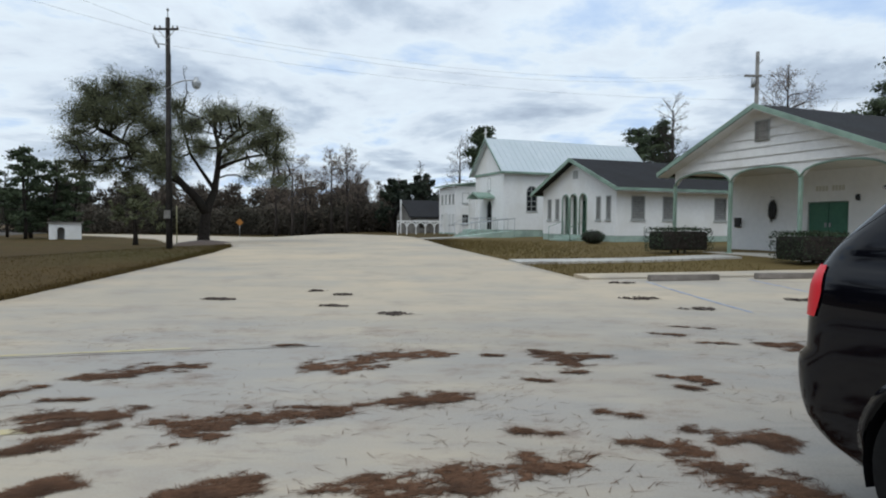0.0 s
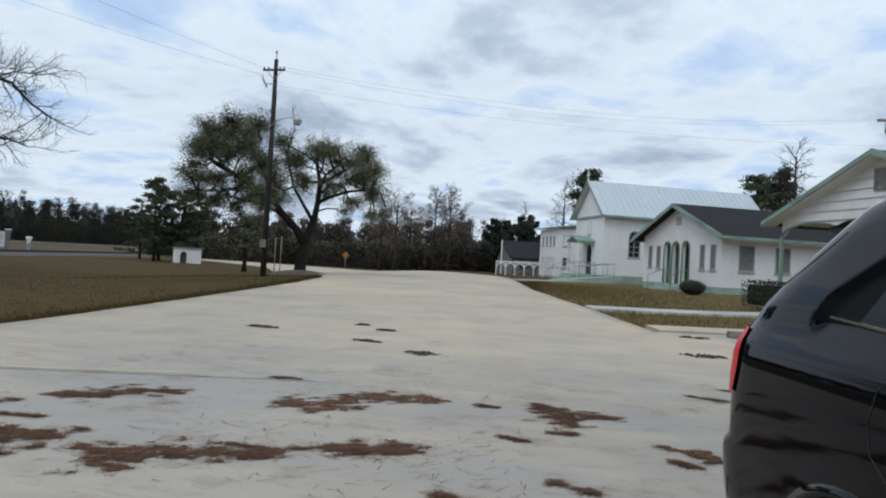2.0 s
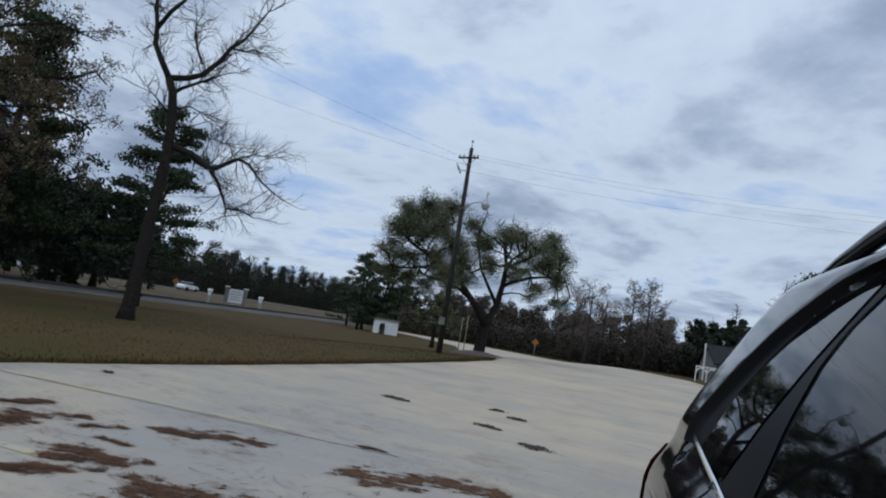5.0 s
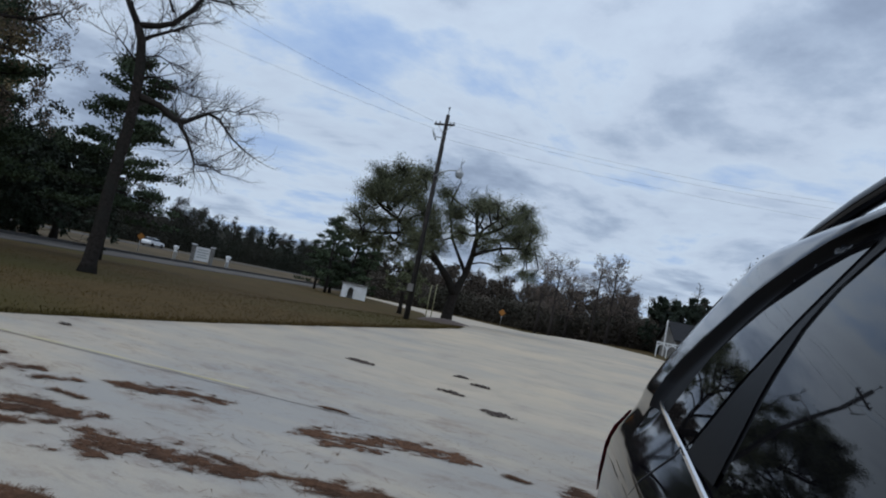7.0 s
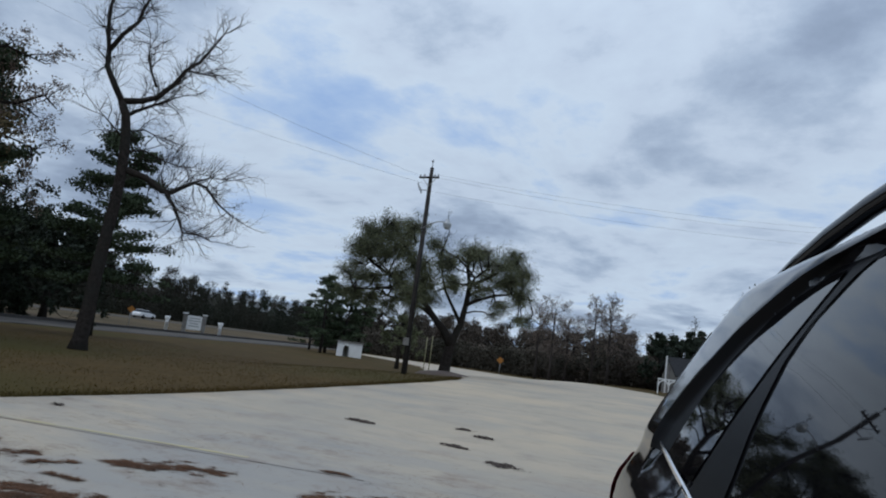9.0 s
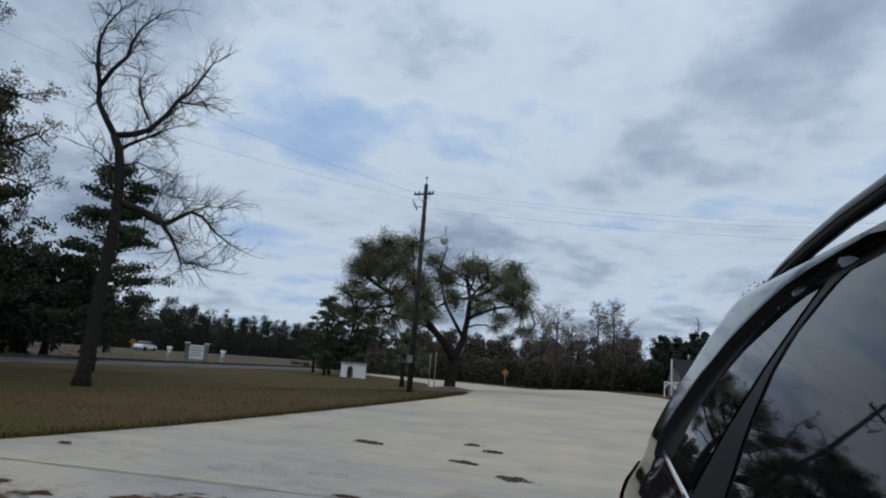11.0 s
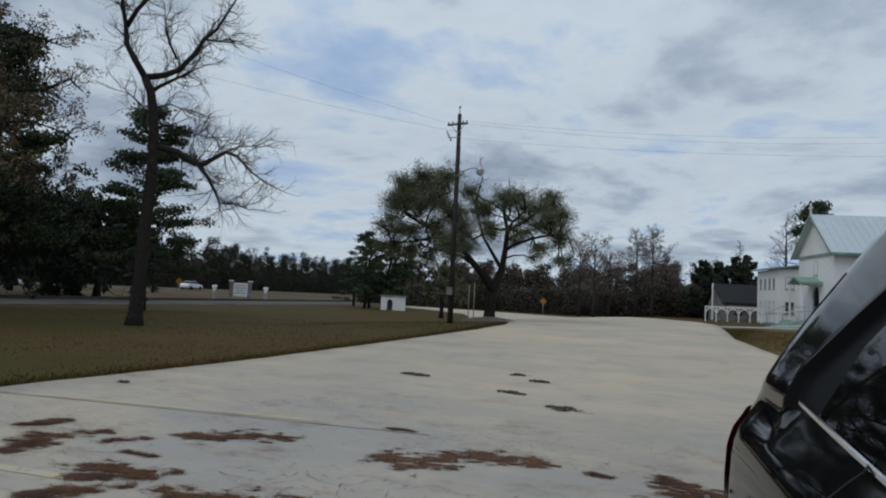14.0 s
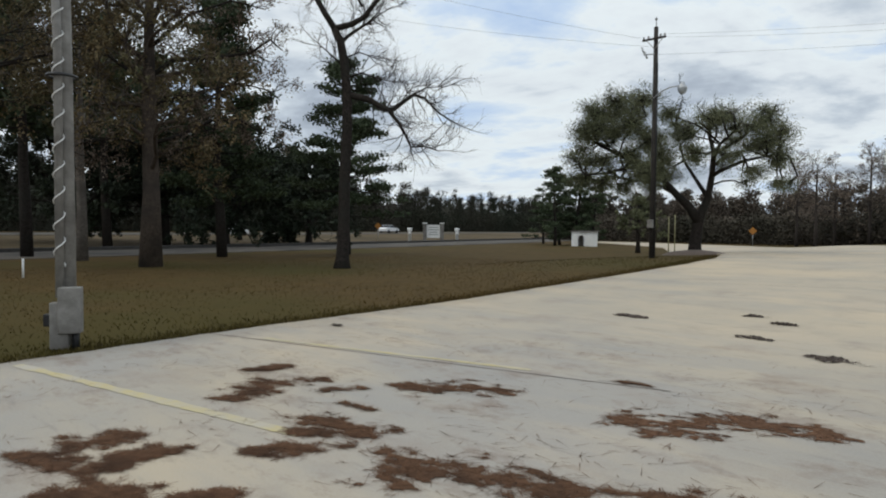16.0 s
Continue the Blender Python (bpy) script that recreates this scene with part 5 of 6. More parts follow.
def wheel(car, wc, side):
    w = new("wheel")
    w.parent = car
    w.matrix_local = pose(wc - 0.02, side * 0.805, 0.35)
    o = side
    prof = [(0.228, -0.11 * o), (0.27, -0.122 * o), (0.315, -0.115 * o), (0.342, -0.09 * o), (0.35, -0.04 * o), (0.35, 0.04 * o), (0.342, 0.09 * o), (0.318, 0.115 * o), (0.27, 0.122 * o), (0.228, 0.108 * o)]
    lathe("tyre", prof, RUBBER, w, 48, "y")
    rim = lathe("rim", [(0.234, 0.108 * o), (0.228, 0.118 * o), (0.217, 0.112 * o), (0.21, 0.085 * o)], ALLOY, w, 48, "y")
    # inner dish coloured black to stand in for the shade behind the spokes
    lathe("shaded_dish", [(0.21, 0.084 * o), (0.206, -0.02 * o), (0.11, 0.0), (0.0, 0.0)], BLACK, rim, 40, "y")
    bm = bmesh.new()
    for k in range(10):
        a = 2 * math.pi * k / 10 + (0.10 if k % 2 else -0.10)
        c, s = math.cos(a), math.sin(a)
        pr = [(0.045, -0.02), (0.213, -0.027), (0.213, 0.027), (0.045, 0.02)]
        vv = []
        for yy, sh in ((0.098 * o, 0.8), (0.06 * o, 1.0)):
            for r, t in pr:
                vv.append(bm.verts.new((c * r - s * t * sh, yy + (0.008 * o if r > 0.1 else -0.012 * o), s * r + c * t * sh)))
        for q in ((0, 1, 2, 3), (7, 6, 5, 4), (0, 4, 5, 1), (1, 5, 6, 2), (2, 6, 7, 3), (3, 7, 4, 0)):
            bm.faces.new([vv[i] for i in q])
    bmesh.ops.recalc_face_normals(bm, faces=bm.faces)
    part("spokes", bm, ALLOY, rim, "twin-spoke polished alloy")
    lathe("hub_cap", [(0.0, 0.1 * o), (0.04, 0.098 * o), (0.055, 0.085 * o), (0.06, 0.06 * o)], ALLOY, rim, 24, "y")
    return w


suv()

# ---- wheel stops ----


def wheel_stop(x, y, a):
    e = tagged(new("wheel_stop"), "weathered concrete wheel stop at the parking bay", "wheel stop", "wheel stops along the kerb")
    e.matrix_world = pose(x, y, lie(x, y), 0, 0, a)
    bm = bmesh.new()
    prism(bm, [(-0.85, -0.09, 0), (-0.85, 0.09, 0), (-0.85, 0.065, 0.13), (-0.85, -0.065, 0.13)], (1.7, 0, 0))
    bmesh.ops.bevel(bm, geom=bm.edges[:], offset=0.012, segments=2, affect="EDGES")
    part("block", bm, STOP, e)


for x, y in ((5.4, 14.25), (8.05, 14.82), (10.8, 15.4)):
    wheel_stop(x, y, 11)

# ---- utility poles and wires ----


def street_pole():
    x, y = -11.85, 27.38
    z = lie(x, y)
    e = thing("utility_pole", pose(x, y, z), "tall dark wooden utility pole with a street lamp", "pole")
    tube_object("pole", [(0, 0, -0.3), (0, 0, 4.5), (0.0, 0, 9.75)], [0.135, 0.112, 0.09], WOODPOLE, e, 14)
    arm = part("crossarm", boxed(-0.55, 0.5, -0.16, -0.08, 9.2, 9.28, bevel=0.01), WOODPOLE, e)
    for bx in (-0.5, -0.28, 0.26, 0.45):
        lathe("insulator", [(0.0, 9.27), (0.03, 9.27), (0.045, 9.33), (0.03, 9.38), (0.0, 9.40)], GALV, arm, 10).location = (bx, -0.12, 0.01)
    for sx in (-1, 1):
        tube_object("brace", [(0.35 * sx, -0.125, 9.2), (0.0, -0.12, 8.8)], 0.018, GALV, e, 6)
    tube_object("pole_pin", [(0, 0, 9.72), (0, 0, 10.05)], 0.025, GALV, e, 6)
    lathe("top_insulator", [(0.0, 10.05), (0.05, 10.05), (0.06, 10.12), (0.0, 10.18)], GALV, e, 10)
    # fuse cut-outs and a small can
    for bx, bz in ((-0.42, 8.65), (-0.30, 8.45)):
        tube_object("cutout", [(bx, -0.18, bz), (bx - 0.12, -0.2, bz + 0.3)], 0.04, GALV, e, 8)
    tube_object("cutout_arm", [(0, -0.12, 8.6), (-0.45, -0.18, 8.62)], 0.025, GALV, e, 6)
    tube_object("conduit", [(0.13, -0.06, 0.1), (0.13, -0.06, 5.2), (0.12, -0.05, 8.2)], 0.028, BLACK, e, 8)
    part("junction_box", boxed(-0.12, 0.12, -0.27, -0.13, 1.25, 1.6, bevel=0.01), GREYWOOD, e)
    lamp = new("street_lamp"); lamp.parent = e
    pts = [(0.0, -0.1, 6.75), (0.35, -0.12, 6.98), (0.75, -0.12, 7.1), (1.15, -0.12, 7.1)]
    tube_object("lamp_arm", pts, 0.028, GALV, lamp, 8)
    lathe("lamp_head", [(0.0, 7.24), (0.08, 7.23), (0.11, 7.12), (0.2, 7.02), (0.2, 6.98)], GALV, lamp, 16).location = (1.25, -0.12, 0)
    lathe("lamp_bowl", [(0.19, 6.975), (0.17, 6.85), (0.1, 6.76), (0.0, 6.74)], LAMPGLASS, lamp, 16).location = (1.25, -0.12, 0)


street_pole()


def back_pole():
    x, y = 20.8, 43.6
    e = thing("utility_pole", pose(x, y, lie(x, y)), "grey wooden utility pole behind the hall", "pole")
    tube_object("pole", [(0, 0, -0.3), (0, 0, 12.6)], [0.17, 0.12], GREYWOOD, e, 12)
    part("crossarm", boxed(-0.9, 0.25, -0.16, -0.06, 10.9, 11.05), GREYWOOD, e)
    tube_object("bracket", [(0.0, 0, 11.6), (0.35, 0, 12.1)], 0.03, GALV, e, 6)
    lathe("transformer", [(0.0, 10.2), (0.14, 10.2), (0.14, 10.8), (0.0, 10.84)], GALV, e, 12).location = (-0.35, -0.2, 0)


back_pole()


def service_pole():
    x, y = -7.28, 3.55
    e = thing("service_pole", pose(x + 0.11, y + 0.07, lie(x, y) - 0.05, 0, 0, 60), "weathered pole with grey meter boxes and a spiral of pale cord", "pole")
    tube_object("pole", [(0, 0, -0.3), (-0.02, 0, 3.0), (-0.06, 0, 6.6)], [0.095, 0.088, 0.08], GREYWOOD, e, 14)
    tube_object("conduit", [(-0.05, -0.13, 0.6), (-0.05, -0.125, 3.4), (-0.07, -0.12, 4.0)], 0.045, GREYWOOD, e, 10)
    part("meter_box", boxed(-0.13, 0.06, -0.25, -0.125, 0.02, 0.55, bevel=0.015), GREYWOOD, e)
    part("breaker_box", boxed(-0.04, 0.19, -0.28, -0.12, 0.2, 0.72, bevel=0.015), GREYWOOD, e)
    part("socket_box", boxed(-0.2, -0.12, -0.22, -0.12, 0.28, 0.42, bevel=0.015), BLACK, e)
    tube_object("lower_conduit", [(0.12, -0.17, -0.1), (0.12, -0.17, 0.3)], 0.04, BLACK, e, 8)
    pts = []
    for i in range(150):
        k = i / 149
        a = k * 10 * 2 * math.pi
        pts.append((-0.05 + 0.056 * math.cos(a), -0.128 + 0.056 * math.sin(a), 0.95 + 2.9 * k))
    tube_object("cord", pts, 0.008, PVC, e, 5)
    for z in (3.1, 4.4):
        tube_object("strap", [(0.15 * math.cos(i * 0.3927) - 0.03, 0.16 * math.sin(i * 0.3927) - 0.04, z) for i in range(17)], 0.02, BLACK, e, 5)


service_pole()
e = thing("ground_stake", pose(-23.4, 6.8, lie(-23.4, 6.8) - 0.05), "short white plastic stake in the lawn", "stake")
tube_object("stake", [(0, 0, -0.1), (0, 0, 0.62)], 0.035, PVC, e, 8)


def wire(a, b, sag, r=0.006):
    a, b = Vector(a), Vector(b)
    e = thing("power_line", Matrix.Translation(a), "thin dark overhead power line", "wire", "overhead wires")
    pts = [(b - a) * (i / 40) - Vector((0, 0, sag * 4 * (i / 40) * (1 - i / 40))) for i in range(41)]
    tube_object("cable", pts, r, BLACK, e, 4)


zt = lie(-11.85, 27.38)
wire((-12.5, 27.26, zt + 9.38), (-26.2, 12.5, 13.8), 0.35, 0.005)
wire((-11.9, 27.26, zt + 8.9), (-26.3, 12.8, 11.6), 0.35, 0.005)
wire((-11.55, 27.26, zt + 9.38), (20.3, 43.5, lie(20, 43) + 11.1), 1.0, 0.004)
wire((-12.2, 27.26, zt + 9.38), (20.0, 43.5, lie(20, 43) + 11.0), 1.2, 0.004)
wire((-11.85, 27.38, zt + 8.6), (24, 36, 8.6), 0.9, 0.004)

# ---- trees ----


def grow(rnd, vs, fs, tips, base, d, length, radius, level, spec):
    """One limb and, in turn, its branches; tips collects the ends of the finest."""
    n = 5 if level < 3 else 3
    if level >= 3 and "tw" in spec:
        vs, fs = spec["tw"]
    pts, rad = [Vector(base)], [radius]
    d = Vector(d).normalized()
    end = radius * (0.55 if level < spec["levels"] else 0.35)
    for i in range(n):
        d = (d + Vector((rnd.gauss(0, 1), rnd.gauss(0, 1), rnd.gauss(0, 1))) * spec["wiggle"] + Vector((0, 0, spec["rise"])) * (1 if level > 0 else 0.3)).normalized()
        pts.append(pts[-1] + d * length / n)
        rad.append(radius + (end - radius) * (i + 1) / n)
    sides = 8 if level == 0 else 6 if level == 1 else 4 if level == 2 else 3
    tube(vs, fs, pts, rad, sides, False)
    if level >= spec["levels"]:
        tips.append((pts[-1], d))
        tips.append((pts[len(pts) // 2], d))
        return
    k = spec["kids"][min(level, len(spec["kids"]) - 1)]
    for c in range(k):
        f = 1.0 if c == 0 else rnd.uniform(spec["from"], 1.0)
        i = min(n - 1, int(f * n))
        p = pts[i] + (pts[i + 1] - pts[i]) * (f * n - i) if f < 1 else pts[-1]
        sp = spec["spread"] * (0.45 if c == 0 else 1.0)
        q = (d + Vector((rnd.gauss(0, 1), rnd.gauss(0, 1), rnd.gauss(0, 0.7))).normalized() * sp).normalized()
        r = end * (0.95 if c == 0 else rnd.uniform(0.55, 0.85)) if f > 0.9 else rad[i] * rnd.uniform(0.4, 0.65)
        grow(rnd, vs, fs, tips, p, q, length * rnd.uniform(*spec["shrink"]), max(r, spec["thin"]), level + 1, spec)


def leaves(rnd, tips, per, spread, size, droop=0.0, flat=1.0):
    vs, fs = [], []
    for p, d in tips:
        for _ in range(per):
            c = p + Vector((rnd.gauss(0, spread), rnd.gauss(0, spread), rnd.gauss(0, spread * flat) - droop * rnd.random()))
            a = Vector((rnd.gauss(0, 1), rnd.gauss(0, 1), rnd.gauss(0, 1))).normalized()
            b = a.orthogonal().normalized()
            s = size * rnd.uniform(0.6, 1.3)
            k = len(vs)
            for m in (a * s, b * s * 0.5, a * -s, b * s * -0.5):
                q = c + m
                vs.append((q.x, q.y, q.z))
            fs.append((k, k + 1, k + 2, k + 3))
    return vs, fs


def live_oak():
    x, y = -13.2, 34.8
    e = thing("live_oak", pose(x, y, lie(x, y) - 0.05, 0, 0, 24), "spreading evergreen oak with a forked dark trunk beside the drive", "tree")
    # local x runs along the drive's edge, y away from it
    rnd = random.Random(21)
    vs, fs = [], []
    stems = [
        ([(0.0, 0, -0.3), (0.02, 0, 0.15), (0.05, 0, 0.7), (0.15, 0, 1.5), (0.33, 0, 2.2), (0.63, 0.1, 3.0), (0.8, 0.1, 4.2), (0.85, 0, 5.3), (0.6, 0, 6.3)], 0.42, 0.09),
        ([(0.2, 0, 1.7), (-0.3, -0.1, 2.5), (-0.9, -0.2, 3.1), (-1.5, -0.3, 3.8), (-2.5, -0.3, 4.6), (-3.9, -0.2, 5.3), (-5.0, -0.2, 5.9)], 0.27, 0.08),
        ([(-1.5, -0.3, 3.8), (-2.0, 0.5, 5.0), (-2.6, 0.9, 6.2), (-3.2, 1.0, 7.3)], 0.15, 0.05),
        ([(-2.5, -0.3, 4.6), (-3.4, -1.2, 4.5), (-4.4, -1.7, 4.2), (-5.4, -1.9, 4.1)], 0.12, 0.04),
        ([(-3.0, -0.3, 4.9), (-3.7, 1.2, 5.4), (-4.6, 1.9, 6.0)], 0.12, 0.04),
        ([(-0.9, -0.2, 3.1), (-1.8, 0.9, 3.7), (-2.9, 1.6, 4.0), (-4.0, 2.0, 4.2)], 0.12, 0.04),
        ([(0.6, 0.1, 3.0), (0.0, 0.6, 4.0), (-0.6, 0.9, 5.0), (-0.9, 1.0, 6.2)], 0.13, 0.05),
        ([(0.78, 0.1, 4.1), (1.3, -0.2, 4.4), (2.3, -0.4, 4.8), (3.3, -0.4, 5.0), (4.2, -0.4, 5.0)], 0.13, 0.04),
        ([(0.85, 0, 5.2), (1.8, 0.3, 5.8), (2.6, 0.4, 6.4), (3.4, 0.4, 7.0)], 0.11, 0.04),
        ([(0.8, 0.1, 4.6), (1.5, 1.2, 5.2), (2.6, 1.9, 5.6)], 0.10, 0.04),
        ([(0.82, 0.1, 4.8), (1.1, -1.1, 5.6), (1.8, -1.8, 6.2)], 0.10, 0.04)]
    nodes = []
    for pts, r0, r1 in stems:
        q = [Vector(p) for p in pts]
        n = len(q)
        tube(vs, fs, q, [r0 + (r1 - r0) * (i / (n - 1)) ** 0.75 for i in range(n)], 10)
        nodes += [q[i] + (q[i + 1] - q[i]) * f for i in range(1, n - 1) for f in (0.0, 0.5, 1.0)]
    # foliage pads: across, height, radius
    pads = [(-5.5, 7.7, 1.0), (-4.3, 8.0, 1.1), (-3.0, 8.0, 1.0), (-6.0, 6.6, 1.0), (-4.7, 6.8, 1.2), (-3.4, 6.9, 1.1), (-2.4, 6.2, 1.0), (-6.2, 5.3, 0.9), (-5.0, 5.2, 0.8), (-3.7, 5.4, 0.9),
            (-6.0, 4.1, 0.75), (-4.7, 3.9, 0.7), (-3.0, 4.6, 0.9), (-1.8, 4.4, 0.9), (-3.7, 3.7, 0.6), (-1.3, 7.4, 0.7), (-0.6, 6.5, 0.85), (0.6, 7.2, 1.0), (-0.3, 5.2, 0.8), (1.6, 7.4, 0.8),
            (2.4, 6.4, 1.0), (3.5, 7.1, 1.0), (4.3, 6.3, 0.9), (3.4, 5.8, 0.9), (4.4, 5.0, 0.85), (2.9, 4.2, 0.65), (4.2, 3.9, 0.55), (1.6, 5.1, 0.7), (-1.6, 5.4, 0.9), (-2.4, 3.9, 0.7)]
    lv, lf = [], []
    tv, tf = [], []
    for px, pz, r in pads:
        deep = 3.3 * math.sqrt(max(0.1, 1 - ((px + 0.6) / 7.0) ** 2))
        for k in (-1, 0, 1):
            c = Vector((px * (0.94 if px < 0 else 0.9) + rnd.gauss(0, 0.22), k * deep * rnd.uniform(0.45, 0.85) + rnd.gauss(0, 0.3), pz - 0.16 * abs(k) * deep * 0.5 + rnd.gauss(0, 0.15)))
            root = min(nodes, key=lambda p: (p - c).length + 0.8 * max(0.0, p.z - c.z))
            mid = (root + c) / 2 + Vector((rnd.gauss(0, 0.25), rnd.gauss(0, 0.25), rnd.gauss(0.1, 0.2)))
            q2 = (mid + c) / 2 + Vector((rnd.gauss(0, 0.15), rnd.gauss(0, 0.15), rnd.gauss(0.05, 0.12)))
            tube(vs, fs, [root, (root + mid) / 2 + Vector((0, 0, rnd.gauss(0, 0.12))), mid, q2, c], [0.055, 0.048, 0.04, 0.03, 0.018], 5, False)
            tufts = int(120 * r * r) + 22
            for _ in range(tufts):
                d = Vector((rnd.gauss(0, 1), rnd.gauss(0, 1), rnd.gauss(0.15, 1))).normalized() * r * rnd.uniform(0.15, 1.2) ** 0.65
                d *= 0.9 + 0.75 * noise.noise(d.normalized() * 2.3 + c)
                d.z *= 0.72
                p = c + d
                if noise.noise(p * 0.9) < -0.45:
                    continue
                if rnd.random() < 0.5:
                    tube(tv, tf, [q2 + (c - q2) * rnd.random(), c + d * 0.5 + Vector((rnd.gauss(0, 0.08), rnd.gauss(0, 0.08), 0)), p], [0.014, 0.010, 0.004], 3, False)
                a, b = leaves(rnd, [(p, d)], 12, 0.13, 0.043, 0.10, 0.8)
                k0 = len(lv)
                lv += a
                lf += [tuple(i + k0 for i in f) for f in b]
    # bare crooked limbs at the top
    spec = dict(levels=4, kids=[3, 3, 3, 3], wiggle=0.34, rise=0.0, spread=0.95, shrink=(0.5, 0.7), thin=0.012, **{"from": 0.35})
    for b, d in (((0.6, 0, 6.3), (0.2, 0, 1)), ((0.7, 0, 6.1), (-0.7, 0.1, 0.9)), ((0.8, 0, 5.8), (0.7, 0, 1)), ((-0.9, 1.0, 6.2), (0.1, 0, 1))):
        grow(rnd, vs, fs, [], b, d, 1.7, 0.07, 1, spec)
    raw("trunk", vs, fs, BARK, e, True)
    tagged(raw("twig_growth", tv, tf, BARK, e), kind="stuff")
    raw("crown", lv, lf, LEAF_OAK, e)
    m = thing("root_mound", pose(x + 0.3, y - 0.4, lie(x, y)), "low mound of dark soil round the oak's roots", "soil")
    lathe("mound", [(1.75, -0.12), (1.4, 0.05), (0.9, 0.13), (0.3, 0.2), (0.0, 0.2)], DIRT, m, 24)


live_oak()


def bare_tree():
    x, y = -20.9, 17.75
    e = thing("bare_tree", pose(x, y, lie(x, y) - 0.1, 0, 0, 53), "tall leafless tree with a forked crown and drooping limb", "tree")
    # local x runs across the view, z up
    rnd = random.Random(8)
    vs, fs, tips = [], [], []
    main = [(0, 0, -0.2), (0.03, 0, 0.5), (0.08, 0, 1.8), (0.1, 0, 3.6), (0.2, 0, 5.8), (0.2, 0, 7.3), (0.08, 0, 8.6), (-0.09, 0, 9.5), (-0.33, 0, 10.0)]
    tube(vs, fs, [Vector(p) for p in main], [0.44, 0.29, 0.255, 0.24, 0.22, 0.20, 0.19, 0.17, 0.15], 12)
    limbs = [
        ([(-0.3, 0, 9.95), (-0.77, 0.1, 10.7), (-1.1, 0.2, 11.3), (-1.19, 0.2, 12.1), (-1.36, 0.2, 12.8), (-1.45, 0.1, 13.8), (-1.3, 0.1, 14.6), (-0.9, 0.1, 15.4)], 0.14, 0.03),
        ([(-1.15, 0.2, 12.0), (-0.8, -0.1, 12.7), (-0.36, -0.3, 13.3), (-0.26, -0.3, 14.0), (0.0, -0.4, 14.7), (0.6, -0.4, 15.5)], 0.10, 0.025),
        ([(-0.33, 0, 10.0), (0.39, -0.1, 10.2), (0.91, -0.2, 10.5), (1.42, -0.3, 11.2), (1.76, -0.4, 11.9), (2.2, -0.4, 12.4), (2.63, -0.4, 13.3), (2.95, -0.4, 14.0)], 0.14, 0.03),
        ([(-0.09, 0, 9.4), (0.24, 0.2, 9.8), (0.75, 0.3, 10.2), (1.27, 0.4, 10.6), (1.65, 0.4, 10.9)], 0.09, 0.03),
        ([(0.8, -0.2, 10.9), (0.51, -0.3, 11.4), (0.3, -0.3, 12.0), (0.21, -0.3, 12.7)], 0.06, 0.02),
        ([(1.76, -0.4, 11.9), (2.3, 0.1, 12.1), (2.9, 0.2, 12.2)], 0.06, 0.02),
        ([(0.2, 0, 7.3), (1.1, -0.2, 7.1), (1.75, -0.3, 6.7), (2.11, -0.4, 6.7), (2.55, -0.5, 7.05), (2.91, -0.5, 7.3), (3.39, -0.5, 7.2), (3.99, -0.5, 6.6), (4.68, -0.5, 6.2)], 0.15, 0.028),
        ([(1.9, -0.3, 6.7), (2.32, -0.4, 6.15), (2.62, -0.5, 5.6), (2.83, -0.5, 5.15), (3.39, -0.5, 5.2), (3.96, -0.6, 5.0)], 0.085, 0.02),
        ([(2.91, -0.5, 7.3), (3.5, -0.2, 7.7), (4.3, 0.0, 7.8)], 0.04, 0.013),
        ([(0.15, 0, 8.0), (0.8, 0.3, 8.3), (1.6, 0.4, 8.1), (2.3, 0.5, 8.0)], 0.05, 0.015),
        ([(0.05, 0, 8.8), (0.7, -0.3, 9.0), (1.3, -0.3, 8.8)], 0.045, 0.014),
        ([(0.1, 0, 8.4), (-0.5, 0.2, 9.0), (-1.1, 0.2, 9.5)], 0.05, 0.016)]
    tw = ([], [])
    spec = dict(levels=5, kids=[3, 4, 4, 4], wiggle=0.24, rise=0.03, spread=0.85, shrink=(0.58, 0.85), thin=0.0055, tw=tw, **{"from": 0.2})
    for pts, r0, r1 in limbs:
        q = [Vector(p) for p in pts]
        n = len(q)
        tube(vs, fs, q, [r0 + (r1 - r0) * i / (n - 1) for i in range(n)], 7)
        for i in range(n - 1):
            for c in range(5):
                f = rnd.random()
                p = q[i] + (q[i + 1] - q[i]) * f
                if i == 0 and f < 0.5:
                    continue
                d = (q[i + 1] - q[i]).normalized() * 0.6 + Vector((rnd.gauss(0, 0.7), rnd.gauss(0, 0.7), rnd.gauss(0.15, 0.6)))
                grow(rnd, vs, fs, tips, p, d, rnd.uniform(0.55, 1.0), 0.025, 3, spec)
        grow(rnd, vs, fs, tips, q[-1], q[-1] - q[-2], 0.9, r1, 3, spec)
    raw("trunk", vs, fs, BARK, e, True)
    tagged(raw("twig_growth", *tw, TWIG, e), "fine bare grey twigs", kind="stuff")


bare_tree()


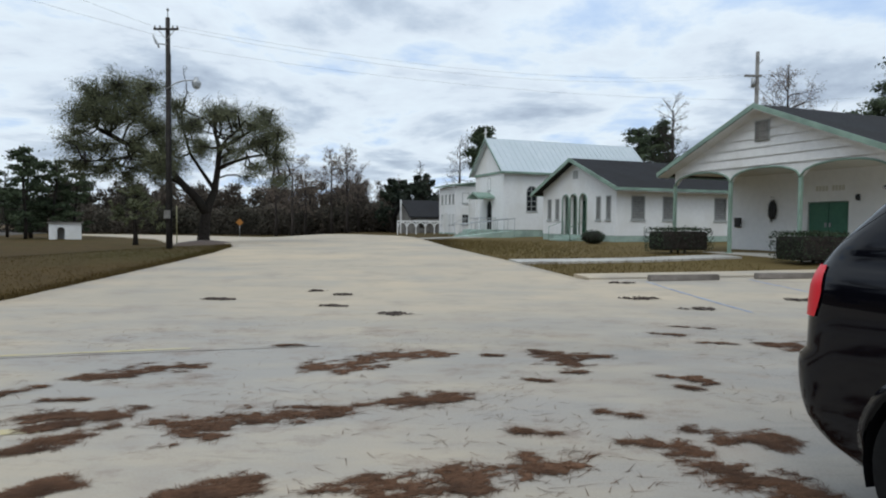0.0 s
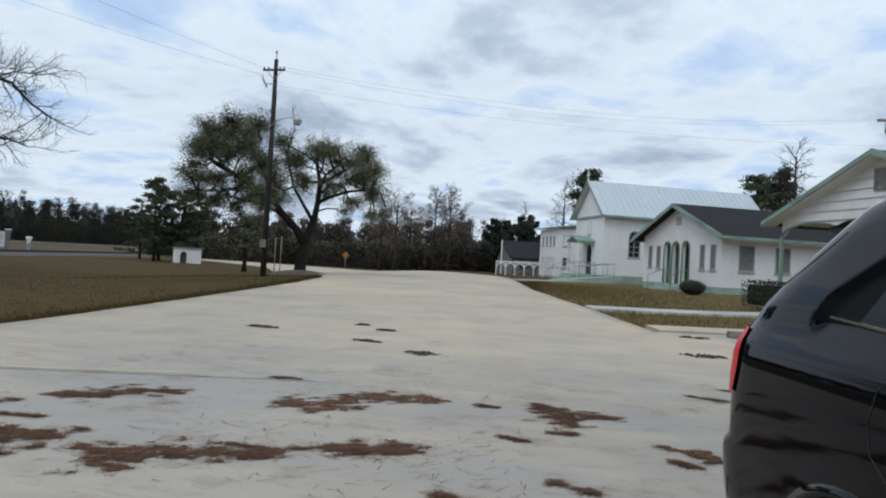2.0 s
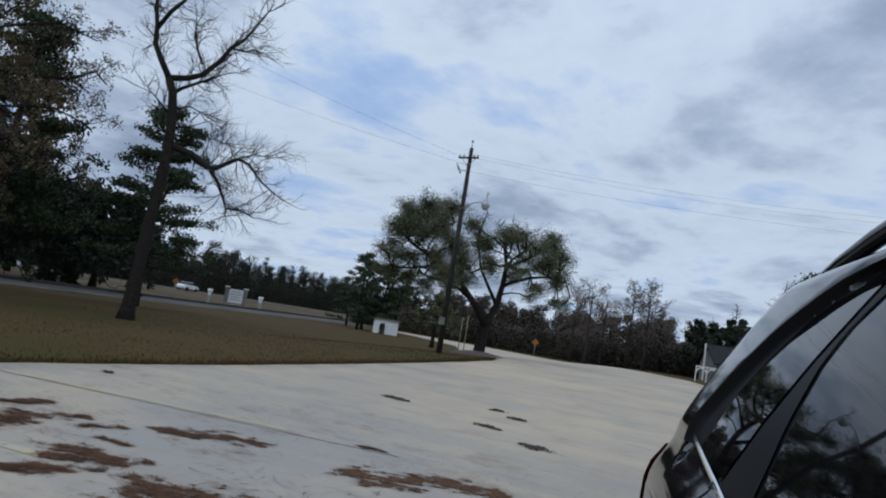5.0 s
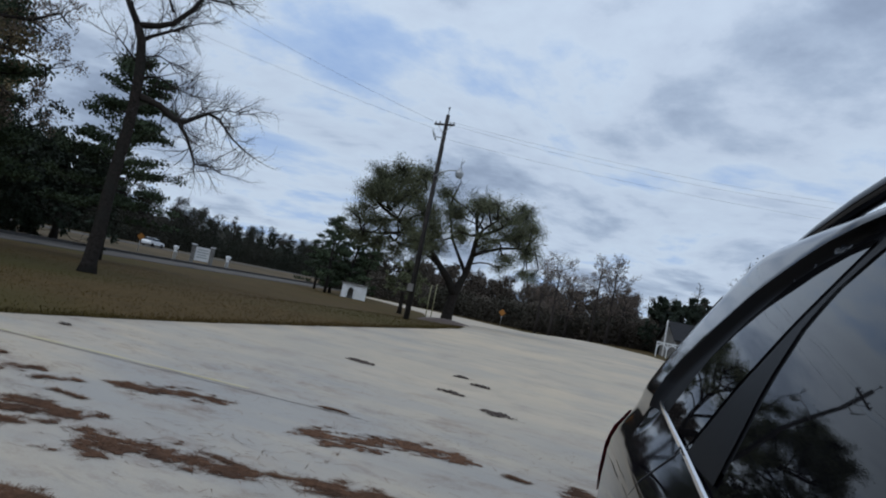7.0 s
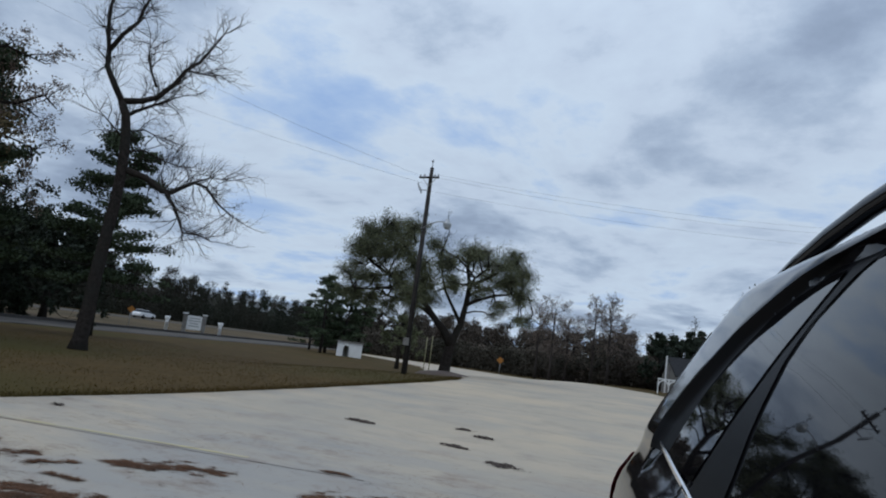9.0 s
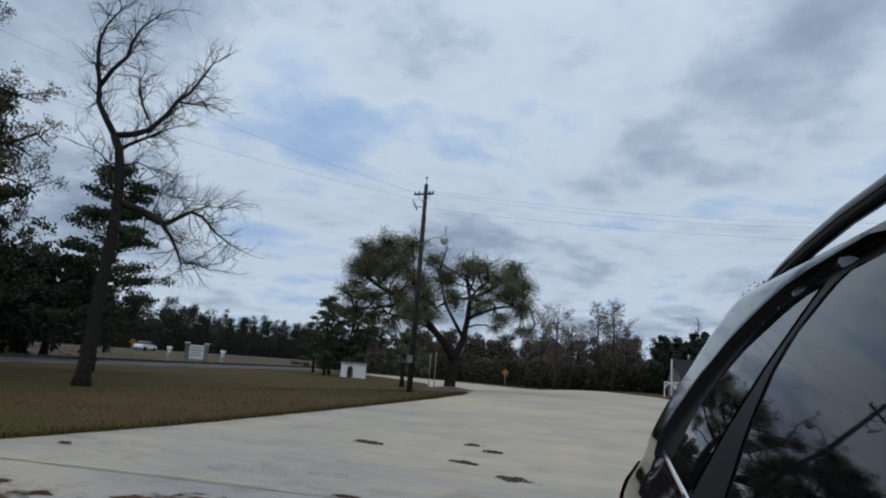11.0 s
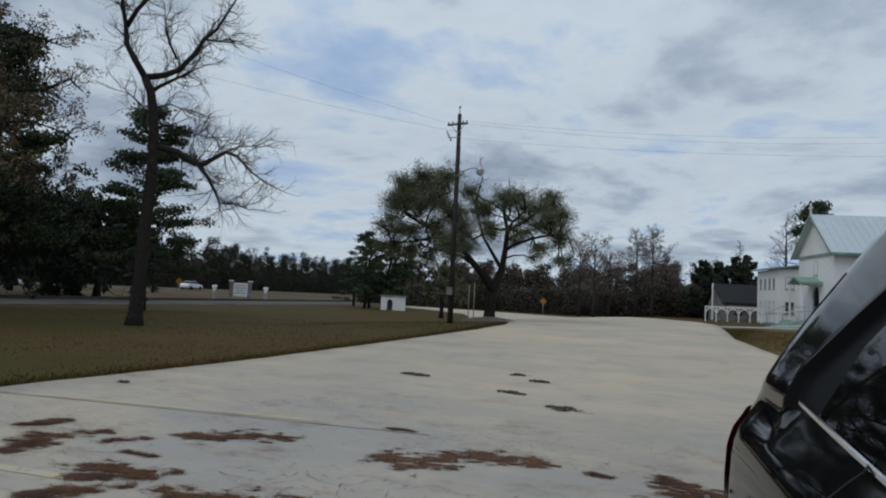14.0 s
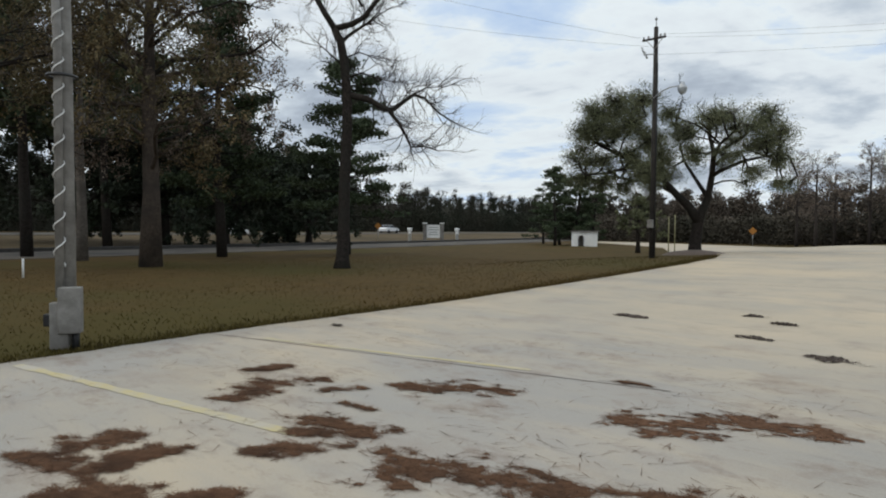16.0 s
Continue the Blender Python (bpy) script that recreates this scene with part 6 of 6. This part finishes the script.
def pine(x, y, height, seed, label="dark green pine with tiered ragged boughs", spread=0.28, bare=0.25, dens=1.0, name="pine_tree", fine=1.0):
    e = thing(name, pose(x, y, lie(x, y) - 0.1), label, "tree")
    rnd = random.Random(seed)
    vs, fs = [], []
    tube(vs, fs, [Vector((0.15 * math.sin(i + seed), 0.1 * math.cos(i * 1.3), height * i / 6)) for i in range(7)], [height * 0.02 * (1 - 0.85 * i / 6) + 0.03 for i in range(7)], 8)
    tips = []
    k = int(height * (3.2 if fine == 1.0 else 5.5))
    for i in range(k):
        z = height * (bare + (1 - bare) * i / k) + rnd.uniform(-0.2, 0.2)
        a = rnd.uniform(0, 6.283)
        ln = height * spread * (0.35 + 0.75 * (1 - (z / height - bare) / (1 - bare))) * rnd.uniform(0.5, 1.1)
        p0 = Vector((0, 0, z))
        p1 = Vector((math.cos(a) * ln, math.sin(a) * ln, z + ln * rnd.uniform(-0.05, 0.3)))
        tube(vs, fs, [p0, (p0 + p1) / 2 - Vector((0, 0, 0.06 * ln)), p1], [0.05, 0.035, 0.012], 4, False)
        for f in (0.45, 0.65, 0.82, 1.0):
            if rnd.random() < 0.9:
                tips.append((p0 + (p1 - p0) * f + Vector((rnd.gauss(0, 0.2), rnd.gauss(0, 0.2), 0.1)), p1 - p0))
    raw("trunk", vs, fs, BARK, e, True)
    lv, lf = leaves(rnd, tips, int(44 * dens / fine ** 1.7), 0.030 * height * fine ** 0.5, 0.017 * height * fine, 0, 0.5)
    raw("crown", lv, lf, LEAF_PINE, e)
    return e


def leafy(name, x, y, height, width, seed, leaf, bark, label, base=0.3, count=16000, size=0.12, trunk=0.35, levels=4, lean=0.0):
    e = thing(name, pose(x, y, lie(x, y) - 0.1), label, "tree")
    rnd = random.Random(seed)
    vs, fs, tips = [], [], []
    zb = height * base
    tube(vs, fs, [Vector((lean * i / 4, 0.05 * math.sin(i * 2.0), -0.2 + (height * 0.8) * i / 4)) for i in range(5)], [trunk * 1.5, trunk, trunk * 0.85, trunk * 0.6, trunk * 0.3], 10)
    tw = ([], [])
    spec = dict(levels=levels, kids=[4, 4, 4, 3], wiggle=0.18, rise=0.03, spread=0.9, shrink=(0.55, 0.78), thin=0.012, tw=tw, **{"from": 0.3})
    n = 16
    for i in range(n):
        f = i / (n - 1)
        z = zb + (height * 0.8 - zb) * f
        a = i * 2.4 + rnd.uniform(-0.4, 0.4)
        ln = width * 0.25 * (1.15 - 0.65 * f) * rnd.uniform(0.8, 1.2)
        grow(rnd, vs, fs, tips, (lean * z / height, 0, z), (math.cos(a), math.sin(a), 0.2 + 0.7 * f), ln, trunk * 0.3, 1, spec)
    raw("trunk", vs, fs, bark, e, True)
    if tw[1]:
        tagged(raw("twig_growth", *tw, bark, e), kind="stuff")
    if leaf and count:
        lv, lf = leaves(rnd, tips, max(2, int(count / len(tips))), width * 0.012, size, 0.06)
        raw("crown", lv, lf, leaf, e)
    return e


def at_way(eye, way, dist):
    return eye[0] + way[0] * dist, eye[1] + way[1] * dist


E0, E1, E2 = (0.04, -0.3), (1.12, 1.34), (2.0, 0.7)
pine(*at_way(E2, (-0.797, 0.603), 43), 12.2, 4, spread=0.30, bare=0.22, dens=0.55, fine=0.5)
pine(-33.7, 18.7, 14.5, 58, "tall pine with rusty dark boughs behind the oaks", 0.25, 0.2, 0.42, fine=0.5)
x, y = -26.8, 12.2
OAK = leafy("shade_oak", x, y, 17, 9.5, 12, LEAF_RUSSET, BROWNBARK, "big oak with thinning russet-green leaves and a flared grey trunk", 0.24, 22000, 0.062, 0.34)


def outer_limbs(tree, turn):
    """Long crooked limbs that reach out of the crown, with sparse dry leaves."""
    rnd = random.Random(44)
    turn = Matrix.Rotation(radians(turn), 3, "Z")
    vs, fs, tips = [], [], []
    spec = dict(levels=4, kids=[3, 3, 3, 3], wiggle=0.28, rise=-0.03, spread=0.9, shrink=(0.55, 0.8), thin=0.008, **{"from": 0.25})
    for pts, r in (([(0, 0, 8.0), (0.9, 0, 8.8), (2.4, -0.2, 9.0), (4.0, -0.3, 9.4), (4.9, -0.3, 10.1), (5.4, -0.3, 9.7)], 0.11),
                   ([(0, 0, 5.2), (1.2, 0.3, 5.7), (2.4, 0.4, 6.4), (3.6, 0.5, 6.6), (4.8, 0.6, 6.0)], 0.10),
                   ([(0, 0, 10.0), (0.5, 0.2, 11.4), (1.2, 0.3, 13.2), (2.1, 0.3, 14.7)], 0.13),
                   ([(0, 0, 9.2), (1.5, -0.6, 10.6), (3.2, -0.8, 11.4), (4.6, -0.9, 11.2)], 0.09),
                   ([(0, 0, 6.8), (1.8, -0.7, 7.4), (3.6, -1.0, 7.9), (4.9, -1.2, 7.6)], 0.08),
                   ([(0, 0, 5.0), (-1.0, 0.3, 5.4), (-2.2, 0.4, 5.3), (-3.2, 0.5, 4.8)], 0.09),
                   ([(0, 0, 7.6), (-1.5, -0.4, 8.6), (-3.2, -0.6, 9.0)], 0.09)):
        q = [turn @ Vector(p) for p in pts]
        n = len(q)
        tube(vs, fs, q, [r * (1 - 0.72 * i / (n - 1)) for i in range(n)], 7)
        for i in range(1, n):
            for _ in range(4):
                p = q[i - 1] + (q[i] - q[i - 1]) * rnd.uniform(0.3 if i == 1 else 0.0, 1.0)
                d = (q[i] - q[i - 1]).normalized() * 0.6 + Vector((rnd.gauss(0, 0.7), rnd.gauss(0, 0.7), rnd.gauss(0, 0.6)))
                grow(rnd, vs, fs, tips, p, d, rnd.uniform(0.6, 1.0), 0.026, 2, spec)
    tagged(raw("outer_limb", vs, fs, BARK, tree, True), "long crooked limbs with few leaves")
    lv, lf = leaves(rnd, [t for t in tips if rnd.random() < 0.8], 9, 0.10, 0.05, 0.08)
    tagged(raw("dry_leaves", lv, lf, LEAF_BROWN, tree), "sparse grey-brown dry leaves", kind="stuff")


outer_limbs(OAK, 68.7)
leafy("shade_oak", -28.5, 5.2, 16, 14, 31, LEAF_RUSSET, BARK, "tall oak with olive-brown winter leaves", 0.35, 16000, 0.062, 0.28)
leafy("young_oak", -33.5, 11.5, 14, 11, 17, LEAF_RUSSET, PALEBARK, "half-bare oak with dull brown leaves", 0.45, 18000, 0.06, 0.22)
leafy("dark_oak", *at_way(E1, (-0.892, 0.452), 61), 9.5, 15, 40, LEAF_DARK, BARK, "dense dark evergreen tree across the road", 0.25, 46000, 0.16, 0.40)
leafy("dark_oak", *at_way(E1, (-0.925, 0.38), 62), 10.5, 15, 41, LEAF_DARK, BARK, "dense dark evergreen tree across the road", 0.25, 46000, 0.16, 0.36)
leafy("dark_oak", *at_way(E1, (-0.965, 0.26), 64), 10.5, 16, 42, LEAF_DARK, BARK, "dense dark evergreen tree across the road", 0.25, 42000, 0.16, 0.36)
leafy("dark_oak", *at_way(E1, (-0.83, 0.557), 70), 8.5, 13, 43, LEAF_DARK, BARK, "dense dark evergreen tree across the road", 0.14, 24000, 0.22, 0.3)
for k, (w, d, h, s) in enumerate([((-0.985, 0.17), 52, 17, 51), ((-0.995, 0.08), 47, 19, 52), ((-0.95, 0.31), 58, 18, 53), ((-0.88, 0.47), 75, 15, 54), ((-0.93, 0.36), 74, 19, 55), ((-0.975, 0.22), 41, 15, 56)]):
    pine(*at_way(E1, w, d), h, s, "tall pine with a high dark crown", 0.22, 0.45, 0.4)
# small tree beside the driveway, behind the oak
leafy("small_tree", *at_way(E0, (-0.434, 0.9), 52), 4.6, 4.2, 61, LEAF_OAK, BARK, "small tree beside the drive", 0.3, 3500, 0.1, 0.16, 3)

# trees round the buildings and along the far side
pine(*at_way(E0, (0.054, 0.998), 78), 12.4, 71, "slim pine behind the church roof", 0.16, 0.62, 0.9)
leafy("bare_tree", *at_way(E0, (0.02, 1.0), 80), 13.0, 6.5, 72, None, TWIG, "leafless grey tree behind the house", 0.35, 0, 0.1, 0.16)
leafy("bare_tree", *at_way(E0, (0.327, 0.945), 62), 14.5, 6.0, 73, None, TWIG, "tall leafless tree behind the roofs", 0.35, 0, 0.1, 0.17)
pine(*at_way(E0, (0.283, 0.959), 72), 11.0, 74, "pine beside a bare tree behind the roofs", 0.22, 0.45)
pine(*at_way(E0, (0.312, 0.95), 66), 10.6, 75, "pine beside a bare tree behind the roofs", 0.2, 0.45)
leafy("bare_tree", *at_way(E0, (0.462, 0.887), 58), 15.0, 8.5, 76, LEAF_BROWN, TWIG, "leafless tree with a few dry leaves behind the hall", 0.4, 1500, 0.08, 0.18)
pine(*at_way(E0, (0.545, 0.838), 52), 9.2, 77, "dark pine behind the hall", 0.3, 0.4)
pine(*at_way(E0, (0.515, 0.857), 60), 9.0, 78, "dark pine behind the hall", 0.3, 0.45)
pine(33.4, 44.6, 15.6, 79, "tall pine rising over the hall roof", 0.24, 0.5, 0.7, fine=0.6)
for w, d, h, wd, s in [((-0.152, 0.988), 82, 11.5, 6.5, 81), ((-0.175, 0.985), 84, 12.0, 6.5, 82), ((-0.232, 0.973), 78, 10.5, 8, 83), ((-0.135, 0.99), 88, 8.5, 6, 84), ((-0.213, 0.977), 88, 9, 7, 85), ((-0.255, 0.967), 86, 10, 7, 86)]:
    leafy("bare_tree", *at_way(E0, w, d), h, wd, s, LEAF_BROWN, TWIG, "leafless grey-brown tree at the edge of the woods", 0.3, 500, 0.07, 0.15)
for w, d, h, s in [((-0.045, 0.999), 92, 8.5, 91), ((-0.06, 0.998), 90, 7.8, 92), ((-0.03, 0.999), 94, 8.8, 93), ((-0.082, 0.996), 84, 7.2, 94)]:
    leafy("evergreen_tree", *at_way(E0, w, d), h, 6.0, s, LEAF_DARK, BARK, "dark broad evergreen beyond the far cottage", 0.12, 7000, 0.2, 0.2, 3)
leafy("bare_tree", *at_way(E0, (-0.041, 0.999), 98), 13.0, 3.0, 95, None, TWIG, "thin leafless tree above the evergreens", 0.5, 0, 0.1, 0.12, 3)


# taller pines standing out of the far woods
for x, y, h, s in ((-39.2, 59.7, 7.4, 201), (-44.9, 65.4, 6.4, 202), (-40.7, 62.6, 8.6, 203), (-38.0, 62.5, 7.6, 204), (-36.6, 63.5, 7.0, 205)):
    pine(x, y, h, s, "tall dark pine standing out of the woods", 0.36, 0.12, 1.1)


def woods(name, seed, stands, scrubs, ridges, leaf, label):
    """A belt of trees: stands of (x, y, height, width), low scrub of (x, y, height, spread) and the dense dark mass between them."""
    rnd = random.Random(seed)
    vs, fs, tv, tf = [], [], [], []

    def clump(c, r, n, size):
        for _ in range(n):
            p = c + Vector((rnd.gauss(0, r), rnd.gauss(0, r), rnd.gauss(0, r * 0.8)))
            a = Vector((rnd.gauss(0, 1), rnd.gauss(0, 1), rnd.gauss(0, 1))).normalized()
            b = a.orthogonal().normalized()
            s = size * rnd.uniform(0.6, 1.4)
            k = len(vs)
            for m in (a * s, b * s * 0.6, a * -s, b * s * -0.6):
                q = p + m
                vs.append((q.x, q.y, max(q.z, lie(q.x, q.y) - 0.1)))
            fs.append((k, k + 1, k + 2, k + 3))

    for x, y, h, w in stands:
        z = lie(x, y)
        tube(tv, tf, [Vector((x, y, z - 0.3)), Vector((x + rnd.gauss(0, 0.2), y, z + h * 0.5)), Vector((x + rnd.gauss(0, 0.3), y, z + h * 0.93))], [0.16, 0.11, 0.03], 4, False)
        for i in range(16):
            f = rnd.random() ** 0.8
            r = w * (0.8 - 0.6 * f) * rnd.random() ** 0.5
            a = rnd.uniform(0, 6.283)
            clump(Vector((x + math.cos(a) * r, y + math.sin(a) * r, z + h * (0.12 + 0.86 * f))), w * 0.15, 46, 0.178)
    for x, y, h, w in scrubs:
        clump(Vector((x, y, lie(x, y) + h)), w, 44, 0.16)
    e = raw(name, vs, fs, leaf)
    raw("stems", tv, tf, BARK, e)
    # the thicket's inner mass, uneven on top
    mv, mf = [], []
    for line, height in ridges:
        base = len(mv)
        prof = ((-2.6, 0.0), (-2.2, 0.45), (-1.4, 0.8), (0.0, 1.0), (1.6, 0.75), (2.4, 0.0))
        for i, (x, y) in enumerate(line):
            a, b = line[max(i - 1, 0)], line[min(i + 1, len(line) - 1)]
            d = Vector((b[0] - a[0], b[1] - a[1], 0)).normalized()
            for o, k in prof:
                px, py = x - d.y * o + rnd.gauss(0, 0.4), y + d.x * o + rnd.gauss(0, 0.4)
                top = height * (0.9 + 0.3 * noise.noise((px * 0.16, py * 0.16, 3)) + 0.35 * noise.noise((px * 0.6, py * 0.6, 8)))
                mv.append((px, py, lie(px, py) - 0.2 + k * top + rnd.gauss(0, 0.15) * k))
        w = len(prof)
        for i in range(len(line) - 1):
            for k in range(w - 1):
                q = base + i * w + k
                mf.append((q, q + 1, q + w + 1, q + w))
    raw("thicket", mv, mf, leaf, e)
    return tagged(e, label, "woods", kind="stuff")


def plant_woods():
    rnd = random.Random(77)

    def west(q, y):
        return -(q + y * 0.242) / 0.970, y

    stands, scrubs = [], []
    for _ in range(320):
        y = rnd.uniform(-60, 270)
        q = 84 + rnd.random() ** 1.5 * 32
        stands.append((*west(q, y), rnd.uniform(7.0, 12.0) * (1.0 + (q - 84) / 90), rnd.uniform(2.8, 4.4)))
    for _ in range(1500):
        y = rnd.uniform(-60, 270)
        x, y = west(80 + rnd.uniform(-1.5, 5), y)
        scrubs.append((x, y, rnd.uniform(0.2, 5.0), 0.8))
    woods("far_woods", 5, stands, scrubs, [([west(90, y) for y in steps((-60, 270, 1.2))], 7.6)], WOODS, "dark mixed woods of pine and hardwood across the roads")
    stands, scrubs = [], []
    for _ in range(150):
        x = rnd.uniform(-62, 2)
        y = 92 - 0.10 * x + rnd.random() ** 1.4 * 30
        stands.append((x, y, rnd.uniform(4.5, 7.2) * (1 + (y - 92) / 90), rnd.uniform(2.0, 3.2)))
    for _ in range(1000):
        x = rnd.uniform(-64, -3)
        y = 88 - 0.08 * x + rnd.uniform(-3, 5)
        scrubs.append((x, y, rnd.uniform(0.3, 3.2), 0.55))
    woods("edge_woods", 6, stands, scrubs, [([(x, 95 - 0.1 * x) for x in steps((-66, 4, 1.2))], 4.4)], SCRUB, "brown leafless woods and scrub beyond the drive")
    stands = []
    for _ in range(40):
        x = rnd.uniform(14, 90)
        stands.append((x, 95 + rnd.uniform(-10, 25) - 0.5 * (x - 14), rnd.uniform(6, 9), 3.0))
    for _ in range(60):
        a = rnd.uniform(math.pi * 0.98, math.pi * 2.05)
        stands.append((math.cos(a) * rnd.uniform(62, 85), math.sin(a) * rnd.uniform(55, 80), rnd.uniform(8, 13), 3.4))
    woods("back_woods", 7, stands, [], [([(x, 100 - 0.5 * (x - 14)) for x in steps((14, 90, 2))], 4.0)], WOODS, "dark woods behind the buildings and the drive")


plant_woods()


def hedge(x, y, rz, lx, ly, h, seed, label, round_=False):
    e = thing("hedge" if not round_ else "shrub", pose(x, y, lie(x, y) - 0.05, 0, 0, rz), label, "hedge" if not round_ else "shrub")
    rnd = random.Random(seed)
    vs, fs = [], []
    core = bmesh.new()
    if round_:
        bmesh.ops.create_icosphere(core, subdivisions=3, radius=1)
        for v in core.verts:
            v.co = (v.co.x * lx * 0.45, v.co.y * ly * 0.45, h * 0.48 + v.co.z * h * 0.45)
    else:
        box(core, -lx / 2 + 0.1, lx / 2 - 0.1, -ly / 2 + 0.1, ly / 2 - 0.1, 0.12, h - 0.08, bevel=0.1)
    part("inner_growth", core, BARK, e)
    n = int(5200 * lx * max(h, 0.8) / 2.4)
    for _ in range(n):
        if round_:
            d = Vector((rnd.gauss(0, 1), rnd.gauss(0, 1), rnd.gauss(0, 1))).normalized() * rnd.uniform(0.85, 1.05)
            c = Vector((d.x * lx / 2, d.y * ly / 2, h / 2 + d.z * h / 2))
        else:
            c = Vector((rnd.uniform(-lx / 2, lx / 2), rnd.uniform(-ly / 2, ly / 2), rnd.uniform(0.1, h)))
            k = rnd.choice("xyzyz")
            if k == "x":
                c.x = rnd.choice((-1, 1)) * lx / 2
            elif k == "y":
                c.y = rnd.choice((-1, 1)) * ly / 2
            else:
                c.z = h
            c += Vector((rnd.gauss(0, 0.035), rnd.gauss(0, 0.035), rnd.gauss(0, 0.035)))
            c *= 1 + 0.06 * noise.noise(c * 1.7)
        a = Vector((rnd.gauss(0, 1), rnd.gauss(0, 1), rnd.gauss(0, 1))).normalized()
        b = a.orthogonal().normalized()
        s = rnd.uniform(0.018, 0.04)
        q = len(vs)
        for m in (a * s, b * s * 0.6, a * -s, b * s * -0.6):
            p = c + m
            vs.append((p.x, p.y, max(p.z, 0.02)))
        fs.append((q, q + 1, q + 2, q + 3))
    raw("foliage", vs, fs, HEDGE, e)
    for i in range(3 if not round_ else 1):
        k = (-lx / 3 + i * lx / 3) if not round_ else 0
        tube_object("stem", [(k, 0, -0.1), (k + 0.03, 0, 0.3)], 0.04, BARK, e, 6)


hedge(8.25, 22.6, 21 + 90, 1.0, 2.15, 0.86, 5, "clipped dark evergreen hedge before the porch")
hedge(10.95, 18.9, 21 + 90, 1.2, 2.2, 0.88, 6, "clipped dark evergreen hedge before the porch")
hedge(7.5, 32.6, 21, 1.25, 1.1, 0.72, 7, "rounded clipped shrub beside the house", True)


def warning_sign():
    x, y = at_way(E0, (-0.305, 0.953), 82)
    e = thing("warning_sign", pose(x, y, lie(x, y), 0, 0, 10), "yellow diamond road warning sign", "road sign")
    tube_object("post", [(0, 0.05, -0.2), (0, 0.05, 2.1)], 0.04, GALV, e, 6)
    part("plate", prism(bmesh.new(), [(0, 0, 1.25), (0.45, 0, 1.7), (0, 0, 2.15), (-0.45, 0, 1.7)], (0, 0.03, 0)), YELLOWSIGN, e)
    x, y = at_way(E2, (-0.768, 0.64), 86)
    e = thing("warning_sign", pose(x, y, lie(x, y), 0, 0, 50), "yellow diamond road warning sign", "road sign")
    tube_object("post", [(0, 0.05, -0.2), (0, 0.05, 2.3)], 0.04, GALV, e, 6)
    part("plate", prism(bmesh.new(), [(0, 0, 1.5), (0.45, 0, 1.95), (0, 0, 2.4), (-0.45, 0, 1.95)], (0, 0.03, 0)), YELLOWSIGN, e)
    for k, (w, d, h) in enumerate((((-0.418, 0.909), 46, 2.6), ((-0.4255, 0.905), 46.5, 2.5))):
        x, y = at_way(E1, w, d)
        q = thing("marker_post", pose(x, y, lie(x, y)), "slim yellowish marker post by the drive", "post", "marker posts")
        tube_object("post", [(0, 0, -0.2), (0, 0, h)], 0.035, MARKER, q, 8)


warning_sign()


def far_car(x, y, rz, label):
    e = thing("parked_car", pose(x, y, lie(x, y) + 0.03, 0, 0, rz), label, "car", "cars on the far road")
    bm = bmesh.new()
    prism(bm, [(-2.1, -0.85, 0.3), (2.1, -0.85, 0.3), (2.15, -0.85, 0.6), (1.9, -0.85, 0.85), (0.9, -0.85, 0.95), (-2.0, -0.85, 1.0), (-2.15, -0.85, 0.7)], (0, 1.7, 0))
    bmesh.ops.bevel(bm, geom=bm.edges[:], offset=0.06, segments=2, affect="EDGES")
    part("body", bm, WHITECAR, e)
    bm = bmesh.new()
    prism(bm, [(-1.75, -0.72, 0.98), (1.0, -0.72, 0.95), (0.3, -0.66, 1.4), (-1.2, -0.66, 1.42)], (0, 1.4, 0))
    part("cabin", bm, DARKGLASS, e)
    part("roof", boxed(-1.2, 0.3, -0.68, 0.70, 1.40, 1.47, bevel=0.03), WHITECAR, e)
    for wx in (-1.35, 1.35):
        for wy in (-0.8, 0.8):
            lathe("wheel", [(0.0, -0.1), (0.3, -0.1), (0.32, 0.0), (0.3, 0.1), (0.0, 0.1)], RUBBER, e, 14, "y").location = (wx, wy, 0.32)


far_car(-76.0, 41.5, 103, "small white car on the far road")
far_car(-90.5, 80.5, 105, "white car on the far road beyond the sign")
